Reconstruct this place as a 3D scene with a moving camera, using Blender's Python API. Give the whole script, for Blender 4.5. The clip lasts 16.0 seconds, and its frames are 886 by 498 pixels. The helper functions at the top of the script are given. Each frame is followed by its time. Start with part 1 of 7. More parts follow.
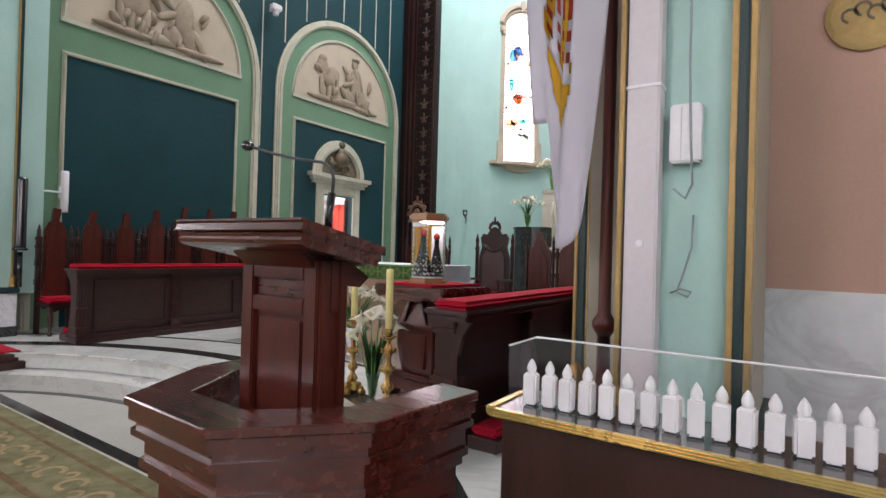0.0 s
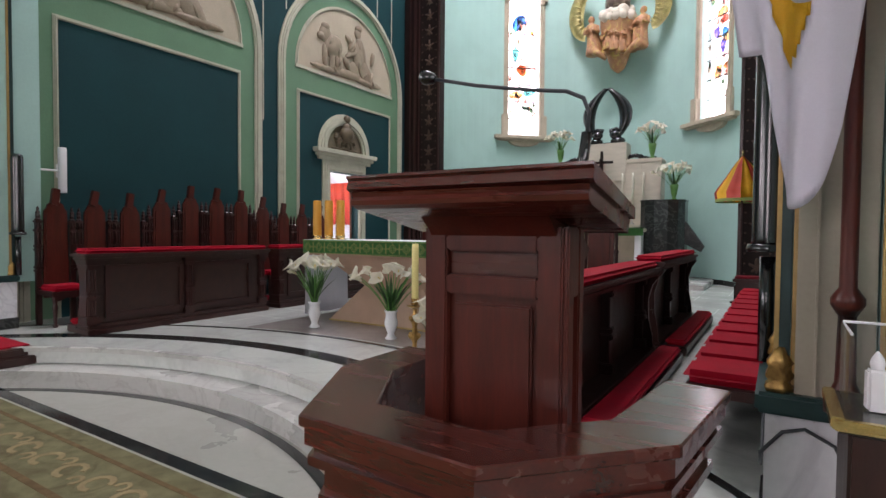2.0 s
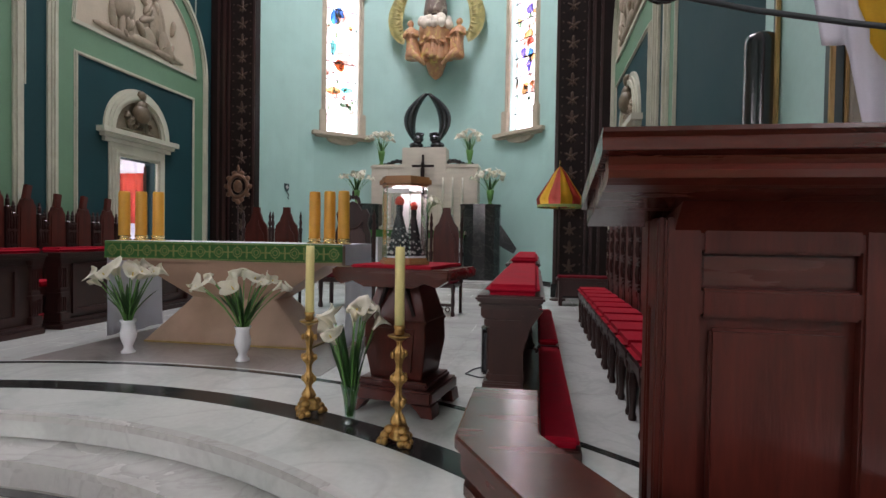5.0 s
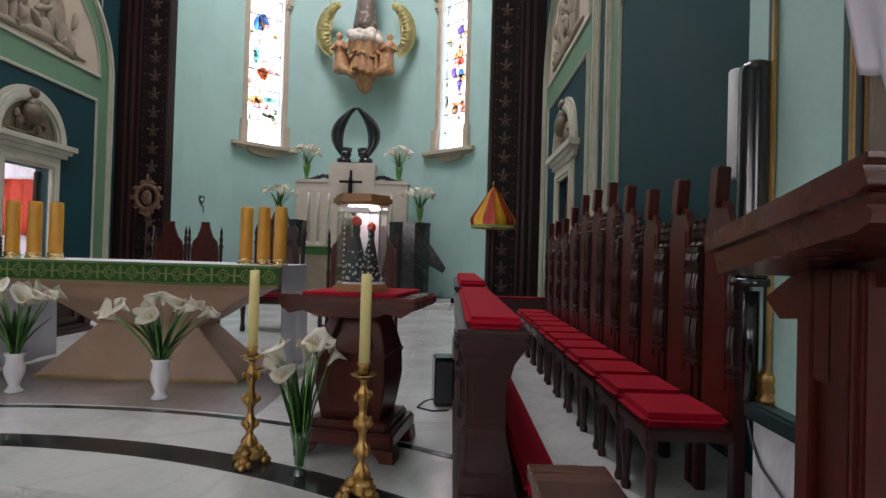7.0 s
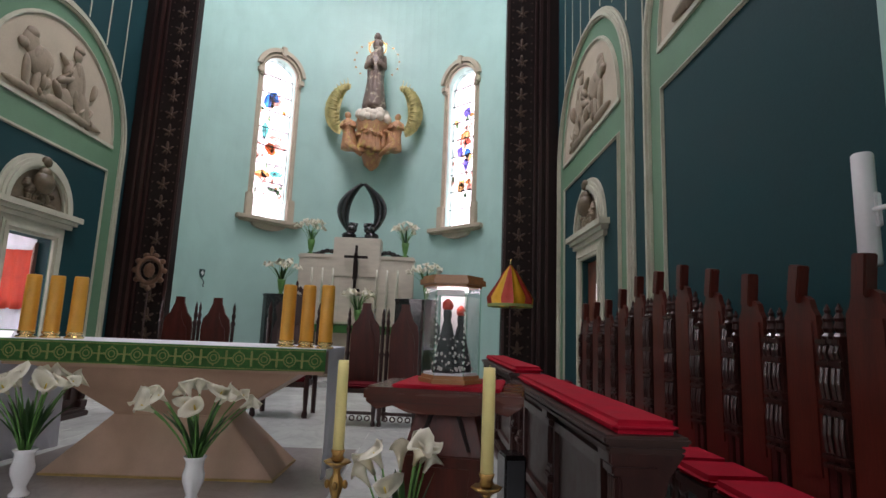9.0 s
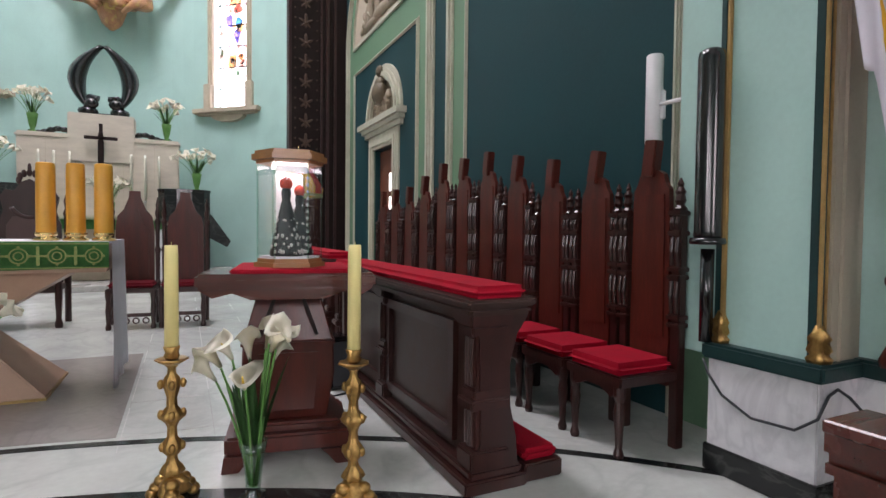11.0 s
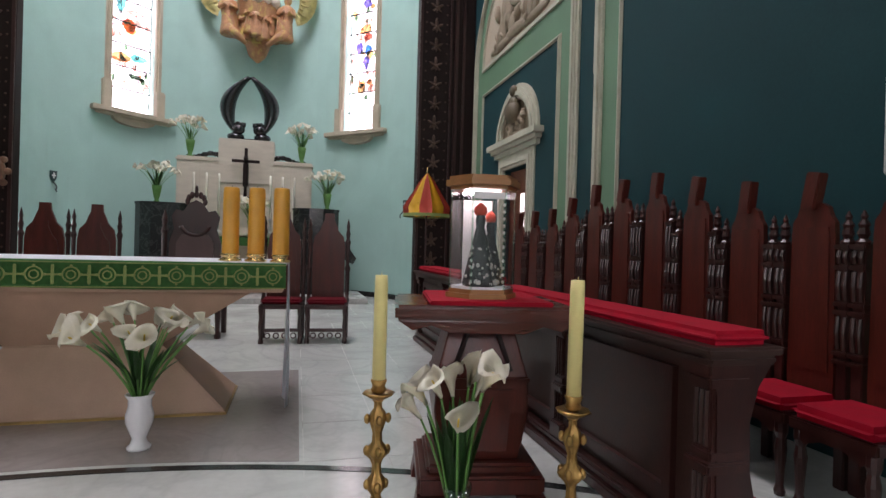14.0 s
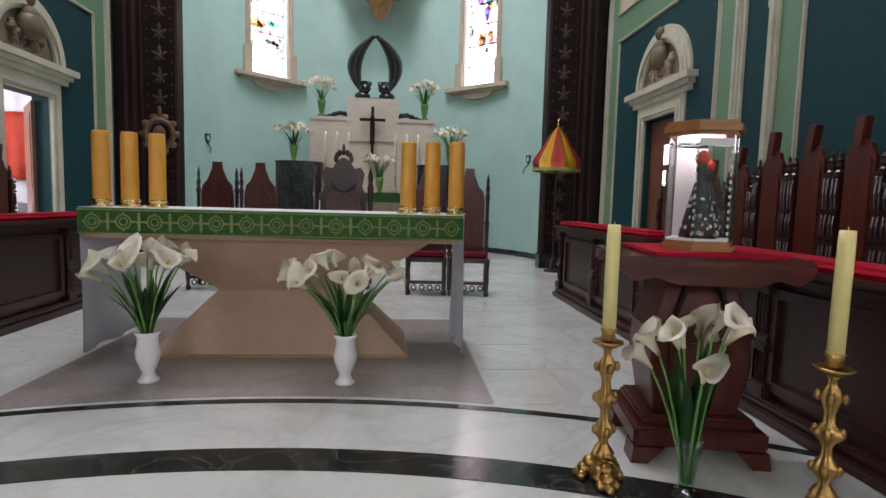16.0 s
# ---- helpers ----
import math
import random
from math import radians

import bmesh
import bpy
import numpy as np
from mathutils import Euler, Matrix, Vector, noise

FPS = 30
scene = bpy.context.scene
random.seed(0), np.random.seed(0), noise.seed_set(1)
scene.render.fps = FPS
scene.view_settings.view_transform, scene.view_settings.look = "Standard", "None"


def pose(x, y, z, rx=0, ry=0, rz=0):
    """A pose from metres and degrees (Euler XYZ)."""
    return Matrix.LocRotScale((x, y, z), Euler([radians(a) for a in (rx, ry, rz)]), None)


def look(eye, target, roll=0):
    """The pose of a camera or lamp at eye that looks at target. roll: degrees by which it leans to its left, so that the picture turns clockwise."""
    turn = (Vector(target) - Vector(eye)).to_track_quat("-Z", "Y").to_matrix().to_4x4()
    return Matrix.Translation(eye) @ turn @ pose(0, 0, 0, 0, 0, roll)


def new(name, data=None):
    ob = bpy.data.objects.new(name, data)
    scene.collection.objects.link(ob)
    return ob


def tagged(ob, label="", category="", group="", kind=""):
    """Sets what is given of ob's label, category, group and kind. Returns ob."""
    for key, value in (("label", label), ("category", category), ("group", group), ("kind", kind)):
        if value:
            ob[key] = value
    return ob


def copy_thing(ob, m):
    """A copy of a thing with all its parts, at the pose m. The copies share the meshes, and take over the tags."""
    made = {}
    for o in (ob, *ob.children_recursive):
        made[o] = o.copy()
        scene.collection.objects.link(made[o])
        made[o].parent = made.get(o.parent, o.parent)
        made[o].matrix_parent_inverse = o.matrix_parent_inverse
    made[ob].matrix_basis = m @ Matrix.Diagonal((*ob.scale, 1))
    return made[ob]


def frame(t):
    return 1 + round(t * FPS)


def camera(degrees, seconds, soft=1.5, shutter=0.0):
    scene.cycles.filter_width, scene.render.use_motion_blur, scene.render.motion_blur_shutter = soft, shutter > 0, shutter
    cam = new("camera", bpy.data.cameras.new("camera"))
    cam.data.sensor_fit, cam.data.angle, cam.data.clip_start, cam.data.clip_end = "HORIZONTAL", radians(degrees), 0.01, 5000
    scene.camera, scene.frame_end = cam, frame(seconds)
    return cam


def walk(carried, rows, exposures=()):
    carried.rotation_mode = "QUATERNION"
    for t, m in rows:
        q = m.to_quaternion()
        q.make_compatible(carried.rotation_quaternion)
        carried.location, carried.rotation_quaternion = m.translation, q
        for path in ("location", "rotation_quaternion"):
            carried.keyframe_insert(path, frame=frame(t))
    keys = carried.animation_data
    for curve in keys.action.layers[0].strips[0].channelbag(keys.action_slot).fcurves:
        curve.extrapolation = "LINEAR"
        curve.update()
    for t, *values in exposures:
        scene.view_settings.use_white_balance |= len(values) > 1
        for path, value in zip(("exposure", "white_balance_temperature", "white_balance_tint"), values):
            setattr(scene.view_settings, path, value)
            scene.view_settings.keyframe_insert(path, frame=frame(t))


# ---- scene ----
cam = camera(78.9, 16.0)
PATH = [
    (0, (-0.632, 0.805, 1.145), (-1.751, 2.463, 1.158), 1.6),
    (0.5, (-0.794, 0.774, 1.138), (-1.988, 2.378, 1.155), 2.4),
    (1, (-0.972, 0.726, 1.131), (-2.172, 2.326, 1.125), 2.3),
    (1.5, (-1.198, 0.759, 1.109), (-2.378, 2.373, 1.067), 1.3),
    (2, (-1.384, 0.783, 1.097), (-2.442, 2.479, 1.035), 0.5),
    (2.5, (-1.542, 0.753, 1.101), (-2.432, 2.544, 1.041), 1.1),
    (3, (-1.725, 0.767, 1.13), (-2.518, 2.603, 1.084), -0.1),
    (3.5, (-1.854, 0.788, 1.072), (-2.639, 2.628, 1.058), -0.5),
    (4, (-2.054, 0.915, 1.106), (-2.822, 2.761, 1.127), 1.1),
    (4.5, (-2.172, 0.952, 1.093), (-2.779, 2.858, 1.102), 2.0),
    (5, (-2.3, 0.961, 1.073), (-2.638, 2.931, 1.03), 0.9),
    (5.2, (-2.325, 0.965, 1.076), (-2.592, 2.935, 1.03), 1.2),
    (7.3, (-2.659, 1.214, 1.129), (-2.684, 3.212, 1.196), 1.5),
    (7.5, (-2.709, 1.216, 1.143), (-2.73, 3.211, 1.285), 1.5),
    (8, (-2.941, 1.221, 1.172), (-2.965, 3.197, 1.482), 1.9),
    (8.2, (-3.019, 1.251, 1.17), (-3.043, 3.223, 1.502), 1.9),
    (10.3, (-3.499, 1.64, 1.098), (-3.006, 3.577, 1.178), 1.3),
    (10.5, (-3.549, 1.642, 1.085), (-2.936, 3.546, 1.104), 0.9),
    (11, (-3.576, 1.633, 1.074), (-2.712, 3.435, 1.011), 0.6),
    (11.5, (-3.558, 1.634, 1.07), (-2.583, 3.378, 0.97), 1.0),
    (12, (-3.55, 1.63, 1.072), (-2.501, 3.329, 0.96), 1.7),
    (12.5, (-3.597, 1.621, 1.079), (-2.522, 3.304, 0.97), 2.3),
    (13, (-3.675, 1.663, 1.081), (-2.641, 3.371, 0.976), 2.6),
    (13.5, (-3.811, 1.795, 1.094), (-3.086, 3.658, 1.023), 2.1),
    (14, (-3.938, 1.954, 1.121), (-3.416, 3.884, 1.117), 1.6),
    (14.5, (-4.074, 2.033, 1.112), (-3.683, 3.994, 1.133), 2.0),
    (15, (-4.251, 2.072, 1.091), (-3.875, 4.037, 1.082), 0.8),
    (15.5, (-4.353, 2.047, 1.062), (-4.037, 4.017, 0.911), 1.0),
    (16, (-4.441, 2.026, 1.076), (-4.27, 4.011, 0.905), 1.5),
]
walk(cam, [(t, look(eye, target, roll)) for t, eye, target, roll in PATH],
     [(0, 0.36, 6750, 28), (1, 0.10, 6750, 28), (2, 0.10, 6750, 28), (3, -0.2, 6750, 28), (4, -0.28, 6750, 28), (5.2, -0.1, 6750, 28), (8, -0.5, 6750, 28), (10.3, 0.0, 6750, 28), (11, 0.3, 6750, 28), (13, 0.35, 6750, 28), (14, -0.15, 6750, 28), (16, -0.1, 6750, 28)])

# ---- light ----
world = bpy.data.worlds.new("sky")
scene.world = world
world.use_nodes = True
wn = world.node_tree
sky = wn.nodes.new("ShaderNodeTexSky")
sky.sky_type, sky.sun_disc = "NISHITA", False
sky.sun_elevation, sky.sun_rotation = radians(48), radians(200)
wn.links.new(sky.outputs[0], wn.nodes["Background"].inputs[0])
wn.nodes["Background"].inputs[1].default_value = 0.1
sun = new("sun", bpy.data.lights.new("sun", "SUN"))
sun.data.energy, sun.data.angle, sun.data.color = 1.0, radians(12), (1, 0.96, 0.9)
sun.matrix_world = look((-20, -20, 30), (0, 0, 0))

NAVE_Z = -0.30
WL, WR, CX = -8.93, -0.97, -4.96        # side walls of the chancel and its axis
TOP = 12.2                              # ceiling
APSE_Y, APSE_R = 11.71, 3.36


def area_lamp(name, eye, target, w, hgt, watts, color=(0.93, 0.97, 1.0)):
    la = new(name, bpy.data.lights.new(name, "AREA"))
    la.data.shape, la.data.size, la.data.size_y, la.data.energy, la.data.color = "RECTANGLE", w, hgt, watts, color
    la.matrix_world = look(eye, target)
    return la


# fill lamps added out of view, set in assumed nave windows
for k, y in enumerate((-9.5, -5.5, -1.5)):
    area_lamp("nave_fill", (-13.9, y, 4.6), (-4, y + 3.5, 1.5), 1.5, 3.0, 100)
    area_lamp("nave_fill", (3.9, y, 4.6), (-6, y + 3.5, 1.5), 1.5, 3.0, 65)
area_lamp("nave_fill", (-5.0, -13.8, 5.5), (-5, 4, 1), 3.2, 5.0, 110)
# added lamps under the closed ceiling, before the apse and over the sanctuary
area_lamp("overhead_fill", (-5.6, 11.0, 12.1), (-5.0, 13.9, 5.6), 2.9, 1.4, 1050)
area_lamp("overhead_fill", (-5.3, 7.0, 12.1), (-5.0, 7.2, 0), 3.4, 2.6, 390)

# ---- materials ----


def mat(name, base, rough=0.5, metal=0.0, var=0.15, scale=6.0, grain=60.0, bump=0.15, stretch=(1, 1, 1), spec=0.5, coat=0.0,
        rnd=0.0, stain=None, stain_amt=0.0, world_space=False, dist=0.01):
    """A surface with colour variation at two scales, fine relief and uneven gloss."""
    m = bpy.data.materials.new(name)
    m.use_nodes = True
    nt = m.node_tree
    n, l = nt.nodes, nt.links
    b = n["Principled BSDF"]
    tc = n.new("ShaderNodeTexCoord")
    mp = n.new("ShaderNodeMapping")
    mp.inputs["Scale"].default_value = stretch
    if world_space:
        ge = n.new("ShaderNodeNewGeometry")
        l.new(ge.outputs["Position"], mp.inputs["Vector"])
    else:
        l.new(tc.outputs["Object"], mp.inputs["Vector"])
    big = n.new("ShaderNodeTexNoise")
    big.inputs["Scale"].default_value, big.inputs["Detail"].default_value = scale, 5
    fine = n.new("ShaderNodeTexNoise")
    fine.inputs["Scale"].default_value, fine.inputs["Detail"].default_value = grain, 4
    l.new(mp.outputs[0], big.inputs["Vector"])
    l.new(mp.outputs[0], fine.inputs["Vector"])
    add = n.new("ShaderNodeMath")
    add.operation = "MULTIPLY_ADD"
    l.new(fine.outputs["Fac"], add.inputs[0])
    add.inputs[1].default_value = 0.5
    l.new(big.outputs["Fac"], add.inputs[2])
    ramp = n.new("ShaderNodeMapRange")
    ramp.inputs["From Min"].default_value, ramp.inputs["From Max"].default_value = 0.45, 1.05
    ramp.inputs["To Min"].default_value, ramp.inputs["To Max"].default_value = 1 - var, 1 + var
    l.new(add.outputs[0], ramp.inputs["Value"])
    col = n.new("ShaderNodeMix")
    col.data_type, col.blend_type = "RGBA", "MULTIPLY"
    col.inputs["Factor"].default_value = 1
    col.inputs["A"].default_value = (*base, 1)
    comb = n.new("ShaderNodeCombineColor")
    for k in range(3):
        l.new(ramp.outputs[0], comb.inputs[k])
    l.new(comb.outputs[0], col.inputs["B"])
    out = col.outputs["Result"]
    if rnd:
        oi = n.new("ShaderNodeObjectInfo")
        hs = n.new("ShaderNodeHueSaturation")
        mr = n.new("ShaderNodeMapRange")
        mr.inputs["To Min"].default_value, mr.inputs["To Max"].default_value = 1 - rnd, 1 + rnd
        l.new(oi.outputs["Random"], mr.inputs["Value"])
        l.new(mr.outputs[0], hs.inputs["Value"])
        l.new(out, hs.inputs["Color"])
        out = hs.outputs[0]
    if stain:
        st = n.new("ShaderNodeTexNoise")
        st.inputs["Scale"].default_value, st.inputs["Detail"].default_value, st.inputs["Distortion"].default_value = scale * 0.6, 8, 1.6
        l.new(mp.outputs[0], st.inputs["Vector"])
        sr = n.new("ShaderNodeMapRange")
        sr.inputs["From Min"].default_value, sr.inputs["From Max"].default_value = 0.52, 0.72
        sr.inputs["To Max"].default_value = stain_amt
        l.new(st.outputs["Fac"], sr.inputs["Value"])
        mx = n.new("ShaderNodeMix")
        mx.data_type = "RGBA"
        l.new(sr.outputs[0], mx.inputs["Factor"])
        l.new(out, mx.inputs["A"])
        mx.inputs["B"].default_value = (*stain, 1)
        out = mx.outputs["Result"]
    l.new(out, b.inputs["Base Color"])
    rr = n.new("ShaderNodeMapRange")
    rr.inputs["To Min"].default_value, rr.inputs["To Max"].default_value = max(0.02, rough - 0.1), min(1, rough + 0.1)
    l.new(big.outputs["Fac"], rr.inputs["Value"])
    l.new(rr.outputs[0], b.inputs["Roughness"])
    b.inputs["Metallic"].default_value = metal
    b.inputs["Specular IOR Level"].default_value = spec
    b.inputs["Coat Weight"].default_value = coat
    b.inputs["Coat Roughness"].default_value = 0.15
    bp = n.new("ShaderNodeBump")
    bp.inputs["Strength"].default_value, bp.inputs["Distance"].default_value = bump, dist
    l.new(fine.outputs["Fac"], bp.inputs["Height"])
    l.new(bp.outputs[0], b.inputs["Normal"])
    return m


def veined(name, base, vein, rough=0.18, scale=1.3, amt=0.55):
    """Polished marble: clouds with thin darker veins."""
    m = mat(name, base, rough, var=0.12, scale=1.6, grain=25, bump=0.02, world_space=True)
    n, l = m.node_tree.nodes, m.node_tree.links
    b = n["Principled BSDF"]
    src = b.inputs["Base Color"].links[0].from_socket
    ge = n.new("ShaderNodeNewGeometry")
    no = n.new("ShaderNodeTexNoise")
    no.inputs["Scale"].default_value, no.inputs["Detail"].default_value, no.inputs["Distortion"].default_value = scale, 7, 2.2
    l.new(ge.outputs["Position"], no.inputs["Vector"])
    d = n.new("ShaderNodeMath")
    d.operation = "SUBTRACT"
    d.inputs[1].default_value = 0.5
    l.new(no.outputs["Fac"], d.inputs[0])
    a = n.new("ShaderNodeMath")
    a.operation = "ABSOLUTE"
    l.new(d.outputs[0], a.inputs[0])
    mr = n.new("ShaderNodeMapRange")
    mr.inputs["From Min"].default_value, mr.inputs["From Max"].default_value = 0.0, 0.045
    mr.inputs["To Min"].default_value, mr.inputs["To Max"].default_value = amt, 0.0
    l.new(a.outputs[0], mr.inputs["Value"])
    mx = n.new("ShaderNodeMix")
    mx.data_type = "RGBA"
    l.new(mr.outputs[0], mx.inputs["Factor"])
    l.new(src, mx.inputs["A"])
    mx.inputs["B"].default_value = (*vein, 1)
    l.new(mx.outputs["Result"], b.inputs["Base Color"])
    return m


def clear_glass(name, tint=(1, 1, 1), gloss=0.08):
    m = bpy.data.materials.new(name)
    m.use_nodes = True
    n, l = m.node_tree.nodes, m.node_tree.links
    n.remove(n["Principled BSDF"])
    tr, gl, mx = n.new("ShaderNodeBsdfTransparent"), n.new("ShaderNodeBsdfGlossy"), n.new("ShaderNodeMixShader")
    tr.inputs[0].default_value = (*tint, 1)
    gl.inputs["Roughness"].default_value = 0.03
    fz = n.new("ShaderNodeLayerWeight")
    pw = n.new("ShaderNodeMath")
    pw.operation = "POWER"
    pw.inputs[1].default_value = 4.0
    l.new(fz.outputs["Facing"], pw.inputs[0])
    sc = n.new("ShaderNodeMath")
    sc.operation = "MULTIPLY_ADD"
    l.new(pw.outputs[0], sc.inputs[0])
    sc.inputs[1].default_value, sc.inputs[2].default_value = 0.6, 0.02 + gloss * 0.3
    l.new(sc.outputs[0], mx.inputs[0])
    l.new(tr.outputs[0], mx.inputs[1])
    l.new(gl.outputs[0], mx.inputs[2])
    l.new(mx.outputs[0], n["Material Output"].inputs[0])
    return m


def glow(name, color, strength):
    m = bpy.data.materials.new(name)
    m.use_nodes = True
    n, l = m.node_tree.nodes, m.node_tree.links
    n.remove(n["Principled BSDF"])
    e = n.new("ShaderNodeEmission")
    e.inputs[0].default_value, e.inputs[1].default_value = (*color, 1), strength
    l.new(e.outputs[0], n["Material Output"].inputs[0])
    return m


def stained(name, tint):
    """Painted window glass: light from outside passes and takes on the colour."""
    m = bpy.data.materials.new(name)
    m.use_nodes = True
    n, l = m.node_tree.nodes, m.node_tree.links
    n.remove(n["Principled BSDF"])
    tr, gl, mx = n.new("ShaderNodeBsdfTransparent"), n.new("ShaderNodeBsdfGlossy"), n.new("ShaderNodeMixShader")
    tc, no, ra = n.new("ShaderNodeTexCoord"), n.new("ShaderNodeTexNoise"), n.new("ShaderNodeMapRange")
    no.inputs["Scale"].default_value = 9
    l.new(tc.outputs["Object"], no.inputs["Vector"])
    ra.inputs["From Min"].default_value, ra.inputs["From Max"].default_value = 0.3, 0.7
    ra.inputs["To Min"].default_value, ra.inputs["To Max"].default_value = 0.7, 1.0
    l.new(no.outputs["Fac"], ra.inputs["Value"])
    sc = n.new("ShaderNodeVectorMath")
    sc.operation = "SCALE"
    sc.inputs[0].default_value = tint
    l.new(ra.outputs[0], sc.inputs["Scale"])
    l.new(sc.outputs[0], tr.inputs[0])
    gl.inputs["Roughness"].default_value = 0.2
    mx.inputs[0].default_value = 0.04
    l.new(tr.outputs[0], mx.inputs[1])
    l.new(gl.outputs[0], mx.inputs[2])
    l.new(mx.outputs[0], n["Material Output"].inputs[0])
    return m


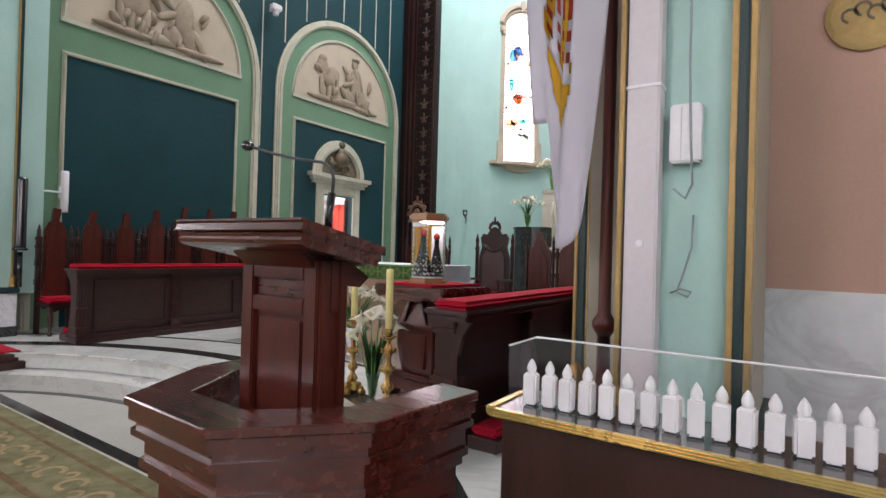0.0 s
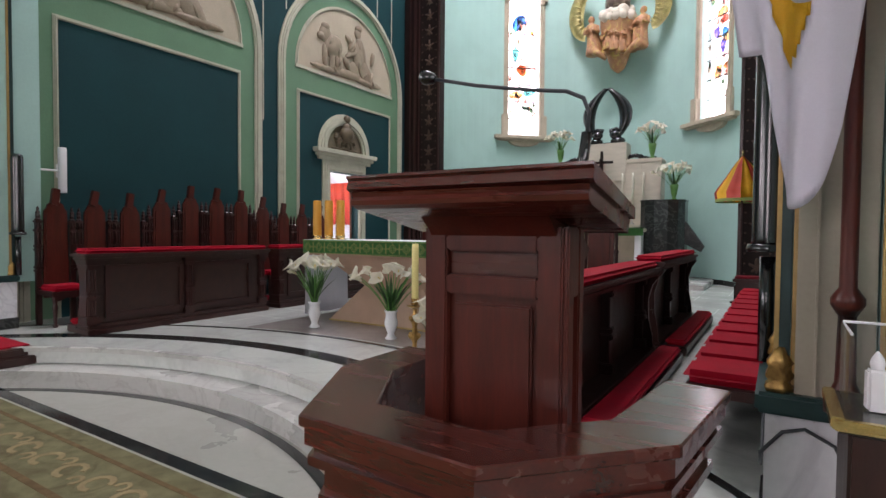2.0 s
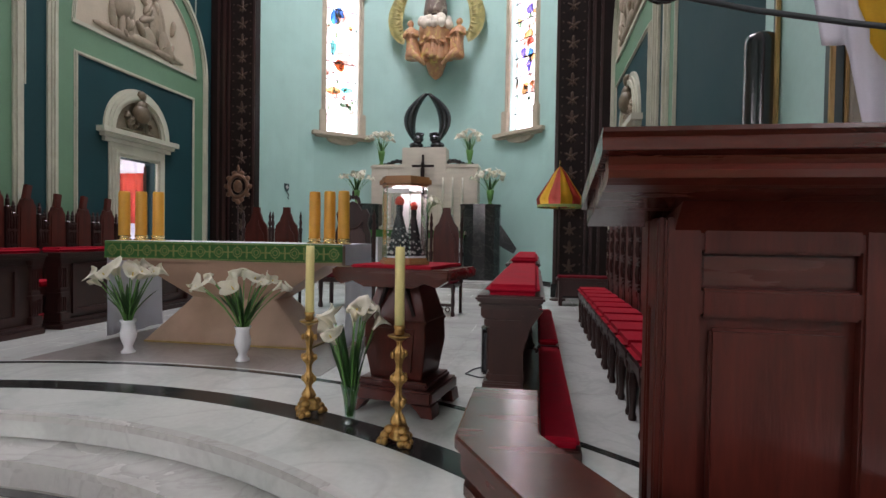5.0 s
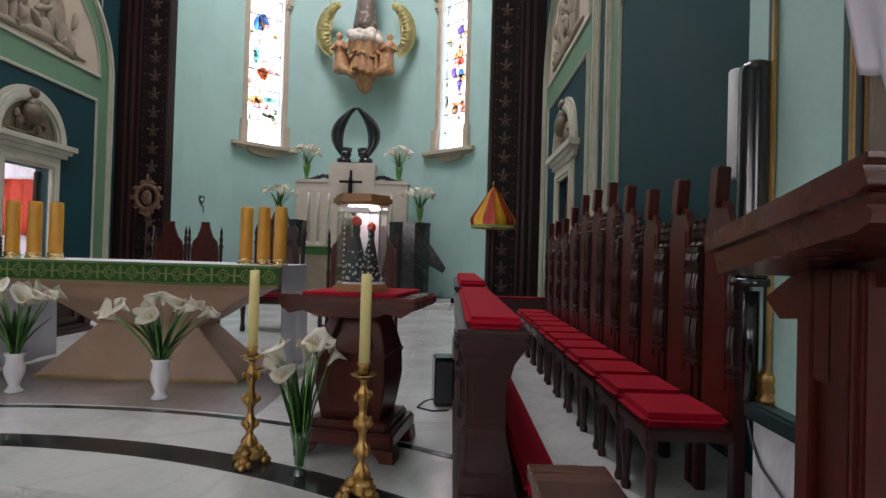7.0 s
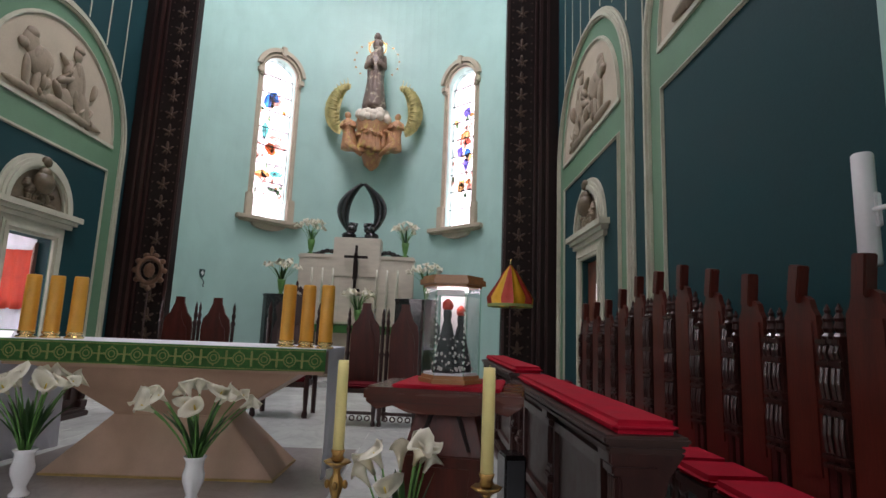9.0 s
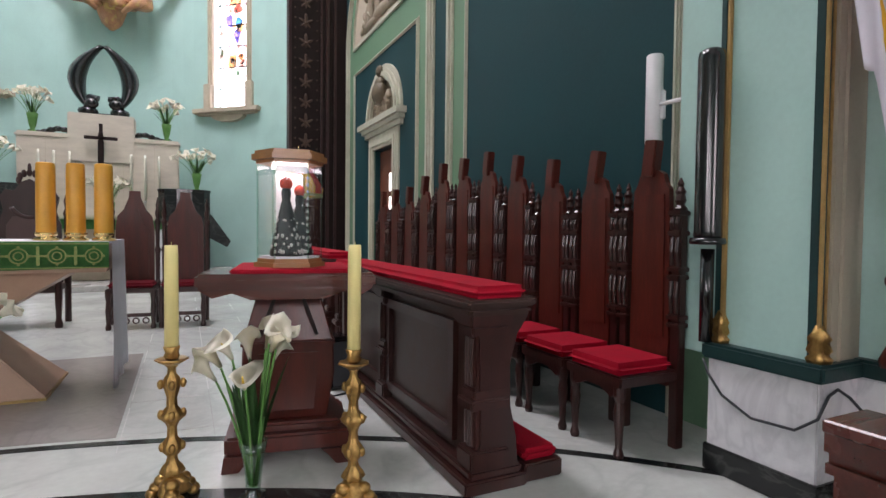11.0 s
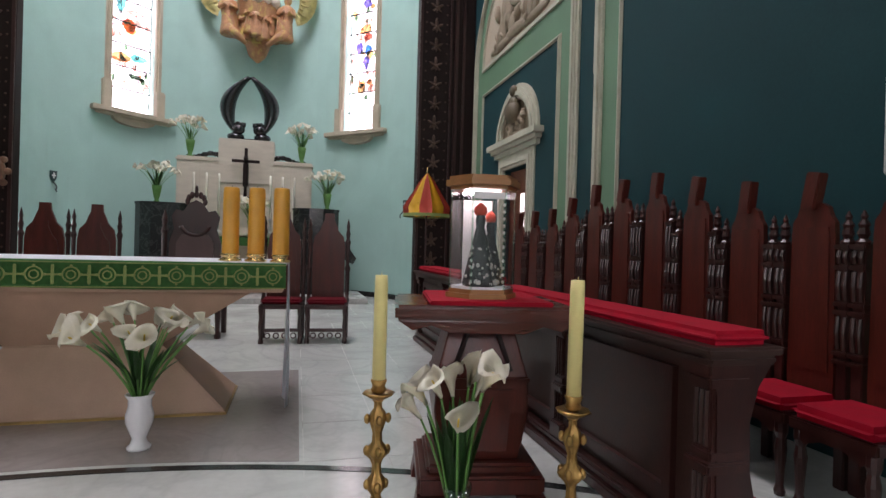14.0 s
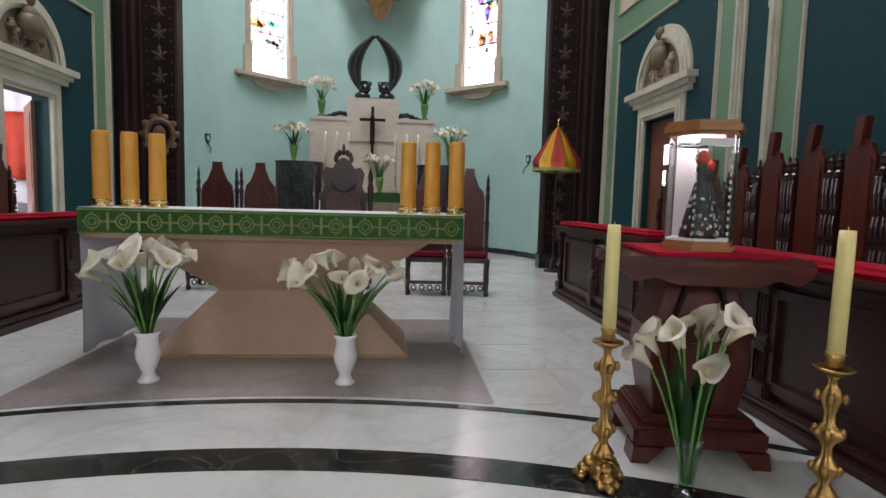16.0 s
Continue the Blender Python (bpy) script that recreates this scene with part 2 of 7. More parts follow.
WOOD = (0.078, 0.013, 0.008)
M = dict(
    aqua=mat("aqua_paint", (0.375, 0.58, 0.53), 0.5, var=0.07, scale=1.5, grain=40, bump=0.06, world_space=True, stain=(0.31, 0.49, 0.45), stain_amt=0.35),
    teal=mat("teal_paint", (0.007, 0.046, 0.052), 0.6, spec=0.2, var=0.14, scale=1.4, grain=50, bump=0.07, world_space=True),
    green=mat("green_paint", (0.115, 0.235, 0.14), 0.5, var=0.12, scale=1.8, grain=45, bump=0.08, world_space=True),
    cream=mat("cream_moulding_paint", (0.48, 0.47, 0.37), 0.5, var=0.14, scale=4, grain=60, bump=0.1, world_space=True, stain=(0.36, 0.34, 0.24), stain_amt=0.5),
    stone=mat("beige_stone", (0.47, 0.40, 0.30), 0.7, var=0.16, scale=5, grain=70, bump=0.25, world_space=True),
    relief=mat("plaster_relief", (0.30, 0.24, 0.17), 0.65, var=0.2, scale=7, grain=50, bump=0.3, stain=(0.22, 0.17, 0.11), stain_amt=0.6),
    relief_bg=mat("plaster_ground", (0.47, 0.40, 0.30), 0.7, var=0.1, scale=3, grain=50, bump=0.15),
    relief_dark=mat("dull_bronze", (0.16, 0.085, 0.05), 0.5, metal=0.3, var=0.35, scale=14, grain=70, bump=0.3),
    bronze=mat("dark_relief", (0.13, 0.10, 0.06), 0.5, var=0.3, scale=9, grain=60, bump=0.3),
    marble=veined("white_marble", (0.58, 0.60, 0.57), (0.40, 0.42, 0.40), 0.17, 0.9, 0.35),
    marble_step=veined("step_marble", (0.50, 0.495, 0.47), (0.36, 0.34, 0.32), 0.28, 2.0, 0.5),
    marble_nave=veined("beige_nave_marble", (0.40, 0.40, 0.36), (0.33, 0.32, 0.28), 0.3, 1.2, 0.35),
    marble_pl=veined("plinth_marble", (0.68, 0.68, 0.70), (0.45, 0.45, 0.48), 0.3, 1.6, 0.5),
    black_marble=veined("black_marble", (0.018, 0.02, 0.02), (0.09, 0.1, 0.09), 0.14, 3.0, 0.4),
    grey_marble=veined("grey_marble", (0.31, 0.28, 0.265), (0.25, 0.22, 0.21), 0.2, 1.5, 0.4),
    black=mat("black_lacquer", (0.006, 0.006, 0.007), 0.2, var=0.2, bump=0.02, coat=0.5),
    ebony=mat("dark_carved_panel", (0.014, 0.007, 0.006), 0.55, spec=0.2, var=0.3, scale=5, grain=40, bump=0.2),
    ornament=mat("dull_gilt_ornament", (0.060, 0.032, 0.018), 0.6, metal=0.1, var=0.35, scale=14, grain=70, bump=0.3),
    wood=mat("red_mahogany", WOOD, 0.36, var=0.38, scale=3.2, grain=26, bump=0.08, stretch=(5, 5, 0.7), coat=0.15, spec=0.35),
    wood_h=mat("red_mahogany_level", WOOD, 0.26, var=0.38, scale=3.2, grain=26, bump=0.06, stretch=(0.7, 5, 5), coat=0.6),
    dark_wood=mat("dark_stained_wood", (0.032, 0.008, 0.006), 0.36, var=0.4, scale=3.5, grain=26, bump=0.1, stretch=(5, 5, 0.8), coat=0.18, rnd=0.15),
    worn_wood=mat("worn_wood", (0.034, 0.013, 0.009), 0.45, var=0.4, scale=3.5, grain=24, bump=0.12, stretch=(4, 0.8, 4), coat=0.1),
    red=mat("crimson_velvet", (0.36, 0.004, 0.018), 0.85, var=0.22, scale=9, grain=160, bump=0.2, spec=0.2),
    dark_red=mat("maroon_velvet", (0.13, 0.004, 0.01), 0.85, var=0.22, scale=9, grain=160, bump=0.2, spec=0.2),
    peach=mat("peach_stone", (0.44, 0.285, 0.20), 0.5, var=0.1, scale=6, grain=110, bump=0.12, stain=(0.42, 0.25, 0.18), stain_amt=0.4),
    travertine=mat("cream_travertine", (0.56, 0.50, 0.41), 0.5, var=0.12, scale=4, grain=50, bump=0.15, stretch=(1, 1, 3)),
    white=mat("white_cloth", (0.72, 0.73, 0.78), 0.8, var=0.06, scale=5, grain=200, bump=0.1),
    white_gloss=mat("white_glazed_ceramic", (0.78, 0.78, 0.80), 0.18, var=0.05, bump=0.02),
    white_plastic=mat("white_plastic", (0.78, 0.76, 0.78), 0.4, var=0.05, bump=0.03),
    grey_plastic=mat("aged_white_plastic", (0.60, 0.55, 0.57), 0.45, var=0.08, scale=3, bump=0.03),
    altar_green=mat("green_brocade", (0.045, 0.19, 0.045), 0.75, var=0.25, scale=30, grain=220, bump=0.25),
    gold_thread=mat("gold_thread", (0.24, 0.31, 0.09), 0.6, var=0.25, scale=40, grain=200, bump=0.2),
    gold=mat("old_gilt", (0.43, 0.255, 0.085), 0.34, metal=0.85, var=0.35, scale=18, grain=70, bump=0.25, stain=(0.10, 0.045, 0.015), stain_amt=0.75),
    brass=mat("polished_brass", (0.72, 0.52, 0.22), 0.25, metal=1.0, var=0.15, bump=0.05),
    gilt_line=mat("gilt_paint_line", (0.40, 0.26, 0.10), 0.45, metal=0.4, var=0.25, bump=0.1),
    deep_green=mat("bottle_green_paint", (0.008, 0.035, 0.035), 0.4, var=0.2, bump=0.08),
    taupe=mat("taupe_paint", (0.36, 0.32, 0.25), 0.55, var=0.1, scale=2, bump=0.08, world_space=True),
    salmon=mat("salmon_plaster", (0.50, 0.30, 0.23), 0.65, var=0.09, scale=2, grain=60, bump=0.12, world_space=True),
    orange_wax=mat("amber_wax", (0.70, 0.33, 0.035), 0.42, var=0.1, scale=8, bump=0.05),
    wax=mat("ivory_wax", (0.80, 0.70, 0.30), 0.4, var=0.06, scale=8, bump=0.04),
    pale_wax=mat("white_wax", (0.80, 0.77, 0.66), 0.45, var=0.05, bump=0.04),
    leaf=mat("lily_leaf", (0.035, 0.12, 0.03), 0.42, var=0.35, scale=12, grain=60, bump=0.15, rnd=0.2),
    stem=mat("lily_stem", (0.10, 0.26, 0.06), 0.45, var=0.2, scale=12, bump=0.05),
    petal=mat("calla_petal", (0.84, 0.81, 0.68), 0.5, var=0.06, scale=20, grain=90, bump=0.08),
    spadix=mat("calla_spadix", (0.75, 0.55, 0.08), 0.6, var=0.1, bump=0.1),
    carpet=mat("olive_wool_carpet", (0.17, 0.155, 0.085), 0.95, var=0.4, scale=7, grain=180, bump=0.4, spec=0.1, stain=(0.10, 0.085, 0.045), stain_amt=0.8),
    carpet_b=mat("brown_carpet_pattern", (0.15, 0.10, 0.05), 0.95, var=0.35, scale=12, grain=180, bump=0.4, spec=0.1),
    carpet_c=mat("tan_carpet_pattern", (0.28, 0.22, 0.12), 0.95, var=0.3, scale=12, grain=180, bump=0.4, spec=0.1),
    flag_white=mat("white_silk", (0.76, 0.73, 0.80), 0.6, var=0.05, scale=4, grain=150, bump=0.05),
    flag_gold=mat("yellow_silk", (0.80, 0.46, 0.02), 0.6, var=0.1, scale=6, grain=150, bump=0.05),
    flag_green=mat("green_silk", (0.015, 0.14, 0.05), 0.6, var=0.1, scale=6, grain=150, bump=0.05),
    flag_blue=mat("blue_silk", (0.02, 0.035, 0.30), 0.6, var=0.1, scale=6, grain=150, bump=0.05),
    flag_red=mat("red_print", (0.55, 0.06, 0.03), 0.7, var=0.1, bump=0.05),
    steel=mat("steel", (0.55, 0.55, 0.55), 0.3, metal=1.0, var=0.1, bump=0.03),
    cable=mat("dark_cable", (0.03, 0.035, 0.04), 0.5, var=0.1, bump=0.02),
    grey_cable=mat("grey_cable", (0.25, 0.30, 0.30), 0.5, var=0.1, bump=0.02),
    statue_a=mat("painted_statue", (0.14, 0.095, 0.075), 0.45, var=0.35, scale=7, grain=40, bump=0.2, stain=(0.62, 0.52, 0.38), stain_amt=0.9),
    statue_b=mat("painted_angel", (0.40, 0.19, 0.09), 0.45, var=0.3, scale=8, grain=40, bump=0.2, stain=(0.58, 0.47, 0.12), stain_amt=0.95),
    gilt_wing=mat("pale_gilt", (0.55, 0.47, 0.20), 0.42, metal=0.3, var=0.3, scale=10, grain=50, bump=0.3),
    cloud=mat("cloud_plaster", (0.66, 0.58, 0.48), 0.6, var=0.15, scale=9, bump=0.2),
    black_robe=mat("black_robe", (0.012, 0.011, 0.014), 0.5, var=0.3, scale=20, bump=0.2),
    silver=mat("silver_thread", (0.62, 0.60, 0.58), 0.35, metal=0.8, var=0.2, bump=0.1),
    oak=mat("honey_wood", (0.33, 0.15, 0.055), 0.35, var=0.25, scale=4, grain=30, bump=0.08, stretch=(0.8, 5, 5), coat=0.3),
    door_wood=mat("brown_door_wood", (0.13, 0.045, 0.024), 0.4, var=0.3, scale=3, grain=26, bump=0.1, stretch=(5, 5, 0.7)),
    paper=mat("white_paper", (0.75, 0.75, 0.74), 0.7, var=0.04, bump=0.03),
    ink=mat("grey_ink", (0.10, 0.10, 0.12), 0.7, var=0.05, bump=0.0),
    plaster=mat("white_plaster", (0.72, 0.72, 0.70), 0.7, var=0.06, scale=2, bump=0.1, world_space=True),
    ceiling=mat("pale_ceiling_plaster", (0.62, 0.66, 0.63), 0.7, var=0.06, scale=2, bump=0.1, world_space=True),
    lead=mat("lead_came", (0.035, 0.035, 0.04), 0.5, metal=0.5, var=0.15, bump=0.1),
    glass=clear_glass("clear_glass"),
    vase_glass=clear_glass("vase_glass", (0.80, 0.93, 0.86), 0.3),
    sky_glow=glow("bright_sky", (1.0, 0.97, 0.97), 7.0),
    room_glow=glow("white_glow", (1.0, 0.98, 0.95), 2.6),
    led=glow("warm_lamp", (1.0, 0.80, 0.45), 5.0),
    case_lamp=glow("case_lamp", (1.0, 0.92, 0.95), 9.0),
)

# ---- mesh helpers ----


def part(name, bm, material, parent=None, label="", smooth=False):
    me = bpy.data.meshes.new(name)
    bmesh.ops.recalc_face_normals(bm, faces=bm.faces)
    if smooth:
        for f in bm.faces:
            f.smooth = True
    bm.to_mesh(me)
    bm.free()
    me.materials.append(M[material] if isinstance(material, str) else material)
    ob = new(name, me)
    ob.parent = parent
    if label:
        tagged(ob, label)
    return ob


def shared(name, me, parent, loc=(0, 0, 0), rz=0.0, label=""):
    ob = new(name, me)
    ob.parent = parent
    ob.location, ob.rotation_euler = loc, (0, 0, rz)
    if label:
        tagged(ob, label)
    return ob


def thing(name, label, category, loc=(0, 0, 0), rz=0.0, group=""):
    ob = new(name)
    ob.location, ob.rotation_euler = loc, (0, 0, rz)
    return tagged(ob, label, category, group)


def setting(ob):
    return tagged(ob, kind="structure")


def box(bm, x0, x1, y0, y1, z0, z1, bevel=0.0, seg=2):
    vs = bmesh.ops.create_cube(bm, size=1)["verts"]
    for v in vs:
        v.co = Vector(((x0 + x1) / 2 + v.co.x * (x1 - x0), (y0 + y1) / 2 + v.co.y * (y1 - y0), (z0 + z1) / 2 + v.co.z * (z1 - z0)))
    if bevel:
        es = {e for v in vs for e in v.link_edges}
        bmesh.ops.bevel(bm, geom=list(es), offset=bevel, segments=seg, affect="EDGES", clamp_overlap=True)
    return bm


def lathe(bm, prof, seg=20, cx=0.0, cy=0.0, z0=0.0, lobes=0, amp=0.0):
    rings = []
    for r, z in prof:
        ring = []
        for k in range(seg):
            a = 2 * math.pi * k / seg
            rr = r * (1 + (amp * math.cos(lobes * a) if lobes else 0))
            ring.append(bm.verts.new((cx + rr * math.cos(a), cy + rr * math.sin(a), z0 + z)))
        rings.append(ring)
    for a, b in zip(rings, rings[1:]):
        for k in range(seg):
            bm.faces.new((a[k], a[(k + 1) % seg], b[(k + 1) % seg], b[k]))
    bm.faces.new(rings[0][::-1])
    bm.faces.new(rings[-1])
    return bm


def prism(bm, pts, z0, z1, fn=lambda x, y, z: (x, y, z)):
    """An outline in two axes pushed along the third; fn lays it into space."""
    lo = [bm.verts.new(fn(x, y, z0)) for x, y in pts]
    hi = [bm.verts.new(fn(x, y, z1)) for x, y in pts]
    n = len(pts)
    for k in range(n):
        bm.faces.new((lo[k], lo[(k + 1) % n], hi[(k + 1) % n], hi[k]))
    bm.faces.new(lo[::-1])
    bm.faces.new(hi)
    return bm


def strip(bm, inner, outer, z0, z1, fn=lambda x, y, z: (x, y, z), closed=False):
    """A band between two polylines of the same count, with thickness."""
    n = len(inner)
    a, b, c, d = ([bm.verts.new(fn(x, y, z)) for x, y in line] for line, z in ((inner, z0), (outer, z0), (outer, z1), (inner, z1)))
    for k in range(n if closed else n - 1):
        j = (k + 1) % n
        for p, q in ((a, b), (b, c), (c, d), (d, a)):
            bm.faces.new((p[k], p[j], q[j], q[k]))
    if not closed:
        bm.faces.new((a[0], b[0], c[0], d[0]))
        bm.faces.new((a[-1], d[-1], c[-1], b[-1]))
    return bm


def tube(bm, pts, r, seg=8, r2=None):
    """A round rod along a line of points, tapered from r to r2."""
    pts = [Vector(p) for p in pts]
    r2 = r if r2 is None else r2
    rings = []
    side = None
    for k, p in enumerate(pts):
        d = (pts[min(k + 1, len(pts) - 1)] - pts[max(k - 1, 0)]).normalized()
        if side is None:
            side = d.orthogonal().normalized()
        side = (side - d * side.dot(d)).normalized()
        up = d.cross(side)
        rad = r + (r2 - r) * k / max(1, len(pts) - 1)
        rings.append([bm.verts.new(p + (side * math.cos(a) + up * math.sin(a)) * rad) for a in (2 * math.pi * j / seg for j in range(seg))])
    for a, b in zip(rings, rings[1:]):
        for k in range(seg):
            bm.faces.new((a[k], a[(k + 1) % seg], b[(k + 1) % seg], b[k]))
    bm.faces.new(rings[0][::-1])
    bm.faces.new(rings[-1])
    return bm


def ball(bm, c, r, seg=12, rot=None):
    """An ellipsoid lump; r is a number or three radii."""
    r = (r, r, r) if isinstance(r, (int, float)) else r
    m = Matrix.Translation(c) @ (rot or Matrix()) @ Matrix.Diagonal((*r, 1))
    bmesh.ops.create_uvsphere(bm, u_segments=seg, v_segments=max(6, seg * 2 // 3), radius=1, matrix=m)
    return bm


def arc(cx, cy, r, a0, a1, n):
    return [(cx + r * math.cos(radians(a0 + (a1 - a0) * k / n)), cy + r * math.sin(radians(a0 + (a1 - a0) * k / n))) for k in range(n + 1)]


def B():
    return bmesh.new()

# ---- floors and steps ----
SC = (-5.08, -0.08)                       # centre of the curved steps
YF = 2.35                               # front line of the platform beside the curve


def curve_pts(r, y_end, n=48, ext=0.0):
    a = math.degrees(math.asin((y_end - SC[1]) / r))
    return arc(SC[0], SC[1], r, a, 180 - a, n)


bm = B()
box(bm, -14.4, 4.4, -14.4, 3.9, NAVE_Z - 0.3, NAVE_Z)
setting(part("floor", bm, "marble_nave"))


def platform(name, r, z0, z1, back, material):
    pts = curve_pts(r, YF)
    bm = prism(B(), [(-0.62, YF)] + pts + [(-9.5, YF), (-9.5, back), (-0.62, back)], z0, z1)
    return setting(part(name, bm, material))


platform("step_lower", 3.47, NAVE_Z, -0.15, 3.9, "marble_step")
platform("floor_sanctuary", 3.73, -0.145, 0.0, 15.6, "marble")
for r, zt in ((3.47, -0.15), (3.73, 0.0)):
    setting(part("step_nosing", strip(B(), curve_pts(r - 0.028, YF + 0.01), curve_pts(r + 0.03, YF + 0.01), zt - 0.035, zt + 0.004), "marble_step"))
for r0, r1, z in ((4.21, 4.40, 0.0), (4.93, 4.985, 0.0), (3.37, 3.442, NAVE_Z)):
    setting(part("inlay_band", strip(B(), curve_pts(r0, YF + 0.4 if z == 0 else YF + 0.02), curve_pts(r1, YF + 0.4 if z == 0 else YF + 0.02), z + 0.0005, z + 0.004), "black_marble"))
pts = [p for p in curve_pts(5.03, 4.2) if -6.5 < p[0] < -3.9]
setting(part("inlay_field", prism(B(), [(-3.9, pts[0][1])] + pts + [(-6.5, pts[-1][1]), (-6.5, 6.9), (-3.9, 6.9)], 0.0005, 0.003), "grey_marble"))
# joints between the floor slabs
bm = B()
for k in range(13):
    y = 4.8 + 0.62 * k
    box(bm, -8.6, -6.52, y, y + 0.004, 0.0, 0.0015)
    box(bm, -3.88, -1.3, y, y + 0.004, 0.0, 0.0015)
for k in range(7):
    box(bm, -3.88 + 0.44 * k, -3.876 + 0.44 * k, 4.6, 13.0, 0.0, 0.0012)
    box(bm, -8.5 + 0.3 * k, -8.496 + 0.3 * k, 4.6, 13.0, 0.0, 0.0012)
setting(part("floor_joint", bm, "marble_step"))

# carpet of the nave with its border
bm = B()
box(bm, -10.5, -0.9, -3.0, 2.57, NAVE_Z, NAVE_Z + 0.012, 0.004)
carpet = tagged(part("carpet", bm, "carpet"), "worn olive-brown patterned wool carpet on the nave floor", "carpet")
setting(part("inlay_line", box(B(), -10.5, -0.9, 2.60, 2.70, NAVE_Z + 0.0005, NAVE_Z + 0.004), "black_marble"))
bm, bc = B(), B()
box(bm, -10.4, -1.0, 2.03, 2.07, NAVE_Z + 0.012, NAVE_Z + 0.015)
box(bm, -10.4, -1.0, 2.42, 2.45, NAVE_Z + 0.012, NAVE_Z + 0.015)
box(bm, -10.4, -1.0, 1.24, 1.28, NAVE_Z + 0.012, NAVE_Z + 0.015)
for k in range(31):
    x = -10.2 + 0.3 * k
    sgn = 1 if k % 2 else -1
    strip(bc, arc(x, 2.245, 0.06, 20, 300, 9), arc(x, 2.245, 0.095, 20, 300, 9), NAVE_Z + 0.012, NAVE_Z + 0.0155)
    strip(bc, arc(x + 0.15, 2.245 + sgn * 0.05, 0.03, -60, 200, 7), arc(x + 0.15, 2.245 + sgn * 0.05, 0.055, -60, 200, 7), NAVE_Z + 0.012, NAVE_Z + 0.0155)
    for q in range(4):
        strip(bm, arc(x + 0.1 * (q % 2), 1.75 - 0.27 * q, 0.05, 0, 250, 8), arc(x + 0.1 * (q % 2), 1.75 - 0.27 * q, 0.075, 0, 250, 8), NAVE_Z + 0.012, NAVE_Z + 0.0152)
part("border", bm, "carpet_b", carpet)
part("scroll_border", bc, "carpet_c", carpet)

# ---- shell: chancel side walls, apse, nave ----
DOOR = (8.60, 9.47, 2.29)               # opening in each side wall


def wall_side(name, x0, x1):
    bm = B()
    box(bm, x0, x1, 3.0, DOOR[0], NAVE_Z, TOP)
    box(bm, x0, x1, DOOR[0], DOOR[1], DOOR[2], TOP)
    box(bm, x0, x1, DOOR[1], 15.6, NAVE_Z, TOP)
    return setting(part(name, bm, "teal"))


wall_west = wall_side("wall_west", WL - 0.2, WL)
wall_east = wall_side("wall_east", WR, WR + 0.2)

WIN_AS = {-1: -43.0, 1: 43.0}
WIN_W, SILL, SPRING = 0.45, 3.67, 7.33   # window angle from the axis, half width, sill, arch spring


def apse_wall():
    """The round end wall with its two arched window openings."""
    bm = B()
    half = math.degrees(WIN_W / APSE_R)
    angs = sorted({round(-92 + 4 * k, 3) for k in range(47)} | {round(WIN_AS[s] + half * (k / 10 - 1), 3) for s in (-1, 1) for k in range(21)})
    angs = [a for a in angs if not any(abs(a - WIN_AS[s]) < half and abs((a - WIN_AS[s]) / half * 10 - round((a - WIN_AS[s]) / half * 10)) > 0.01 for s in (-1, 1))]

    def v(a, r, z):
        return bm.verts.new((CX + r * math.sin(radians(a)), APSE_Y + r * math.cos(radians(a)), z))

    def head(a):
        d = min(abs(a - WIN_AS[1]), abs(a - WIN_AS[-1])) / half * WIN_W
        return SPRING + math.sqrt(max(0, WIN_W ** 2 - d * d))

    def cell(a, b, za0, za1, zb0, zb1):
        p = [v(a, APSE_R, za0), v(b, APSE_R, zb0), v(b, APSE_R, zb1), v(a, APSE_R, za1)]
        q = [v(a, APSE_R + 0.35, za0), v(b, APSE_R + 0.35, zb0), v(b, APSE_R + 0.35, zb1), v(a, APSE_R + 0.35, za1)]
        bm.faces.new(p)
        bm.faces.new(q[::-1])
        bm.faces.new((p[0], q[0], q[1], p[1]))
        bm.faces.new((p[3], p[2], q[2], q[3]))
        return p, q
    for a, b in zip(angs, angs[1:]):
        mid = (a + b) / 2
        if any(abs(mid - WIN_AS[s]) < half for s in (-1, 1)):
            cell(a, b, 0, SILL, 0, SILL)
            cell(a, b, head(a), TOP, head(b), TOP)
        else:
            cell(a, b, 0, TOP, 0, TOP)
    for s in (-1, 1):
        for e in (-half, half):
            a = WIN_AS[s] + e
            bm.faces.new((v(a, APSE_R, SILL), v(a, APSE_R + 0.35, SILL), v(a, APSE_R + 0.35, SPRING), v(a, APSE_R, SPRING)))
    bmesh.ops.remove_doubles(bm, verts=bm.verts, dist=0.0005)
    return setting(part("wall_apse", bm, "aqua"))


apse_wall()
for s in (-1, 1):
    setting(part("wall_apse_return", box(B(), min(CX + s * (APSE_R - 0.01), CX + s * 3.9), max(CX + s * (APSE_R - 0.01), CX + s * 3.9), 11.31, 11.75, 0, TOP), "aqua"))
aps = [(CX + (APSE_R - 0.02) * math.sin(radians(a)), APSE_Y + (APSE_R - 0.02) * math.cos(radians(a))) for a in range(-88, 89, 4)]
apo = [(CX + (APSE_R - 0.001) * math.sin(radians(a)), APSE_Y + (APSE_R - 0.001) * math.cos(radians(a))) for a in range(-88, 89, 4)]
setting(part("baseboard", strip(B(), aps, apo, 0.0, 0.11), "black_marble"))

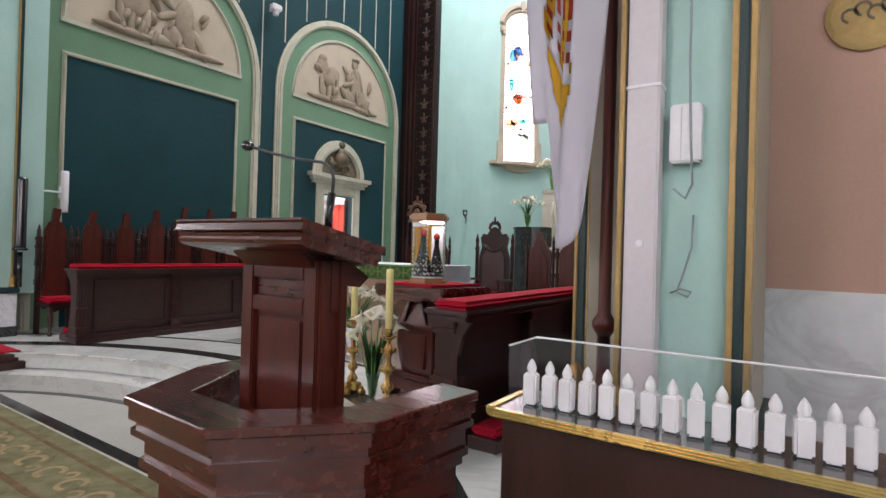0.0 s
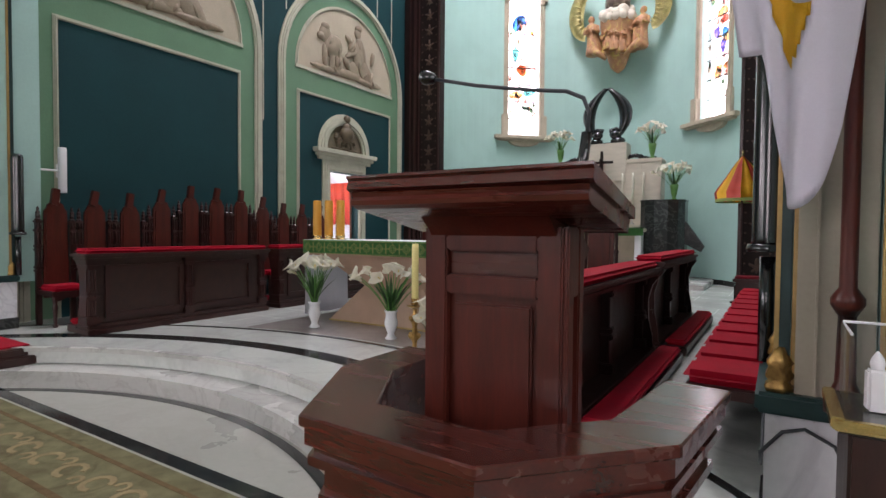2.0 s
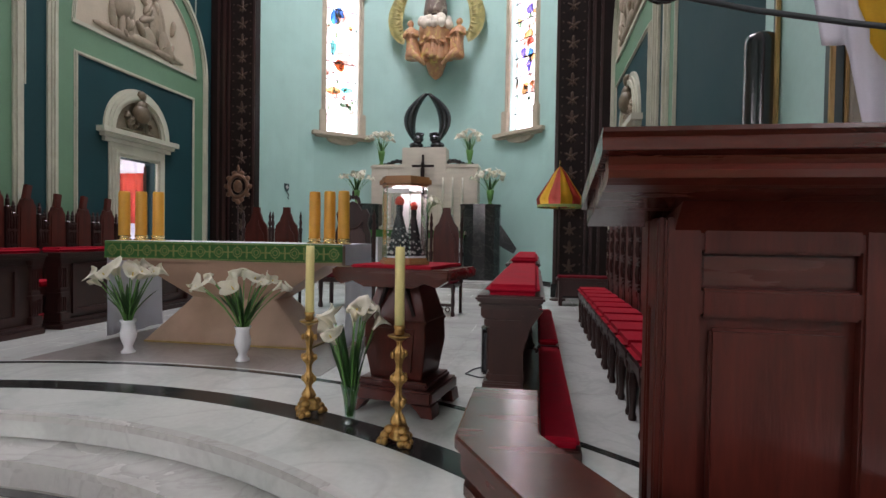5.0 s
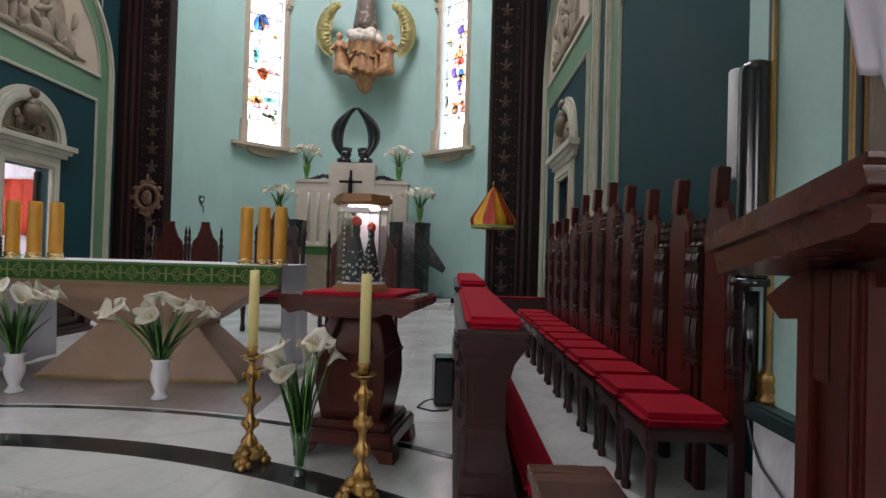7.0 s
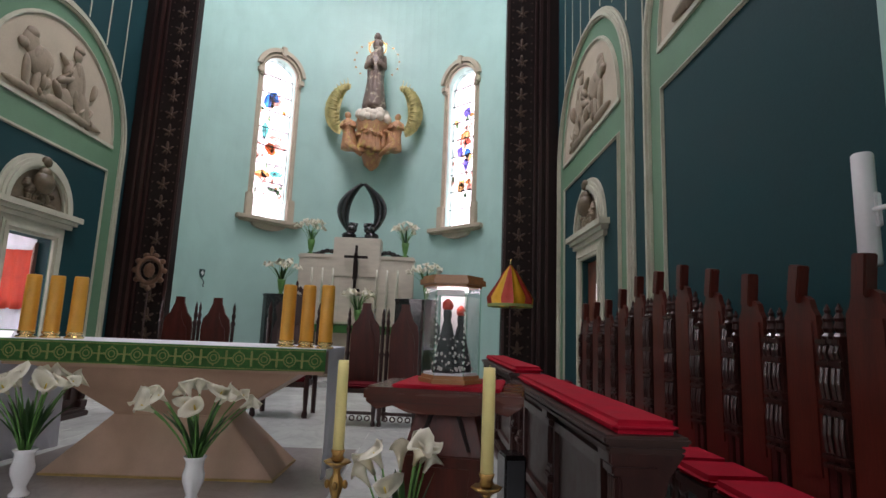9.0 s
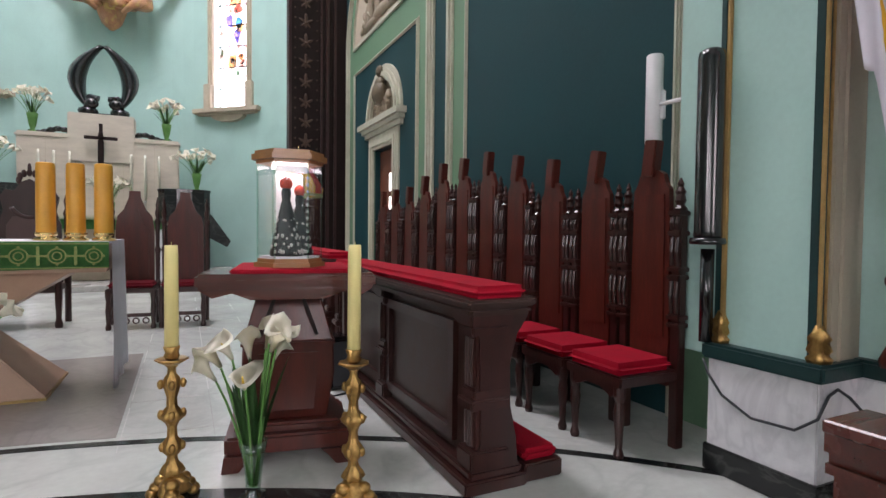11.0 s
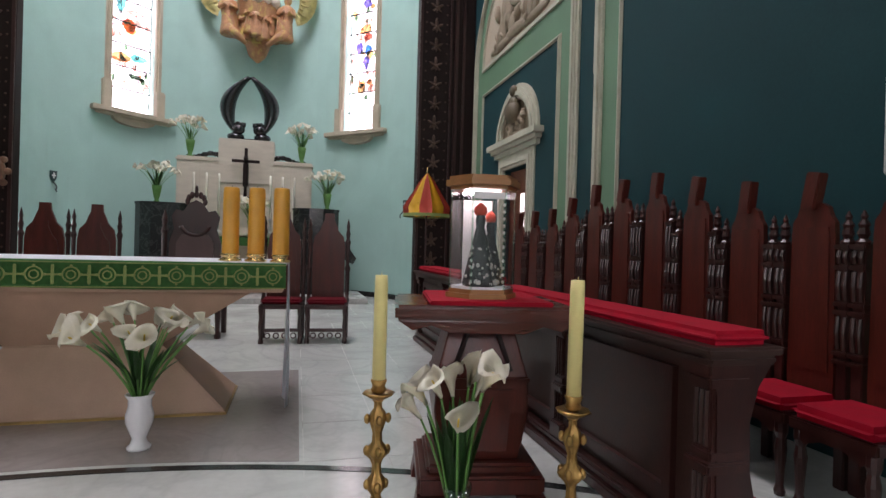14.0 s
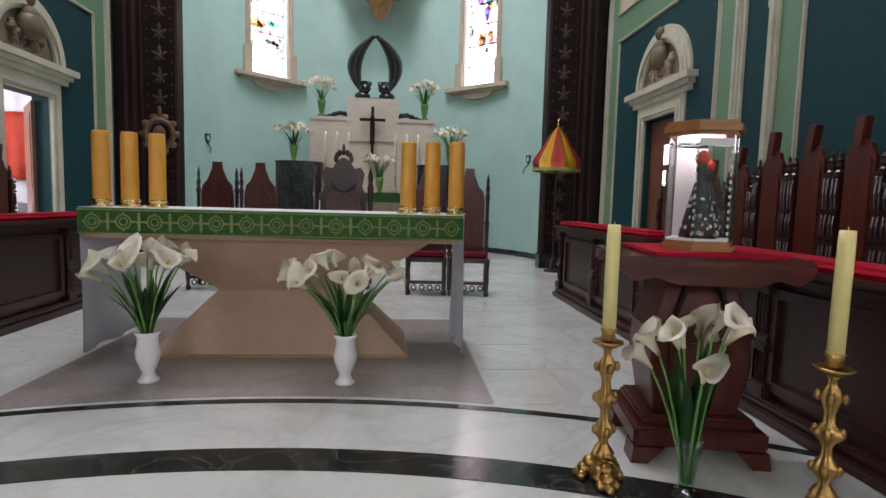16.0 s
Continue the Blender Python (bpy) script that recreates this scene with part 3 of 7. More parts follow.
# unseen ceiling and nave walls close the room; their window openings are assumed
bm = B()
box(bm, -14.4, 4.4, -14.4, 15.6, TOP, TOP + 0.3)
setting(part("ceiling", bm, "ceiling"))
bm = B()
box(bm, -14.4, 4.4, -14.4, -14.0, NAVE_Z, 3.0)
box(bm, -14.4, 4.4, -14.4, -14.0, 8.0, TOP)
box(bm, -14.4, -6.6, -14.4, -14.0, 3.0, 8.0)
box(bm, -3.4, 4.4, -14.4, -14.0, 3.0, 8.0)
setting(part("wall_nave_back", bm, "aqua"))
for name, xa, xb in (("wall_nave_west", -14.4, -14.0), ("wall_nave_east", 4.0, 4.4)):
    bm = B()
    box(bm, xa, xb, -14.0, 3.9, NAVE_Z, 3.1)
    box(bm, xa, xb, -14.0, 3.9, 6.1, TOP)
    for y0, y1 in ((-14.0, -10.25), (-8.75, -6.25), (-4.75, -2.25), (-0.75, 3.9)):
        box(bm, xa, xb, y0, y1, 3.1, 6.1)
    setting(part(name, bm, "aqua"))
for name, xa, xb in (("wall_aisle_west", -14.0, -9.13), ("wall_aisle_east", -0.77, 4.0)):
    setting(part(name, box(B(), xa, xb, 3.4, 3.9, 1.035, TOP), "salmon"))
    setting(part("dado", box(B(), xa, xb, 3.38, 3.9, NAVE_Z, 1.035), "marble_pl"))

# ---- painted arches, panels and reliefs of the side walls ----


def relief(cu, base, w, fn, seed, parent, material="relief"):
    """Low relief of an animal and a seated figure, as plain lumps on the wall."""
    rng = random.Random(seed)
    bm = B()

    def lump(u, v, ru, rv, rd=0.055, tilt=0.0):
        c = (cu + u * w, base + v * w)
        b2 = B()
        ball(b2, (0, 0, 0), (ru * w, rv * w, rd), 14)
        for f in b2.verts:
            x, y = f.co.x * math.cos(tilt) - f.co.y * math.sin(tilt), f.co.x * math.sin(tilt) + f.co.y * math.cos(tilt)
            f.co = Vector(fn(c[0] + x, c[1] + y, 0.012 + f.co.z))
        me = bpy.data.meshes.new("lump")
        b2.to_mesh(me)
        b2.free()
        bm.from_mesh(me)
        bpy.data.meshes.remove(me)
    for u, v, ru, rv, t in ((-0.36, 0.42, 0.20, 0.16, 0.5), (-0.52, 0.55, 0.12, 0.13, 0.0), (-0.60, 0.50, 0.07, 0.06, 0.0), (-0.50, 0.66, 0.09, 0.06, 0.2),
                            (-0.50, 0.22, 0.05, 0.20, 0.1), (-0.36, 0.18, 0.05, 0.18, -0.1), (-0.20, 0.20, 0.06, 0.20, -0.2), (-0.42, 0.40, 0.10, 0.17, 0.2),
                            (0.22, 0.44, 0.13, 0.26, -0.15), (0.20, 0.76, 0.07, 0.085, 0.0), (0.20, 0.84, 0.08, 0.05, 0.1), (0.06, 0.42, 0.17, 0.05, 0.5),
                            (0.02, 0.58, 0.15, 0.045, -0.6), (0.34, 0.22, 0.12, 0.24, 0.35), (0.45, 0.16, 0.08, 0.20, 0.5), (0.10, 0.18, 0.13, 0.14, -0.2),
                            (0.30, 0.50, 0.06, 0.22, 0.3), (-0.02, 0.09, 0.30, 0.07, 0.05), (-0.45, 0.06, 0.36, 0.05, 0.0), (0.45, 0.06, 0.34, 0.05, 0.0)):
        lump(u + rng.uniform(-0.02, 0.02), v, ru, rv, rng.uniform(0.035, 0.07), t)
    for k in range(16):
        lump(rng.uniform(-0.55, 0.55), rng.uniform(0.05, 0.6), rng.uniform(0.02, 0.05), rng.uniform(0.05, 0.12), 0.075, rng.uniform(-0.7, 0.7))
    return part("relief", bm, material, parent, "carved figures in low relief", smooth=True)


def moulded(bm, inner, outer, fn, h0=0.035):
    """A moulding in three steps between two outlines."""
    def mixl(t):
        return [(a[0] + (b[0] - a[0]) * t, a[1] + (b[1] - a[1]) * t) for a, b in zip(inner, outer)]
    for t0, t1, hh in ((0, 0.22, 0.6), (0.22, 0.5, 1.0), (0.5, 0.72, 0.72), (0.72, 1.0, 0.45)):
        strip(bm, mixl(t0), mixl(t1), 0.0, h0 * hh, fn)


def arched(cu, half, spring, bottom, n=28):
    return [(cu - half, bottom)] + [(cu - half * math.cos(math.pi * k / n), spring + half * math.sin(math.pi * k / n)) for k in range(n + 1)] + [(cu + half, bottom)]


def notch(cu):
    """The door's outline, where the bay has the door in it."""
    return [(DOOR[1], 0.0), (DOOR[1], DOOR[2]), (DOOR[0], DOOR[2]), (DOOR[0], 0.0)] if cu > 7 else []


def arch_bay(fn, cu, half_out, half_pan, half_lun, seed, wall, side):
    bay = setting(thing("trim_arch_bay_" + side, "painted arch with cream mouldings and a relief", "wall decoration"))
    prism_pts = arched(cu, half_out - 0.13, 4.13, 0.0) + notch(cu)
    part("field", prism(B(), prism_pts, 0.002, 0.012, fn), "green", bay)
    bm = B()
    moulded(bm, arched(cu, half_out - 0.15, 4.13, 0.0), arched(cu, half_out, 4.13, 0.0), fn, 0.07)
    part("arch_moulding", bm, "cream", bay, smooth=False)
    # dark panel with its frame
    part("panel", prism(B(), [(cu - half_pan, 0), (cu + half_pan, 0), (cu + half_pan, 3.655), (cu - half_pan, 3.655), (cu - half_pan, 0)][1:] + notch(cu)[::-1], 0.012, 0.016, fn), "teal", bay)
    bm = B()
    moulded(bm, [(cu - half_pan, 0), (cu - half_pan, 3.655), (cu + half_pan, 3.655), (cu + half_pan, 0)],
            [(cu - half_pan - 0.055, 0), (cu - half_pan - 0.055, 3.71), (cu + half_pan + 0.055, 3.71), (cu + half_pan + 0.055, 0)], fn, 0.045)
    part("panel_moulding", bm, "cream", bay)
    # half-round field with the relief
    lun = arc(cu, 4.145, half_lun, 0, 180, 28)
    part("lunette", prism(B(), lun, 0.012, 0.016, fn), "relief_bg", bay)
    bm = B()
    moulded(bm, lun, [(cu + (p[0] - cu) * (1 + 0.06 / half_lun), 4.145 + (p[1] - 4.145) * (1 + 0.06 / half_lun)) for p in lun], fn, 0.045)
    strip(bm, [(cu - half_lun - 0.06, 4.09), (cu + half_lun + 0.06, 4.09)], [(cu - half_lun - 0.06, 4.145), (cu + half_lun + 0.06, 4.145)], 0.0, 0.04, fn)
    part("lunette_moulding", bm, "cream", bay)
    relief(cu, 4.165, half_lun * 0.98, lambda u, v, d: fn(u, v, 0.016 + d), seed, bay)
    return bay


def stripes(fn, side):
    tr = setting(thing("trim_stripes_" + side, "thin cream lines on the teal wall", "wall decoration"))
    for k in range(15):
        u = 3.45 + 0.51 * k
        z0 = 3.0
        for cu, r in ((5.21, 1.81), (9.155, 1.86)):
            if abs(u - cu) < r:
                z0 = 4.13 + math.sqrt(r * r - (u - cu) ** 2) + 0.02
        part("stripe", prism(B(), [(u - 0.011, z0), (u + 0.011, z0), (u + 0.011, TOP - 0.2), (u - 0.011, TOP - 0.2)], 0.0, 0.01, fn), "cream", tr)


def door_surround(fn, side, dark):
    c = (DOOR[0] + DOOR[1]) / 2
    sur = setting(thing("trim_door_" + side, "cream painted door surround with a cornice and a small arched relief", "door surround"))
    bm = B()
    jam = [(DOOR[0], 0), (DOOR[0], DOOR[2]), (DOOR[1], DOOR[2]), (DOOR[1], 0)]
    jao = [(DOOR[0] - 0.2, 0), (DOOR[0] - 0.2, DOOR[2] + 0.2), (DOOR[1] + 0.2, DOOR[2] + 0.2), (DOOR[1] + 0.2, 0)]
    moulded(bm, jam, jao, lambda u, v, d: fn(u, v, 0.016 + d), 0.06)
    part("jamb_moulding", bm, "cream", sur)
    bm = B()
    for z0, z1, e, d in ((2.49, 2.56, 0.33, 0.07), (2.56, 2.62, 0.38, 0.11), (2.62, 2.70, 0.44, 0.16)):
        prism(bm, [(c - 0.43 - e, z0), (c + 0.43 + e, z0), (c + 0.43 + e, z1), (c - 0.43 - e, z1)], 0.014, d, fn)
    part("cornice", bm, "cream", sur)
    bm = B()
    inn, out = arc(c, 2.70, 0.53, 0, 180, 20), arc(c, 2.70, 0.75, 0, 180, 20)
    moulded(bm, inn, out, lambda u, v, d: fn(u, v, 0.016 + d), 0.08)
    part("small_arch", bm, "cream", sur)
    part("small_lunette", prism(B(), inn, 0.017, 0.022, fn), "bronze", sur)
    relief(c, 2.72, 0.48, lambda u, v, d: fn(u, v, 0.022 + d * 0.8), 5, sur, "bronze" if dark else "relief")
    # a bust over the arch's middle
    bm = B()
    for v, r in ((3.17, 0.12), (3.36, 0.09), (3.05, 0.18)):
        b2 = fn(c, v, 0.09)
        ball(bm, b2, (r * 0.6, r, r * 0.9), 12)
    part("bust", bm, "bronze", sur, smooth=True)
    return sur


def fn_w(u, v, d):
    return (WL + d, u, v)


def fn_e(u, v, d):
    return (WR - d, u, v)


for fn, side, wall, dark in ((fn_w, "west", wall_west, True), (fn_e, "east", wall_east, False)):
    arch_bay(fn, 5.21, 1.77, 1.29, 1.32, 11, wall, side)
    arch_bay(fn, 9.155, 1.82, 1.335, 1.37, 23, wall, side)
    stripes(fn, side)
    door_surround(fn, side, dark)

# ---- dark carved piers before the apse ----

def leaf_ornament():
    bm = B()
    for a, r, ln in ((90, 0.05, 0.16), (30, 0.04, 0.13), (150, 0.04, 0.13), (-40, 0.035, 0.10), (220, 0.035, 0.10), (-90, 0.03, 0.09)):
        c = Vector((math.cos(radians(a)) * ln * 0.5, 0, math.sin(radians(a)) * ln * 0.5))
        ball(bm, c, (ln * 0.55, 0.012, r * 0.6), 8, Matrix.Rotation(-radians(a), 4, "Y"))
    ball(bm, (0, -0.006, 0), (0.03, 0.016, 0.03), 8)
    me = bpy.data.meshes.new("leaf_ornament")
    for f in bm.faces:
        f.smooth = True
    bm.to_mesh(me)
    bm.free()
    me.materials.append(M["ornament"])
    return me


LEAF_ME = leaf_ornament()
BEAD_ME = bpy.data.meshes.new("bead")
bm = ball(B(), (0, 0, 0), (0.016, 0.008, 0.016), 8)
bm.to_mesh(BEAD_ME)
bm.free()
BEAD_ME.materials.append(M["ornament"])
PIN = 2.98


def dark_pier(side, s):
    xi, xo = CX + s * PIN, (WL if s < 0 else WR)
    lo, hi = min(xi, xo), max(xi, xo)
    pier = setting(thing("pier_" + side, "dark carved pier with rows of leaf ornaments", "pier", (0, 0, 0)))
    bm = B()
    box(bm, lo, hi, 11.10, 11.30, 0, TOP, 0.01)
    part("body", bm, "ebony", pier)
    bm = B()
    for x, w, d in ((xi + s * 0.025, 0.05, 0.03), (xi + s * 0.56, 0.035, 0.03), (xi + s * 0.66, 0.06, 0.05), (xi + s * 0.80, 0.05, 0.03)):
        box(bm, x - w / 2, x + w / 2, 11.10 - d, 11.099, 0.25, TOP, 0.006)
    part("vertical_moulding", bm, "dark_wood", pier)
    part("plinth", box(B(), lo - (0.03 if s > 0 else 0), hi + (0.03 if s < 0 else 0), 11.04, 11.305, 0, 0.25, 0.01), "black_marble", pier)
    for k in range(33):
        shared("leaf_ornament", LEAF_ME, pier, (xi + s * 0.29, 11.095, 0.55 + 0.34 * k))
        for q in (0.11, 0.48):
            shared("bead", BEAD_ME, pier, (xi + s * q, 11.095, 0.45 + 0.34 * k))
            shared("bead", BEAD_ME, pier, (xi + s * q, 11.095, 0.62 + 0.34 * k))
    return pier


dark_pier("west", -1)
dark_pier("east", 1)
setting(part("arch_beam", box(B(), CX - PIN, CX + PIN, 11.15, 11.45, 11.8, TOP), "ebony"))

# ---- stone windows of the apse ----
TINTS = dict(pale=(0.96, 0.94, 0.96), rose=(0.92, 0.72, 0.66), red=(0.82, 0.46, 0.40), blue=(0.22, 0.50, 0.88), teal=(0.38, 0.80, 0.78), amber=(0.84, 0.66, 0.42),
             violet=(0.46, 0.42, 0.84), green=(0.44, 0.58, 0.46), milk=(0.98, 0.97, 1.0))
GL = {k: stained("stained_" + k, v) for k, v in TINTS.items()}


def apse_window(side, s):
    a = radians(WIN_AS[s])
    win = setting(thing("window_" + side, "arched stained glass window with stone frame", "window", (CX + APSE_R * math.sin(a), APSE_Y + APSE_R * math.cos(a), 0), -a))
    # local axes: x along the wall, y outwards
    def fl(u, v, d):
        return (u, -d, v)
    bm = B()
    moulded(bm, arched(0, WIN_W - 0.01, SPRING, SILL), arched(0, WIN_W + 0.13, SPRING, SILL), fl, 0.11)
    part("stone_frame", bm, "stone", win)
    bm = B()
    for q in (-1, 1):
        box(bm, q * 0.53 - 0.09, q * 0.53 + 0.09, -0.14, 0.02, SILL, SILL + 0.55, 0.02)
        box(bm, q * 0.53 - 0.08, q * 0.53 + 0.08, -0.15, 0.02, SPRING - 0.12, SPRING + 0.02, 0.02)
        box(bm, q * 0.49 - 0.06, q * 0.49 + 0.06, -0.15, 0.02, SPRING - 0.2, SPRING - 0.12, 0.02)
    strip(bm, arc(0, SPRING, WIN_W + 0.10, 10, 170, 16), arc(0, SPRING, WIN_W + 0.20, 10, 170, 16), 0.0, 0.15, fl)
    box(bm, -0.06, 0.06, -0.19, 0.02, SPRING + WIN_W + 0.02, SPRING + WIN_W + 0.26, 0.015)
    part("corbel_blocks", bm, "stone", win)
    bm = B()
    box(bm, -0.83, 0.83, -0.24, 0.02, SILL - 0.10, SILL, 0.015)
    box(bm, -0.74, 0.74, -0.19, 0.02, SILL - 0.14, SILL - 0.10, 0.01)
    part("window_sill", bm, "stone", win)
    bm = B()
    prism(bm, [(0.42 * math.cos(t), SILL - 0.14 + 0.14 * math.sin(t)) for t in (math.pi + math.pi * k / 12 for k in range(13))], 0.0, 0.13, fl)
    part("sill_bracket", bm, "stone", win)
    # panes: rows of pieces between lead cames
    rng = random.Random(40 + s)
    rows = 9
    top = SPRING + WIN_W
    hgt = (top - SILL - 0.5) / (rows - 1)
    # painted figures: irregular coloured pieces over the pale ground
    tale = ((0.02, 6.30, 0.13, 0.16, "blue"), (-0.12, 6.10, 0.09, 0.22, "blue"), (0.12, 5.25, 0.14, 0.10, "rose"), (0.05, 4.98, 0.11, 0.16, "red"), (0.16, 4.55, 0.17, 0.09, "teal"),
            (-0.10, 4.42, 0.16, 0.10, "amber"), (-0.16, 5.55, 0.07, 0.20, "teal"), (0.10, 4.25, 0.14, 0.06, "green"))
    if s > 0:
        tale = ((0.05, 6.20, 0.10, 0.14, "violet"), (0.10, 5.72, 0.13, 0.12, "rose"), (0.0, 5.50, 0.10, 0.10, "red"), (-0.12, 5.30, 0.10, 0.16, "violet"), (0.10, 5.18, 0.09, 0.12, "blue"),
                (-0.05, 4.55, 0.12, 0.18, "amber"), (0.14, 4.40, 0.10, 0.12, "rose"), (0.02, 4.9, 0.08, 0.18, "violet"))
    for cx, cz, rx, rz, tn in tale:
        cx, cz, rx, rz = cx * 1.2, SILL + (cz - 3.52) * 1.144, rx * 1.5, rz * 1.35
        for q in range(2):
            ox, oz = cx + 0.6 * rng.uniform(-0.9, 0.9) * rx, cz + rng.uniform(-1.0, 1.0) * rz
            pts = [(max(-0.43, min(0.43, ox + rx * rng.uniform(0.5, 1.05) * math.cos(t))), oz + rz * rng.uniform(0.45, 0.95) * math.sin(t)) for t in (2 * math.pi * k / 8 + 0.3 for k in range(8))]
            part("pane", prism(B(), pts, -0.163 + 0.0045 * q, -0.167 + 0.0045 * q, fl), GL[tn if q < 1 else rng.choice(("amber", "rose", "pale"))], win)
    for q in range(46):
        ox, oz = rng.uniform(-0.38, 0.38), rng.uniform(SILL + 0.6, SPRING - 0.7)
        rx, rz = rng.uniform(0.03, 0.08), rng.uniform(0.03, 0.11)
        pts = [(max(-0.43, min(0.43, ox + rx * rng.uniform(0.6, 1.1) * math.cos(t))), oz + rz * rng.uniform(0.6, 1.1) * math.sin(t)) for t in (2 * math.pi * k / 7 + 0.5 for k in range(7))]
        part("pane", prism(B(), pts, -0.1695 + 0.0001 * q, -0.1655 + 0.00005 * q, fl), GL[rng.choice(("pale", "rose", "amber", "rose", "green", "pale"))], win)
    plan = {k: ("pale", "milk", "pale") if k % 2 else ("milk", "pale", "milk") for k in range(1, 9)}
    lead = B()
    zs = [SILL, SILL + 0.5] + [SILL + 0.5 + hgt * k for k in range(1, rows)]
    for r in range(rows):
        z0, z1 = zs[r], zs[r + 1]
        if r == 0:
            cols, ts = [(-WIN_W, WIN_W)], ["milk"]
        else:
            c1, c2 = rng.uniform(-0.22, -0.08), rng.uniform(0.06, 0.24)
            cols, ts = [(-WIN_W, c1), (c1, c2), (c2, WIN_W)], list(plan[r])
        for (x0, x1), tn in zip(cols, ts):
            def hd(x, z):
                lim = SPRING + math.sqrt(max(0, WIN_W ** 2 - x * x))
                return min(z, lim)
            if r == 0:
                poly = [(x0, z0), (x1, z0), (x1, z1), (x0, z1)]
            else:
                poly = [(x0, hd(x0, z0)), (x1, hd(x1, z0))] + [(x1 + (x0 - x1) * k / 6, hd(x1 + (x0 - x1) * k / 6, z1)) for k in range(7)]
            if max(p[1] for p in poly) - min(p[1] for p in poly) < 0.03:
                continue
            part("pane", prism(B(), poly, -0.17, -0.174, fl), GL[tn], win)
            if r:
                tube(lead, [fl(x1, max(z0, SILL), -0.165), fl(x1, hd(x1, z1), -0.165)], 0.006, 5)
        if z1 < SPRING + 0.3:
            w = WIN_W if z1 < SPRING else math.sqrt(WIN_W ** 2 - (z1 - SPRING) ** 2)
            box(lead, -w, w, 0.155, 0.18, z1 - 0.009, z1 + 0.009)
    for k in range(60):
        x, z = rng.uniform(-0.40, 0.40), rng.uniform(SILL + 0.6, SPRING)
        pts = [(x, z)]
        for q in range(3):
            x, z = max(-0.43, min(0.43, x + rng.uniform(-0.12, 0.12))), z + rng.uniform(-0.10, 0.12)
            pts.append((x, z))
        tube(lead, [fl(a, c, -0.160) for a, c in pts], 0.0035, 5)
    for k in range(7):
        t = 0.39 * (k / 6 - 0.5) * 2
        tube(lead, [fl(t, SILL + 0.12, -0.165), fl(t + 0.05, SILL + 0.25, -0.165), fl(t - 0.04, SILL + 0.38, -0.165)], 0.008 if s < 0 else 0.001, 5)
    part("lead_came", lead, "lead", win)
    back = setting(part("backdrop_window", prism(B(), [(-1.2, 3.0), (1.2, 3.0), (1.2, 8.4), (-1.2, 8.4)], -0.55, -0.57, fl), "sky_glow"))
    back.matrix_world = pose(*win.location, 0, 0, math.degrees(-a))
    return win


apse_window("west", -1)
apse_window("east", 1)
# glowing sheets added behind the assumed nave windows, never in view
for name, x in (("backdrop_nave_west", -15.2), ("backdrop_nave_east", 5.2)):
    setting(part(name, box(B(), x - 0.02, x + 0.02, -11.5, 1.0, 2.0, 7.5), "sky_glow"))
setting(part("backdrop_nave_back", box(B(), -8, -2, -15.2, -15.15, 2.0, 9.0), "sky_glow"))

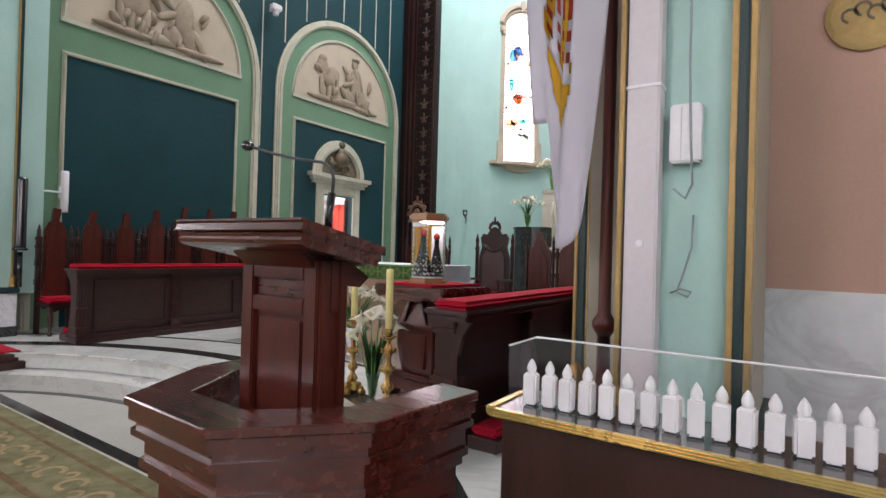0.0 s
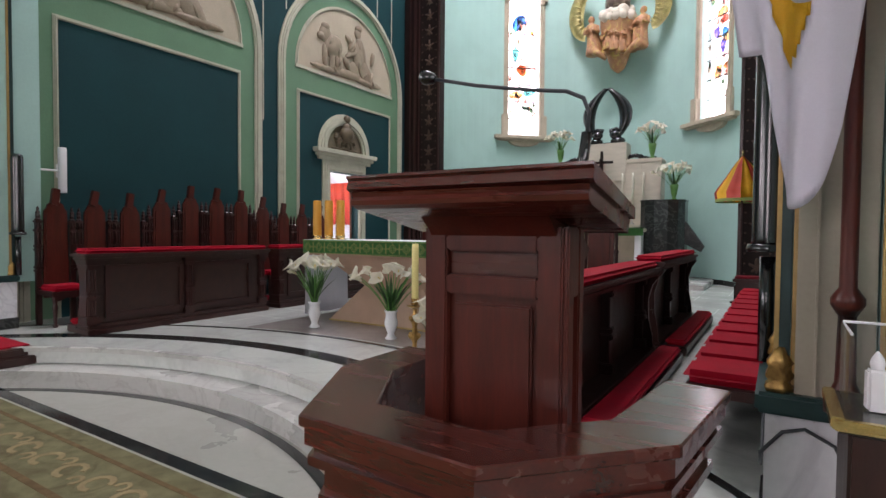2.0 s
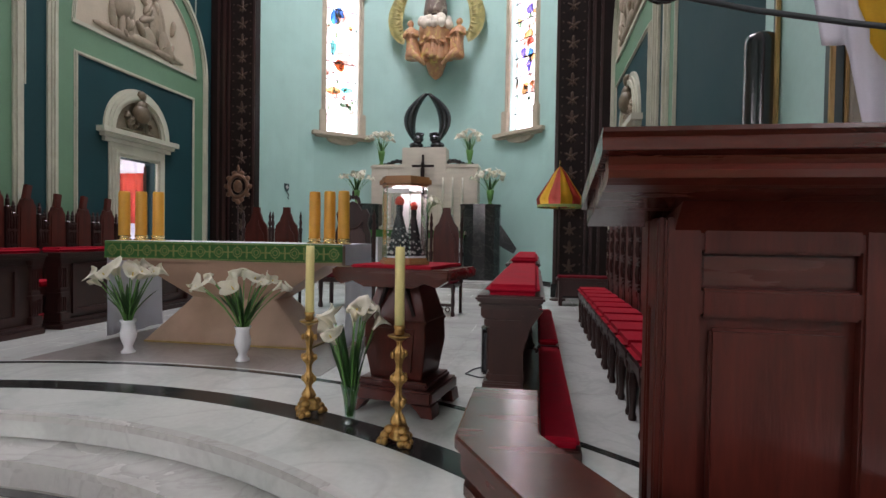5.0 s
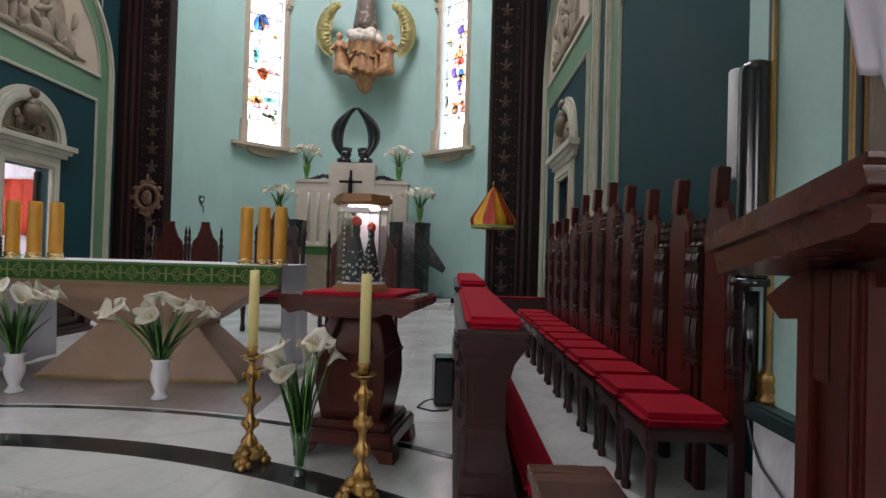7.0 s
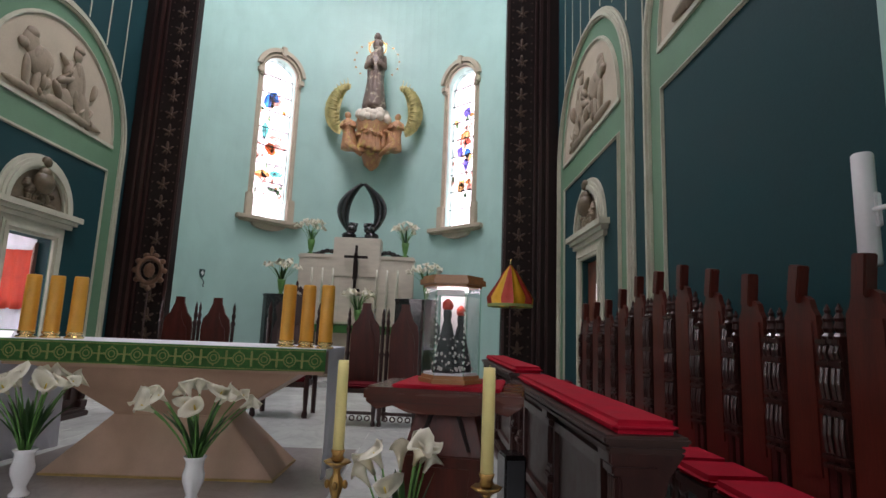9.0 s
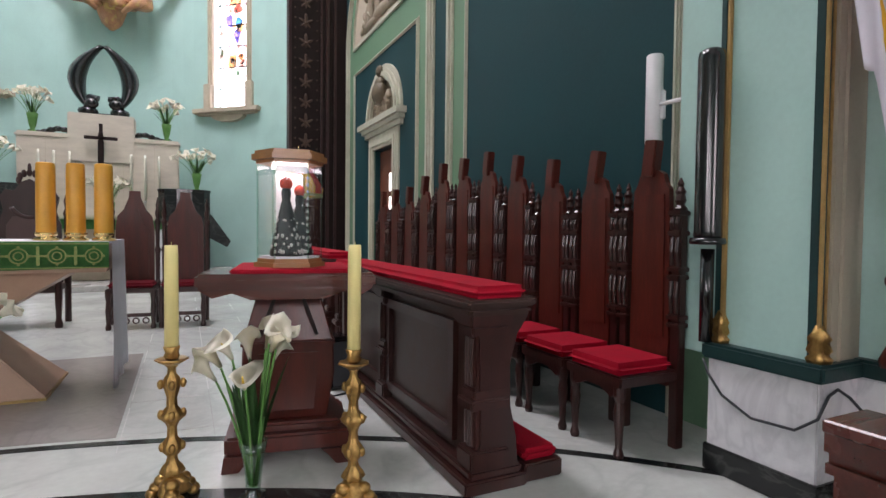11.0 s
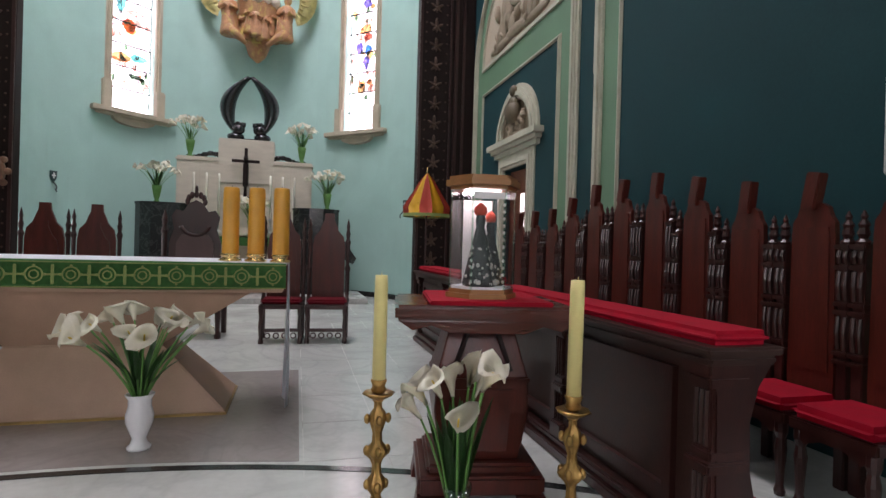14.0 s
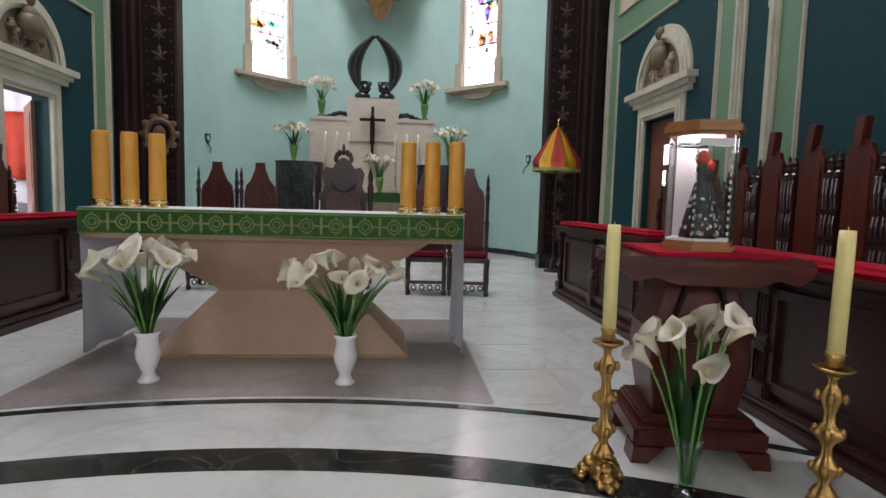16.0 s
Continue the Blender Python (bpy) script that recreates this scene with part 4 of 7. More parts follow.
# ---- stepped piers between nave and chancel ----


def nave_pier(side, east):
    def X(x):
        x -= 0.04 + 0.125 * min(1, max(0, (x + 1.3) / 0.3))
        return x if east else WL + WR - x

    def bx(bm, x0, x1, y0, y1, z0, *r):
        a, b = X(x0), X(x1)
        return box(bm, min(a, b), max(a, b), y0 - 0.10, y1 - 0.10, z0, *r)
    p = setting(thing("pier_nave_" + side, "aqua painted stepped pier with gilt edges on a white marble plinth", "pier"))

    def piece(nm, material, *r):
        return part(nm, bx(B(), *r), material, p)
    for r in ((-1.33, -0.90, 2.99, 3.41, 0.5, TOP, 0.004), (-1.24, -0.86, 3.41, 3.7, 0.5, TOP, 0.004), (-0.955, -0.66, 2.72, 3.3, 0.5, TOP, 0.004)):
        piece("shaft", "aqua", *r)
    for r in ((-1.285, -0.962, 2.95, 2.985, 0.5, TOP, 0.004), (-1.20, -1.18, 2.94, 2.96, 0.5, TOP, 0.004), (-0.655, -0.60, 2.86, 3.42, 0.5, TOP, 0.004)):
        piece("recessed_strip", "taupe", *r)
    for x, y in ((-1.335, 2.965), (-0.97, 2.70), (-0.645, 2.70)):
        piece("edge_line", "deep_green", x - 0.012, x + 0.03, y, y + 0.04, 0.5, TOP, 0.006)
        piece("gilt_edge", "gilt_line", x - 0.016, x - 0.002 if x < -1 else x + 0.002, y - 0.012, y + 0.003, 0.5, TOP, 0.003)
        piece("gilt_edge", "gilt_line", x + 0.032, x + 0.05, y - 0.004, y + 0.02, 0.5, TOP, 0.004)
    piece("edge_line", "deep_green", -1.342, -1.30, 3.385, 3.42, 0.5, TOP, 0.006)
    piece("gilt_edge", "gilt_line", -1.35, -1.335, 3.36, 3.383, 0.5, TOP, 0.004)
    for x, y in ((-1.335, 2.965), (-1.335, 3.385), (-0.97, 2.69)):
        bm = lathe(B(), [(0.036, 0), (0.042, 0.018), (0.028, 0.032), (0.040, 0.05), (0.030, 0.08), (0.038, 0.095), (0.022, 0.12), (0.013, 0.145)], 15, X(x), y - 0.10, 0.585, 5, 0.16)
        part("gilt_foot", bm, "gold", p, smooth=True)
    for r in ((-1.37, -0.88, 2.94, 3.42, NAVE_Z, 0.515, 0.006), (-0.99, -0.57, 2.67, 3.5, NAVE_Z, 0.5152, 0.006)):
        piece("plinth", "marble_pl", *r)
    for r in ((-1.40, -0.86, 2.91, 3.44, 0.515, 0.585, 0.012), (-1.02, -0.55, 2.64, 3.5, 0.518, 0.588, 0.012)):
        piece("plinth_cap", "deep_green", *r)
    for r in ((-1.385, -0.86, 2.925, 3.43, 0.0, 0.12, 0.006), (-1.005, -0.56, 2.655, 3.5, NAVE_Z, 0.10, 0.006)):
        piece("plinth_base", "black_marble", *r)
    return p


nave_pier("east", True)
nave_pier("west", False)

# ---- room behind the west door, passage behind the east door ----
bm = B()
box(bm, -12.2, -12.0, 7.1, 12.1, 0, 3.2)
box(bm, -12.0, WL - 0.2, 7.1, 7.3, 0, 3.2)
box(bm, -12.0, WL - 0.2, 11.9, 12.1, 0, 3.2)
setting(part("wall_sacristy", bm, "plaster"))
setting(part("ceiling_sacristy", box(B(), -12.2, WL - 0.2, 7.1, 12.1, 3.2, 3.3), "plaster"))
setting(part("floor_sacristy", box(B(), -12.2, WL, 7.1, 12.1, -0.1, -0.002), "marble"))
# glowing panel and lamp, both added to brighten the room beyond the door
setting(part("window_sacristy", box(B(), -11.99, -11.97, 8.1, 9.7, 1.4, 2.9), "room_glow"))
area_lamp("fill_sacristy", (-11.9, 8.9, 2.2), (-10.4, 11.7, 1.4), 1.2, 1.2, 330)
setting(part("wall_passage", box(B(), WR + 1.6, WR + 1.75, 7.7, 10.7, 0, 3.2), "plaster"))
setting(part("wall_passage", box(B(), WR + 0.2, WR + 1.6, 7.6, 7.7, 0, 3.2), "plaster"))
setting(part("wall_passage", box(B(), WR + 0.2, WR + 1.6, 10.7, 10.8, 0, 3.2), "plaster"))
setting(part("ceiling_passage", box(B(), WR + 0.2, WR + 1.75, 7.6, 10.8, 3.2, 3.3), "plaster"))
setting(part("floor_passage", box(B(), WR, WR + 1.75, 7.6, 10.8, -0.1, -0.002), "marble"))


def drape(bm, x, y0, y1, z0, z1, n=40, amp=0.05, waves=9):
    rows = []
    for j in range(6):
        z = z0 + (z1 - z0) * j / 5
        rows.append([bm.verts.new((x + amp * (1.1 - 0.5 * j / 5) * math.sin(waves * 2 * math.pi * k / n + 0.3 * j), y0 + (y1 - y0) * k / n, z)) for k in range(n + 1)])
    for a, b in zip(rows, rows[1:]):
        for k in range(n):
            bm.faces.new((a[k], a[k + 1], b[k + 1], b[k]))
    bmesh.ops.solidify(bm, geom=list(bm.faces), thickness=0.01)


cur = thing("curtain", "red curtain with a pale pelmet hanging in the sacristy", "curtain", (0, 0, 0))
bm = B()
drape(bm, 0, -1.2, 1.2, 1.28, 2.45)
part("drape", bm, "flag_red", cur, smooth=True)
bm = B()
drape(bm, 0.06, -1.2, 1.2, 2.40, 2.90, amp=0.03)
part("pelmet", bm, "white", cur, smooth=True)
bm = B()
drape(bm, -0.03, -1.2, 1.2, 0.02, 1.30, amp=0.02)
part("lower_drape", bm, "white", cur, smooth=True)
part("rail", tube(B(), [(0.02, -1.3, 2.92), (0.02, 1.3, 2.92)], 0.02), "brass", cur)
cur.matrix_basis = pose(-11.0, 11.75, 0, 0, 0, -90)
tb = thing("side_table", "white cloth covered side table with small flowers in the sacristy", "table", (-10.85, 11.15, 0), radians(90))
bm = B()
box(bm, -0.35, 0.35, -0.6, 0.6, 0.0, 0.9, 0.03)
part("tablecloth", bm, "white", tb)
part("runner", box(B(), -0.36, 0.36, -0.25, 0.25, 0.902, 0.912, 0.004), "altar_green", tb)

dw = setting(thing("door_west", "open brown wooden door leaf", "door", (WL - 0.18, DOOR[1] - 0.02, 0), radians(-52)))
part("leaf", box(B(), -0.80, 0.0, -0.02, 0.02, 0.01, 2.24, 0.004), "door_wood", dw)
bm = B()
for z0, z1 in ((0.15, 0.95), (1.1, 2.1)):
    box(bm, -0.70, -0.1, -0.028, 0.028, z0, z1, 0.008)
part("door_panel", bm, "door_wood", dw)
de = setting(thing("door_east", "brown wooden door with two small lit panes", "door", (WR + 0.10, DOOR[0], 0)))
part("leaf", box(B(), -0.02, 0.02, 0.0, 0.87, 0.01, 2.27, 0.004), "door_wood", de)
for z0, z1 in ((1.38, 1.58), (1.66, 1.92)):
    part("pane", box(B(), -0.025, -0.021, 0.33, 0.46, z0, z1), "room_glow", de)
bm = B()
for z0, z1 in ((0.15, 0.7), (0.8, 1.28)):
    box(bm, -0.03, 0.0, 0.1, 0.77, z0, z1, 0.006)
part("door_panel", bm, "door_wood", de)

# ---- ambo and lectern ----
RIM = [(-2.44, 2.26), (-2.44, 1.93), (-2.235, 1.575), (-1.80, 1.55), (-1.525, 1.84), (-1.475, 2.28)]


def rim_line(o):
    """The open plan of the ambo's parapet, at a distance o inside its rim."""
    pts = [Vector(p) for p in RIM]
    nrm = [Vector((-(b - a).y, (b - a).x)).normalized() for a, b in zip(pts, pts[1:])]
    out = [pts[0] + nrm[0] * o]
    for p, n0, n1 in zip(pts[1:], nrm, nrm[1:]):
        m = (n0 + n1).normalized()
        out.append(p + m * (o / m.dot(n0)))
    return [(p.x, p.y) for p in out + [pts[-1] + nrm[-1] * o]]


ambo = thing("ambo", "polished red mahogany eight-sided pulpit parapet with stepped mouldings", "pulpit")
bm = B()
strip(bm, rim_line(0.155), rim_line(0.0), 0.685, 0.712)
bmesh.ops.bevel(bm, geom=bm.edges[:], offset=0.004, segments=1, affect="EDGES", clamp_overlap=True)
part("ledge", bm, "wood_h", ambo, "glossy dark top ledge")
for o, z0, z1 in ((0.012, 0.645, 0.685), (0.03, 0.62, 0.645), (0.018, 0.60, 0.62), (0.05, 0.53, 0.60), (0.038, 0.505, 0.53), (0.06, 0.47, 0.505)):
    part("cornice_moulding", strip(B(), rim_line(0.14), rim_line(o), z0, z1), "wood_h", ambo)
part("parapet", strip(B(), rim_line(0.13), rim_line(0.085), -0.30, 0.47), "wood", ambo)
for z0, z1 in ((-0.2, 0.05), (0.12, 0.38)):
    q = rim_line(0.085)
    for a, b in zip(q, q[1:]):
        a, b = Vector(a), Vector(b)
        d = (b - a).normalized()
        nrm = Vector((d.y, -d.x))
        if (b - a).length < 0.2:
            continue
        for w0, hh in ((0.05, 0.014), (0.075, 0.024)):
            p0, p1 = a + d * w0, b - d * w0
            pts = [p0 - nrm * 0.002, p1 - nrm * 0.002, p1 + nrm * hh, p0 + nrm * hh]
            bm = prism(B(), [(v.x, v.y) for v in pts], z0 + w0 - 0.05, z1 - w0 + 0.05)
            part("raised_panel", bm, "wood", ambo)
part("base_moulding", strip(B(), rim_line(0.14), rim_line(0.04), -0.30, -0.22), "wood_h", ambo)
part("platform", prism(B(), [(p[0], p[1]) for p in rim_line(0.135)], -0.30, 0.18), "dark_wood", ambo)

lec = thing("lectern", "red mahogany lectern with a sloping moulded desk on a panelled pillar", "lectern", (-1.935, 1.865, 0.18))
part("pillar", box(B(), -0.160, 0.170, 0.012, 0.10, 0.0, 0.93, 0.006), "wood", lec)
for x0, x1, z0, z1 in ((-0.163, -0.108, 0.0, 0.93), (0.118, 0.173, 0.0, 0.93), (-0.108, 0.118, 0.0, 0.16), (-0.108, 0.118, 0.775, 0.82), (-0.108, 0.118, 0.875, 0.93)):
    part("front_rail", box(B(), x0, x1, -0.010, 0.0125, z0, z1, 0.004), "wood", lec)
part("front_panel", box(B(), -0.092, 0.102, 0.0, 0.0125, 0.178, 0.757, 0.005), "wood", lec)
part("shelf_slot", box(B(), -0.104, 0.114, 0.006, 0.0135, 0.824, 0.871, 0.002), "wood_h", lec, "polished strip under the desk")
for x in (-0.166, 0.176):
    for y0, y1 in ((0.0, 0.035), (0.07, 0.102)):
        part("side_rail", box(B(), x - 0.008, x + 0.008, y0, y1, 0.0, 0.93, 0.003), "wood", lec)
    part("side_rail", box(B(), x - 0.006, x + 0.006, 0.035, 0.07, 0.78, 0.93, 0.003), "wood", lec)
# desk: moulded front edge, gentle fall towards the reader
part("desk", prism(B(), [(-0.165, 1.012), (-0.158, 1.030), (-0.165, 1.036), (-0.165, 1.042), (0.155, 0.975), (0.155, 0.950), (-0.150, 1.004)], -0.28, 0.28, lambda a, q, d: (d, a, q)), "wood_h", lec)
part("desk_moulding", prism(B(), [(-0.160, 1.004), (-0.152, 0.994), (-0.160, 0.986), (-0.156, 0.976), (-0.140, 0.968), (0.130, 0.918), (0.145, 0.950), (-0.14, 1.006)], -0.271, 0.271, lambda a, q, d: (d, a, q)), "wood_h", lec)
part("desk_bracket", prism(B(), [(-0.06, 0.93), (-0.10, 0.965), (0.12, 0.92), (0.19, 0.88), (0.15, 0.85), (0.0, 0.87)], -0.15, 0.16, lambda a, q, d: (d, a + 0.03, q)), "wood", lec)

mic = thing("microphone", "black gooseneck microphone clipped to the lectern desk", "microphone", (-0.095, -0.265, 0.04))
bm = tube(B(), [(-1.63, 2.12, 1.14), (-1.628, 2.12, 1.20), (-1.622, 2.125, 1.26)], 0.011, 10)
part("base", bm, "black", mic, smooth=True)
bm = tube(B(), [(-1.622, 2.125, 1.25), (-1.618, 2.125, 1.30), (-1.630, 2.125, 1.330), (-1.665, 2.125, 1.348), (-1.75, 2.125, 1.362), (-1.88, 2.13, 1.390), (-2.00, 2.135, 1.423)], 0.0045, 8)
part("gooseneck", bm, "cable", mic, smooth=True)
bm = lathe(B(), [(0.008, -0.02), (0.014, -0.01), (0.018, 0.006), (0.016, 0.02), (0.006, 0.03)], 12)
hd = part("windscreen", bm, "black", mic, "black foam windscreen", smooth=True)
hd.location, hd.rotation_euler = (-2.01, 2.135, 1.426), (radians(-4), radians(-75), 0)

# ---- votive candle stand ----
VZ, VY0, VY1, VX0, VX1 = 0.76, 2.01, 2.24, -1.285, 0.55
vot = thing("votive_stand", "dark wooden votive stand with a brass edged top and clear guard", "stand")
bm = B()
box(bm, VX0 + 0.02, VX1, VY0 + 0.02, VY1, NAVE_Z, VZ - 0.03, 0.006)
part("cabinet", bm, "dark_wood", vot)
part("top_tray", box(B(), VX0, VX1, VY0, VY1, VZ - 0.03, VZ - 0.002, 0.004), "black", vot)
bm = B()
for k in range(3):
    box(bm, VX0 - 0.004, VX1, VY0 - 0.006 - 0.003 * k, VY0 + 0.004, VZ - 0.024 + 0.008 * k, VZ - 0.017 + 0.008 * k, 0.002)
box(bm, VX0 - 0.010, VX0 + 0.012, VY0 - 0.01, VY1, VZ - 0.02, VZ + 0.003, 0.003)
part("brass_edge", bm, "brass", vot, "ribbed brass edge strip")
for x0, x1, y0, y1 in ((VX0 + 0.02, VX0 + 0.026, VY0 + 0.05, VY1 - 0.01), (VX0 + 0.026, VX1, VY1 - 0.016, VY1 - 0.01)):
    g = part("guard_pane", box(B(), x0, x1, y0, y1, VZ, VZ + 0.15), "glass", vot, "clear acrylic guard")
    g.visible_shadow = False
part("guard_edge", tube(B(), [(VX0 + 0.023, VY0 + 0.05, VZ + 0.15), (VX0 + 0.023, VY1 - 0.013, VZ + 0.152), (VX1, VY1 - 0.013, VZ + 0.152)], 0.003, 6), "white_plastic", vot)
note = tagged(part("notice", box(B(), -1.0, -0.76, VY0 + 0.010, VY0 + 0.0185, 0.36, 0.52), "paper"), "small white printed notice on the votive stand front", "notice")
for k in range(5):
    part("text_line", box(B(), -0.98, -0.80 + 0.01 * (k % 3), VY0 + 0.008, VY0 + 0.0098, 0.49 - 0.026 * k, 0.498 - 0.026 * k), "ink", note)


def votive(m):
    v = thing("votive_candle", "white plastic electric votive candle on the stand", "candle", group="row of votive candles")
    part("holder", box(B(), -0.0175, 0.0175, -0.0175, 0.0175, 0.0, 0.080, 0.005), "white_plastic", v)
    bm = lathe(B(), [(0.010, 0.079), (0.011, 0.084), (0.013, 0.092), (0.010, 0.102), (0.005, 0.111), (0.001, 0.116)], 10)
    part("flame_tip", bm, "white_plastic", v, "translucent plastic flame", smooth=True)
    v.matrix_basis = m
    return v


v0 = votive(pose(VX0 + 0.068, VY0 + 0.09, VZ, 0, 0, 4))
for k in range(1, 34):
    copy_thing(v0, pose(VX0 + 0.068 + 0.049 * k, VY0 + 0.09 + 0.004 * math.sin(k * 2.3), VZ, 0, 0, 9 * math.sin(k * 1.7)))

# ---- altar ----
AX0, AX1, AY0, AY1, AZ = -6.44, -4.0, 5.58, 6.42, 0.99
alt = thing("altar", "peach stone altar with an hourglass shaped base", "altar")
am = (AX0 + AX1) / 2
bm = B()
for (z0, hx0, hy0), (z1, hx1, hy1) in (((0.02, 0.86, 0.34), (0.44, 0.44, 0.19)), ((0.44, 0.44, 0.19), (0.81, 1.02, 0.36))):
    ym = (AY0 + AY1) / 2 + 0.02
    lo = [bm.verts.new((am + sx * hx0, ym + sy * hy0, z0)) for sx, sy in ((-1, -1), (1, -1), (1, 1), (-1, 1))]
    hi = [bm.verts.new((am + sx * hx1, ym + sy * hy1, z1)) for sx, sy in ((-1, -1), (1, -1), (1, 1), (-1, 1))]
    for k in range(4):
        bm.faces.new((lo[k], lo[(k + 1) % 4], hi[(k + 1) % 4], hi[k]))
    if z0 < 0.1:
        bm.faces.new(lo[::-1])
    else:
        bm.faces.new(hi)
bmesh.ops.remove_doubles(bm, verts=bm.verts, dist=0.001)
bmesh.ops.bevel(bm, geom=bm.edges[:], offset=0.008, segments=2, affect="EDGES", clamp_overlap=True)
part("base", bm, "peach", alt)
part("plinth_strip", box(B(), am - 0.865, am + 0.865, (AY0 + AY1) / 2 - 0.325, (AY0 + AY1) / 2 + 0.365, 0.0, 0.02), "gilt_line", alt)
part("table_slab", box(B(), AX0 + 0.02, AX1 - 0.02, AY0 + 0.02, AY1 - 0.02, 0.80, AZ - 0.012, 0.008), "peach", alt)


def cloth_panel(bm, p0, p1, z0, z1, amp, waves, n=30, thick=0.006):
    """A hanging cloth from p0 to p1 in plan, with soft folds growing downwards."""
    p0, p1 = Vector(p0), Vector(p1)
    d = p1 - p0
    nrm = Vector((d.y, -d.x)).normalized()
    rows = []
    for j in range(8):
        f = j / 7
        z = z1 + (z0 - z1) * f
        rows.append([bm.verts.new((*(p0 + d * (k / n) + nrm * amp * f * math.sin(waves * 2 * math.pi * k / n + 0.6 * math.sin(3 * f))), z + 0.006 * math.sin(7 * k / n) * f)) for k in range(n + 1)])
    fs = []
    for a, b in zip(rows, rows[1:]):
        for k in range(n):
            fs.append(bm.faces.new((a[k], a[k + 1], b[k + 1], b[k])))
    bmesh.ops.solidify(bm, geom=fs, thickness=thick)


cl = thing("altar_cloth", "white linen cloth over the altar, hanging down both ends", "tablecloth")
part("top", box(B(), AX0, AX1, AY0, AY1, AZ - 0.010, AZ + 0.004, 0.003), "white", cl)
for x in (AX0 - 0.006, AX1 + 0.006):
    bm = B()
    cloth_panel(bm, (x, AY0 + 0.03), (x, AY1 - 0.03), 0.05, AZ + 0.003, 0.022, 2.2)
    part("side_fall", bm, "white", cl, smooth=True)
fr = thing("altar_frontal", "green brocade band with gold roundels along the altar front", "altar cloth")
bm = B()
cloth_panel(bm, (AX0 + 0.005, AY0 - 0.008), (AX1 - 0.005, AY0 - 0.008), AZ - 0.165, AZ + 0.002, 0.004, 3)
part("band", bm, "altar_green", fr, smooth=True)
for z in (AZ - 0.012, AZ - 0.158):
    part("hem", box(B(), AX0 + 0.005, AX1 - 0.005, AY0 - 0.0175, AY0 - 0.0135, z - 0.003, z + 0.003), "gold_thread", fr)


def thread(name, build):
    bm = B()
    build(bm)
    me = bpy.data.meshes.new(name)
    bm.to_mesh(me)
    bm.free()
    me.materials.append(M["gold_thread"])
    return me


def xz(a, b, c):
    return (a, -c, b)


def roundel(bm):
    ra, rb = arc(0, 0, 0.040, 0, 360, 20)[:-1], arc(0, 0, 0.048, 0, 360, 20)[:-1]
    strip(bm, ra, rb, 0, 0.003, xz, True)
    strip(bm, arc(0, 0, 0.020, 0, 360, 14)[:-1], arc(0, 0, 0.027, 0, 360, 14)[:-1], 0, 0.003, xz, True)
    for k in range(4):
        a = math.pi / 2 * k
        prism(bm, [(0.052 * math.cos(a) + 0.008 * math.cos(t), 0.052 * math.sin(a) + 0.008 * math.sin(t)) for t in (2 * math.pi * q / 6 for q in range(6))], 0, 0.003, xz)


def cross(bm):
    for w, hh in ((0.008, 0.045), (0.032, 0.006)):
        prism(bm, [(-w, -hh), (w, -hh), (w, hh), (-w, hh)], 0, 0.003 if w < 0.01 else 0.0026, xz)
    for s in (-1, 1):
        prism(bm, [(s * 0.04 + 0.009 * math.cos(t), 0.009 * math.sin(t)) for t in (2 * math.pi * q / 6 for q in range(6))], 0, 0.003, xz)
        prism(bm, [(0.009 * math.cos(t), s * 0.05 + 0.009 * math.sin(t)) for t in (2 * math.pi * q / 6 for q in range(6))], 0, 0.003, xz)


ME_R, ME_C = thread("roundel", roundel), thread("cross_motif", cross)
for k in range(13):
    x = AX0 + 0.10 + 0.188 * k
    shared("roundel", ME_R, fr, (x, AY0 - 0.020, AZ - 0.085))
    if k < 12:
        shared("cross_motif", ME_C, fr, (x + 0.094, AY0 - 0.020, AZ - 0.085))


def altar_candle(m):
    c = thing("altar_candle", "thick amber altar candle in a small gilt holder", "candle", group="altar candles")
    bm = lathe(B(), [(0.054, 0.035), (0.054, 0.05), (0.052, 0.45), (0.050, 0.485), (0.044, 0.492), (0.02, 0.486)], 20)
    part("wax", bm, "orange_wax", c, smooth=True)
    part("wick", tube(B(), [(0, 0, 0.484), (0.002, 0, 0.505)], 0.002, 5), "ink", c)
    bm = lathe(B(), [(0.062, 0.0), (0.072, 0.006), (0.066, 0.014), (0.045, 0.022), (0.058, 0.034), (0.060, 0.05), (0.055, 0.052)], 16, lobes=6, amp=0.06)
    part("holder", bm, "brass", c, smooth=True)
    c.matrix_basis = m
    return c


ac = altar_candle(pose(-6.38, 5.76, AZ + 0.004))
for x, y, rz in ((-6.22, 5.80, 20), (-6.06, 5.84, 50), (-4.37, 5.80, 10), (-4.205, 5.76, 75), (-4.045, 5.70, 30)):
    copy_thing(ac, pose(x, y, AZ + 0.004, 0, 0, rz))

# ---- vases and calla lilies ----


def white_vase(m, sc=1.0):
    v = tagged(part("flower_vase", lathe(B(), [(0.058, 0.0), (0.060, 0.012), (0.042, 0.03), (0.034, 0.055), (0.048, 0.09), (0.066, 0.14), (0.068, 0.18), (0.056, 0.225), (0.056, 0.262), (0.072, 0.292), (0.066, 0.294), (0.048, 0.26)], 32, lobes=12, amp=0.022), "white_gloss", smooth=True),
               "white fluted ceramic vase standing on the marble floor", "vase", "white vases before the altar")
    v.matrix_basis = m
    return v


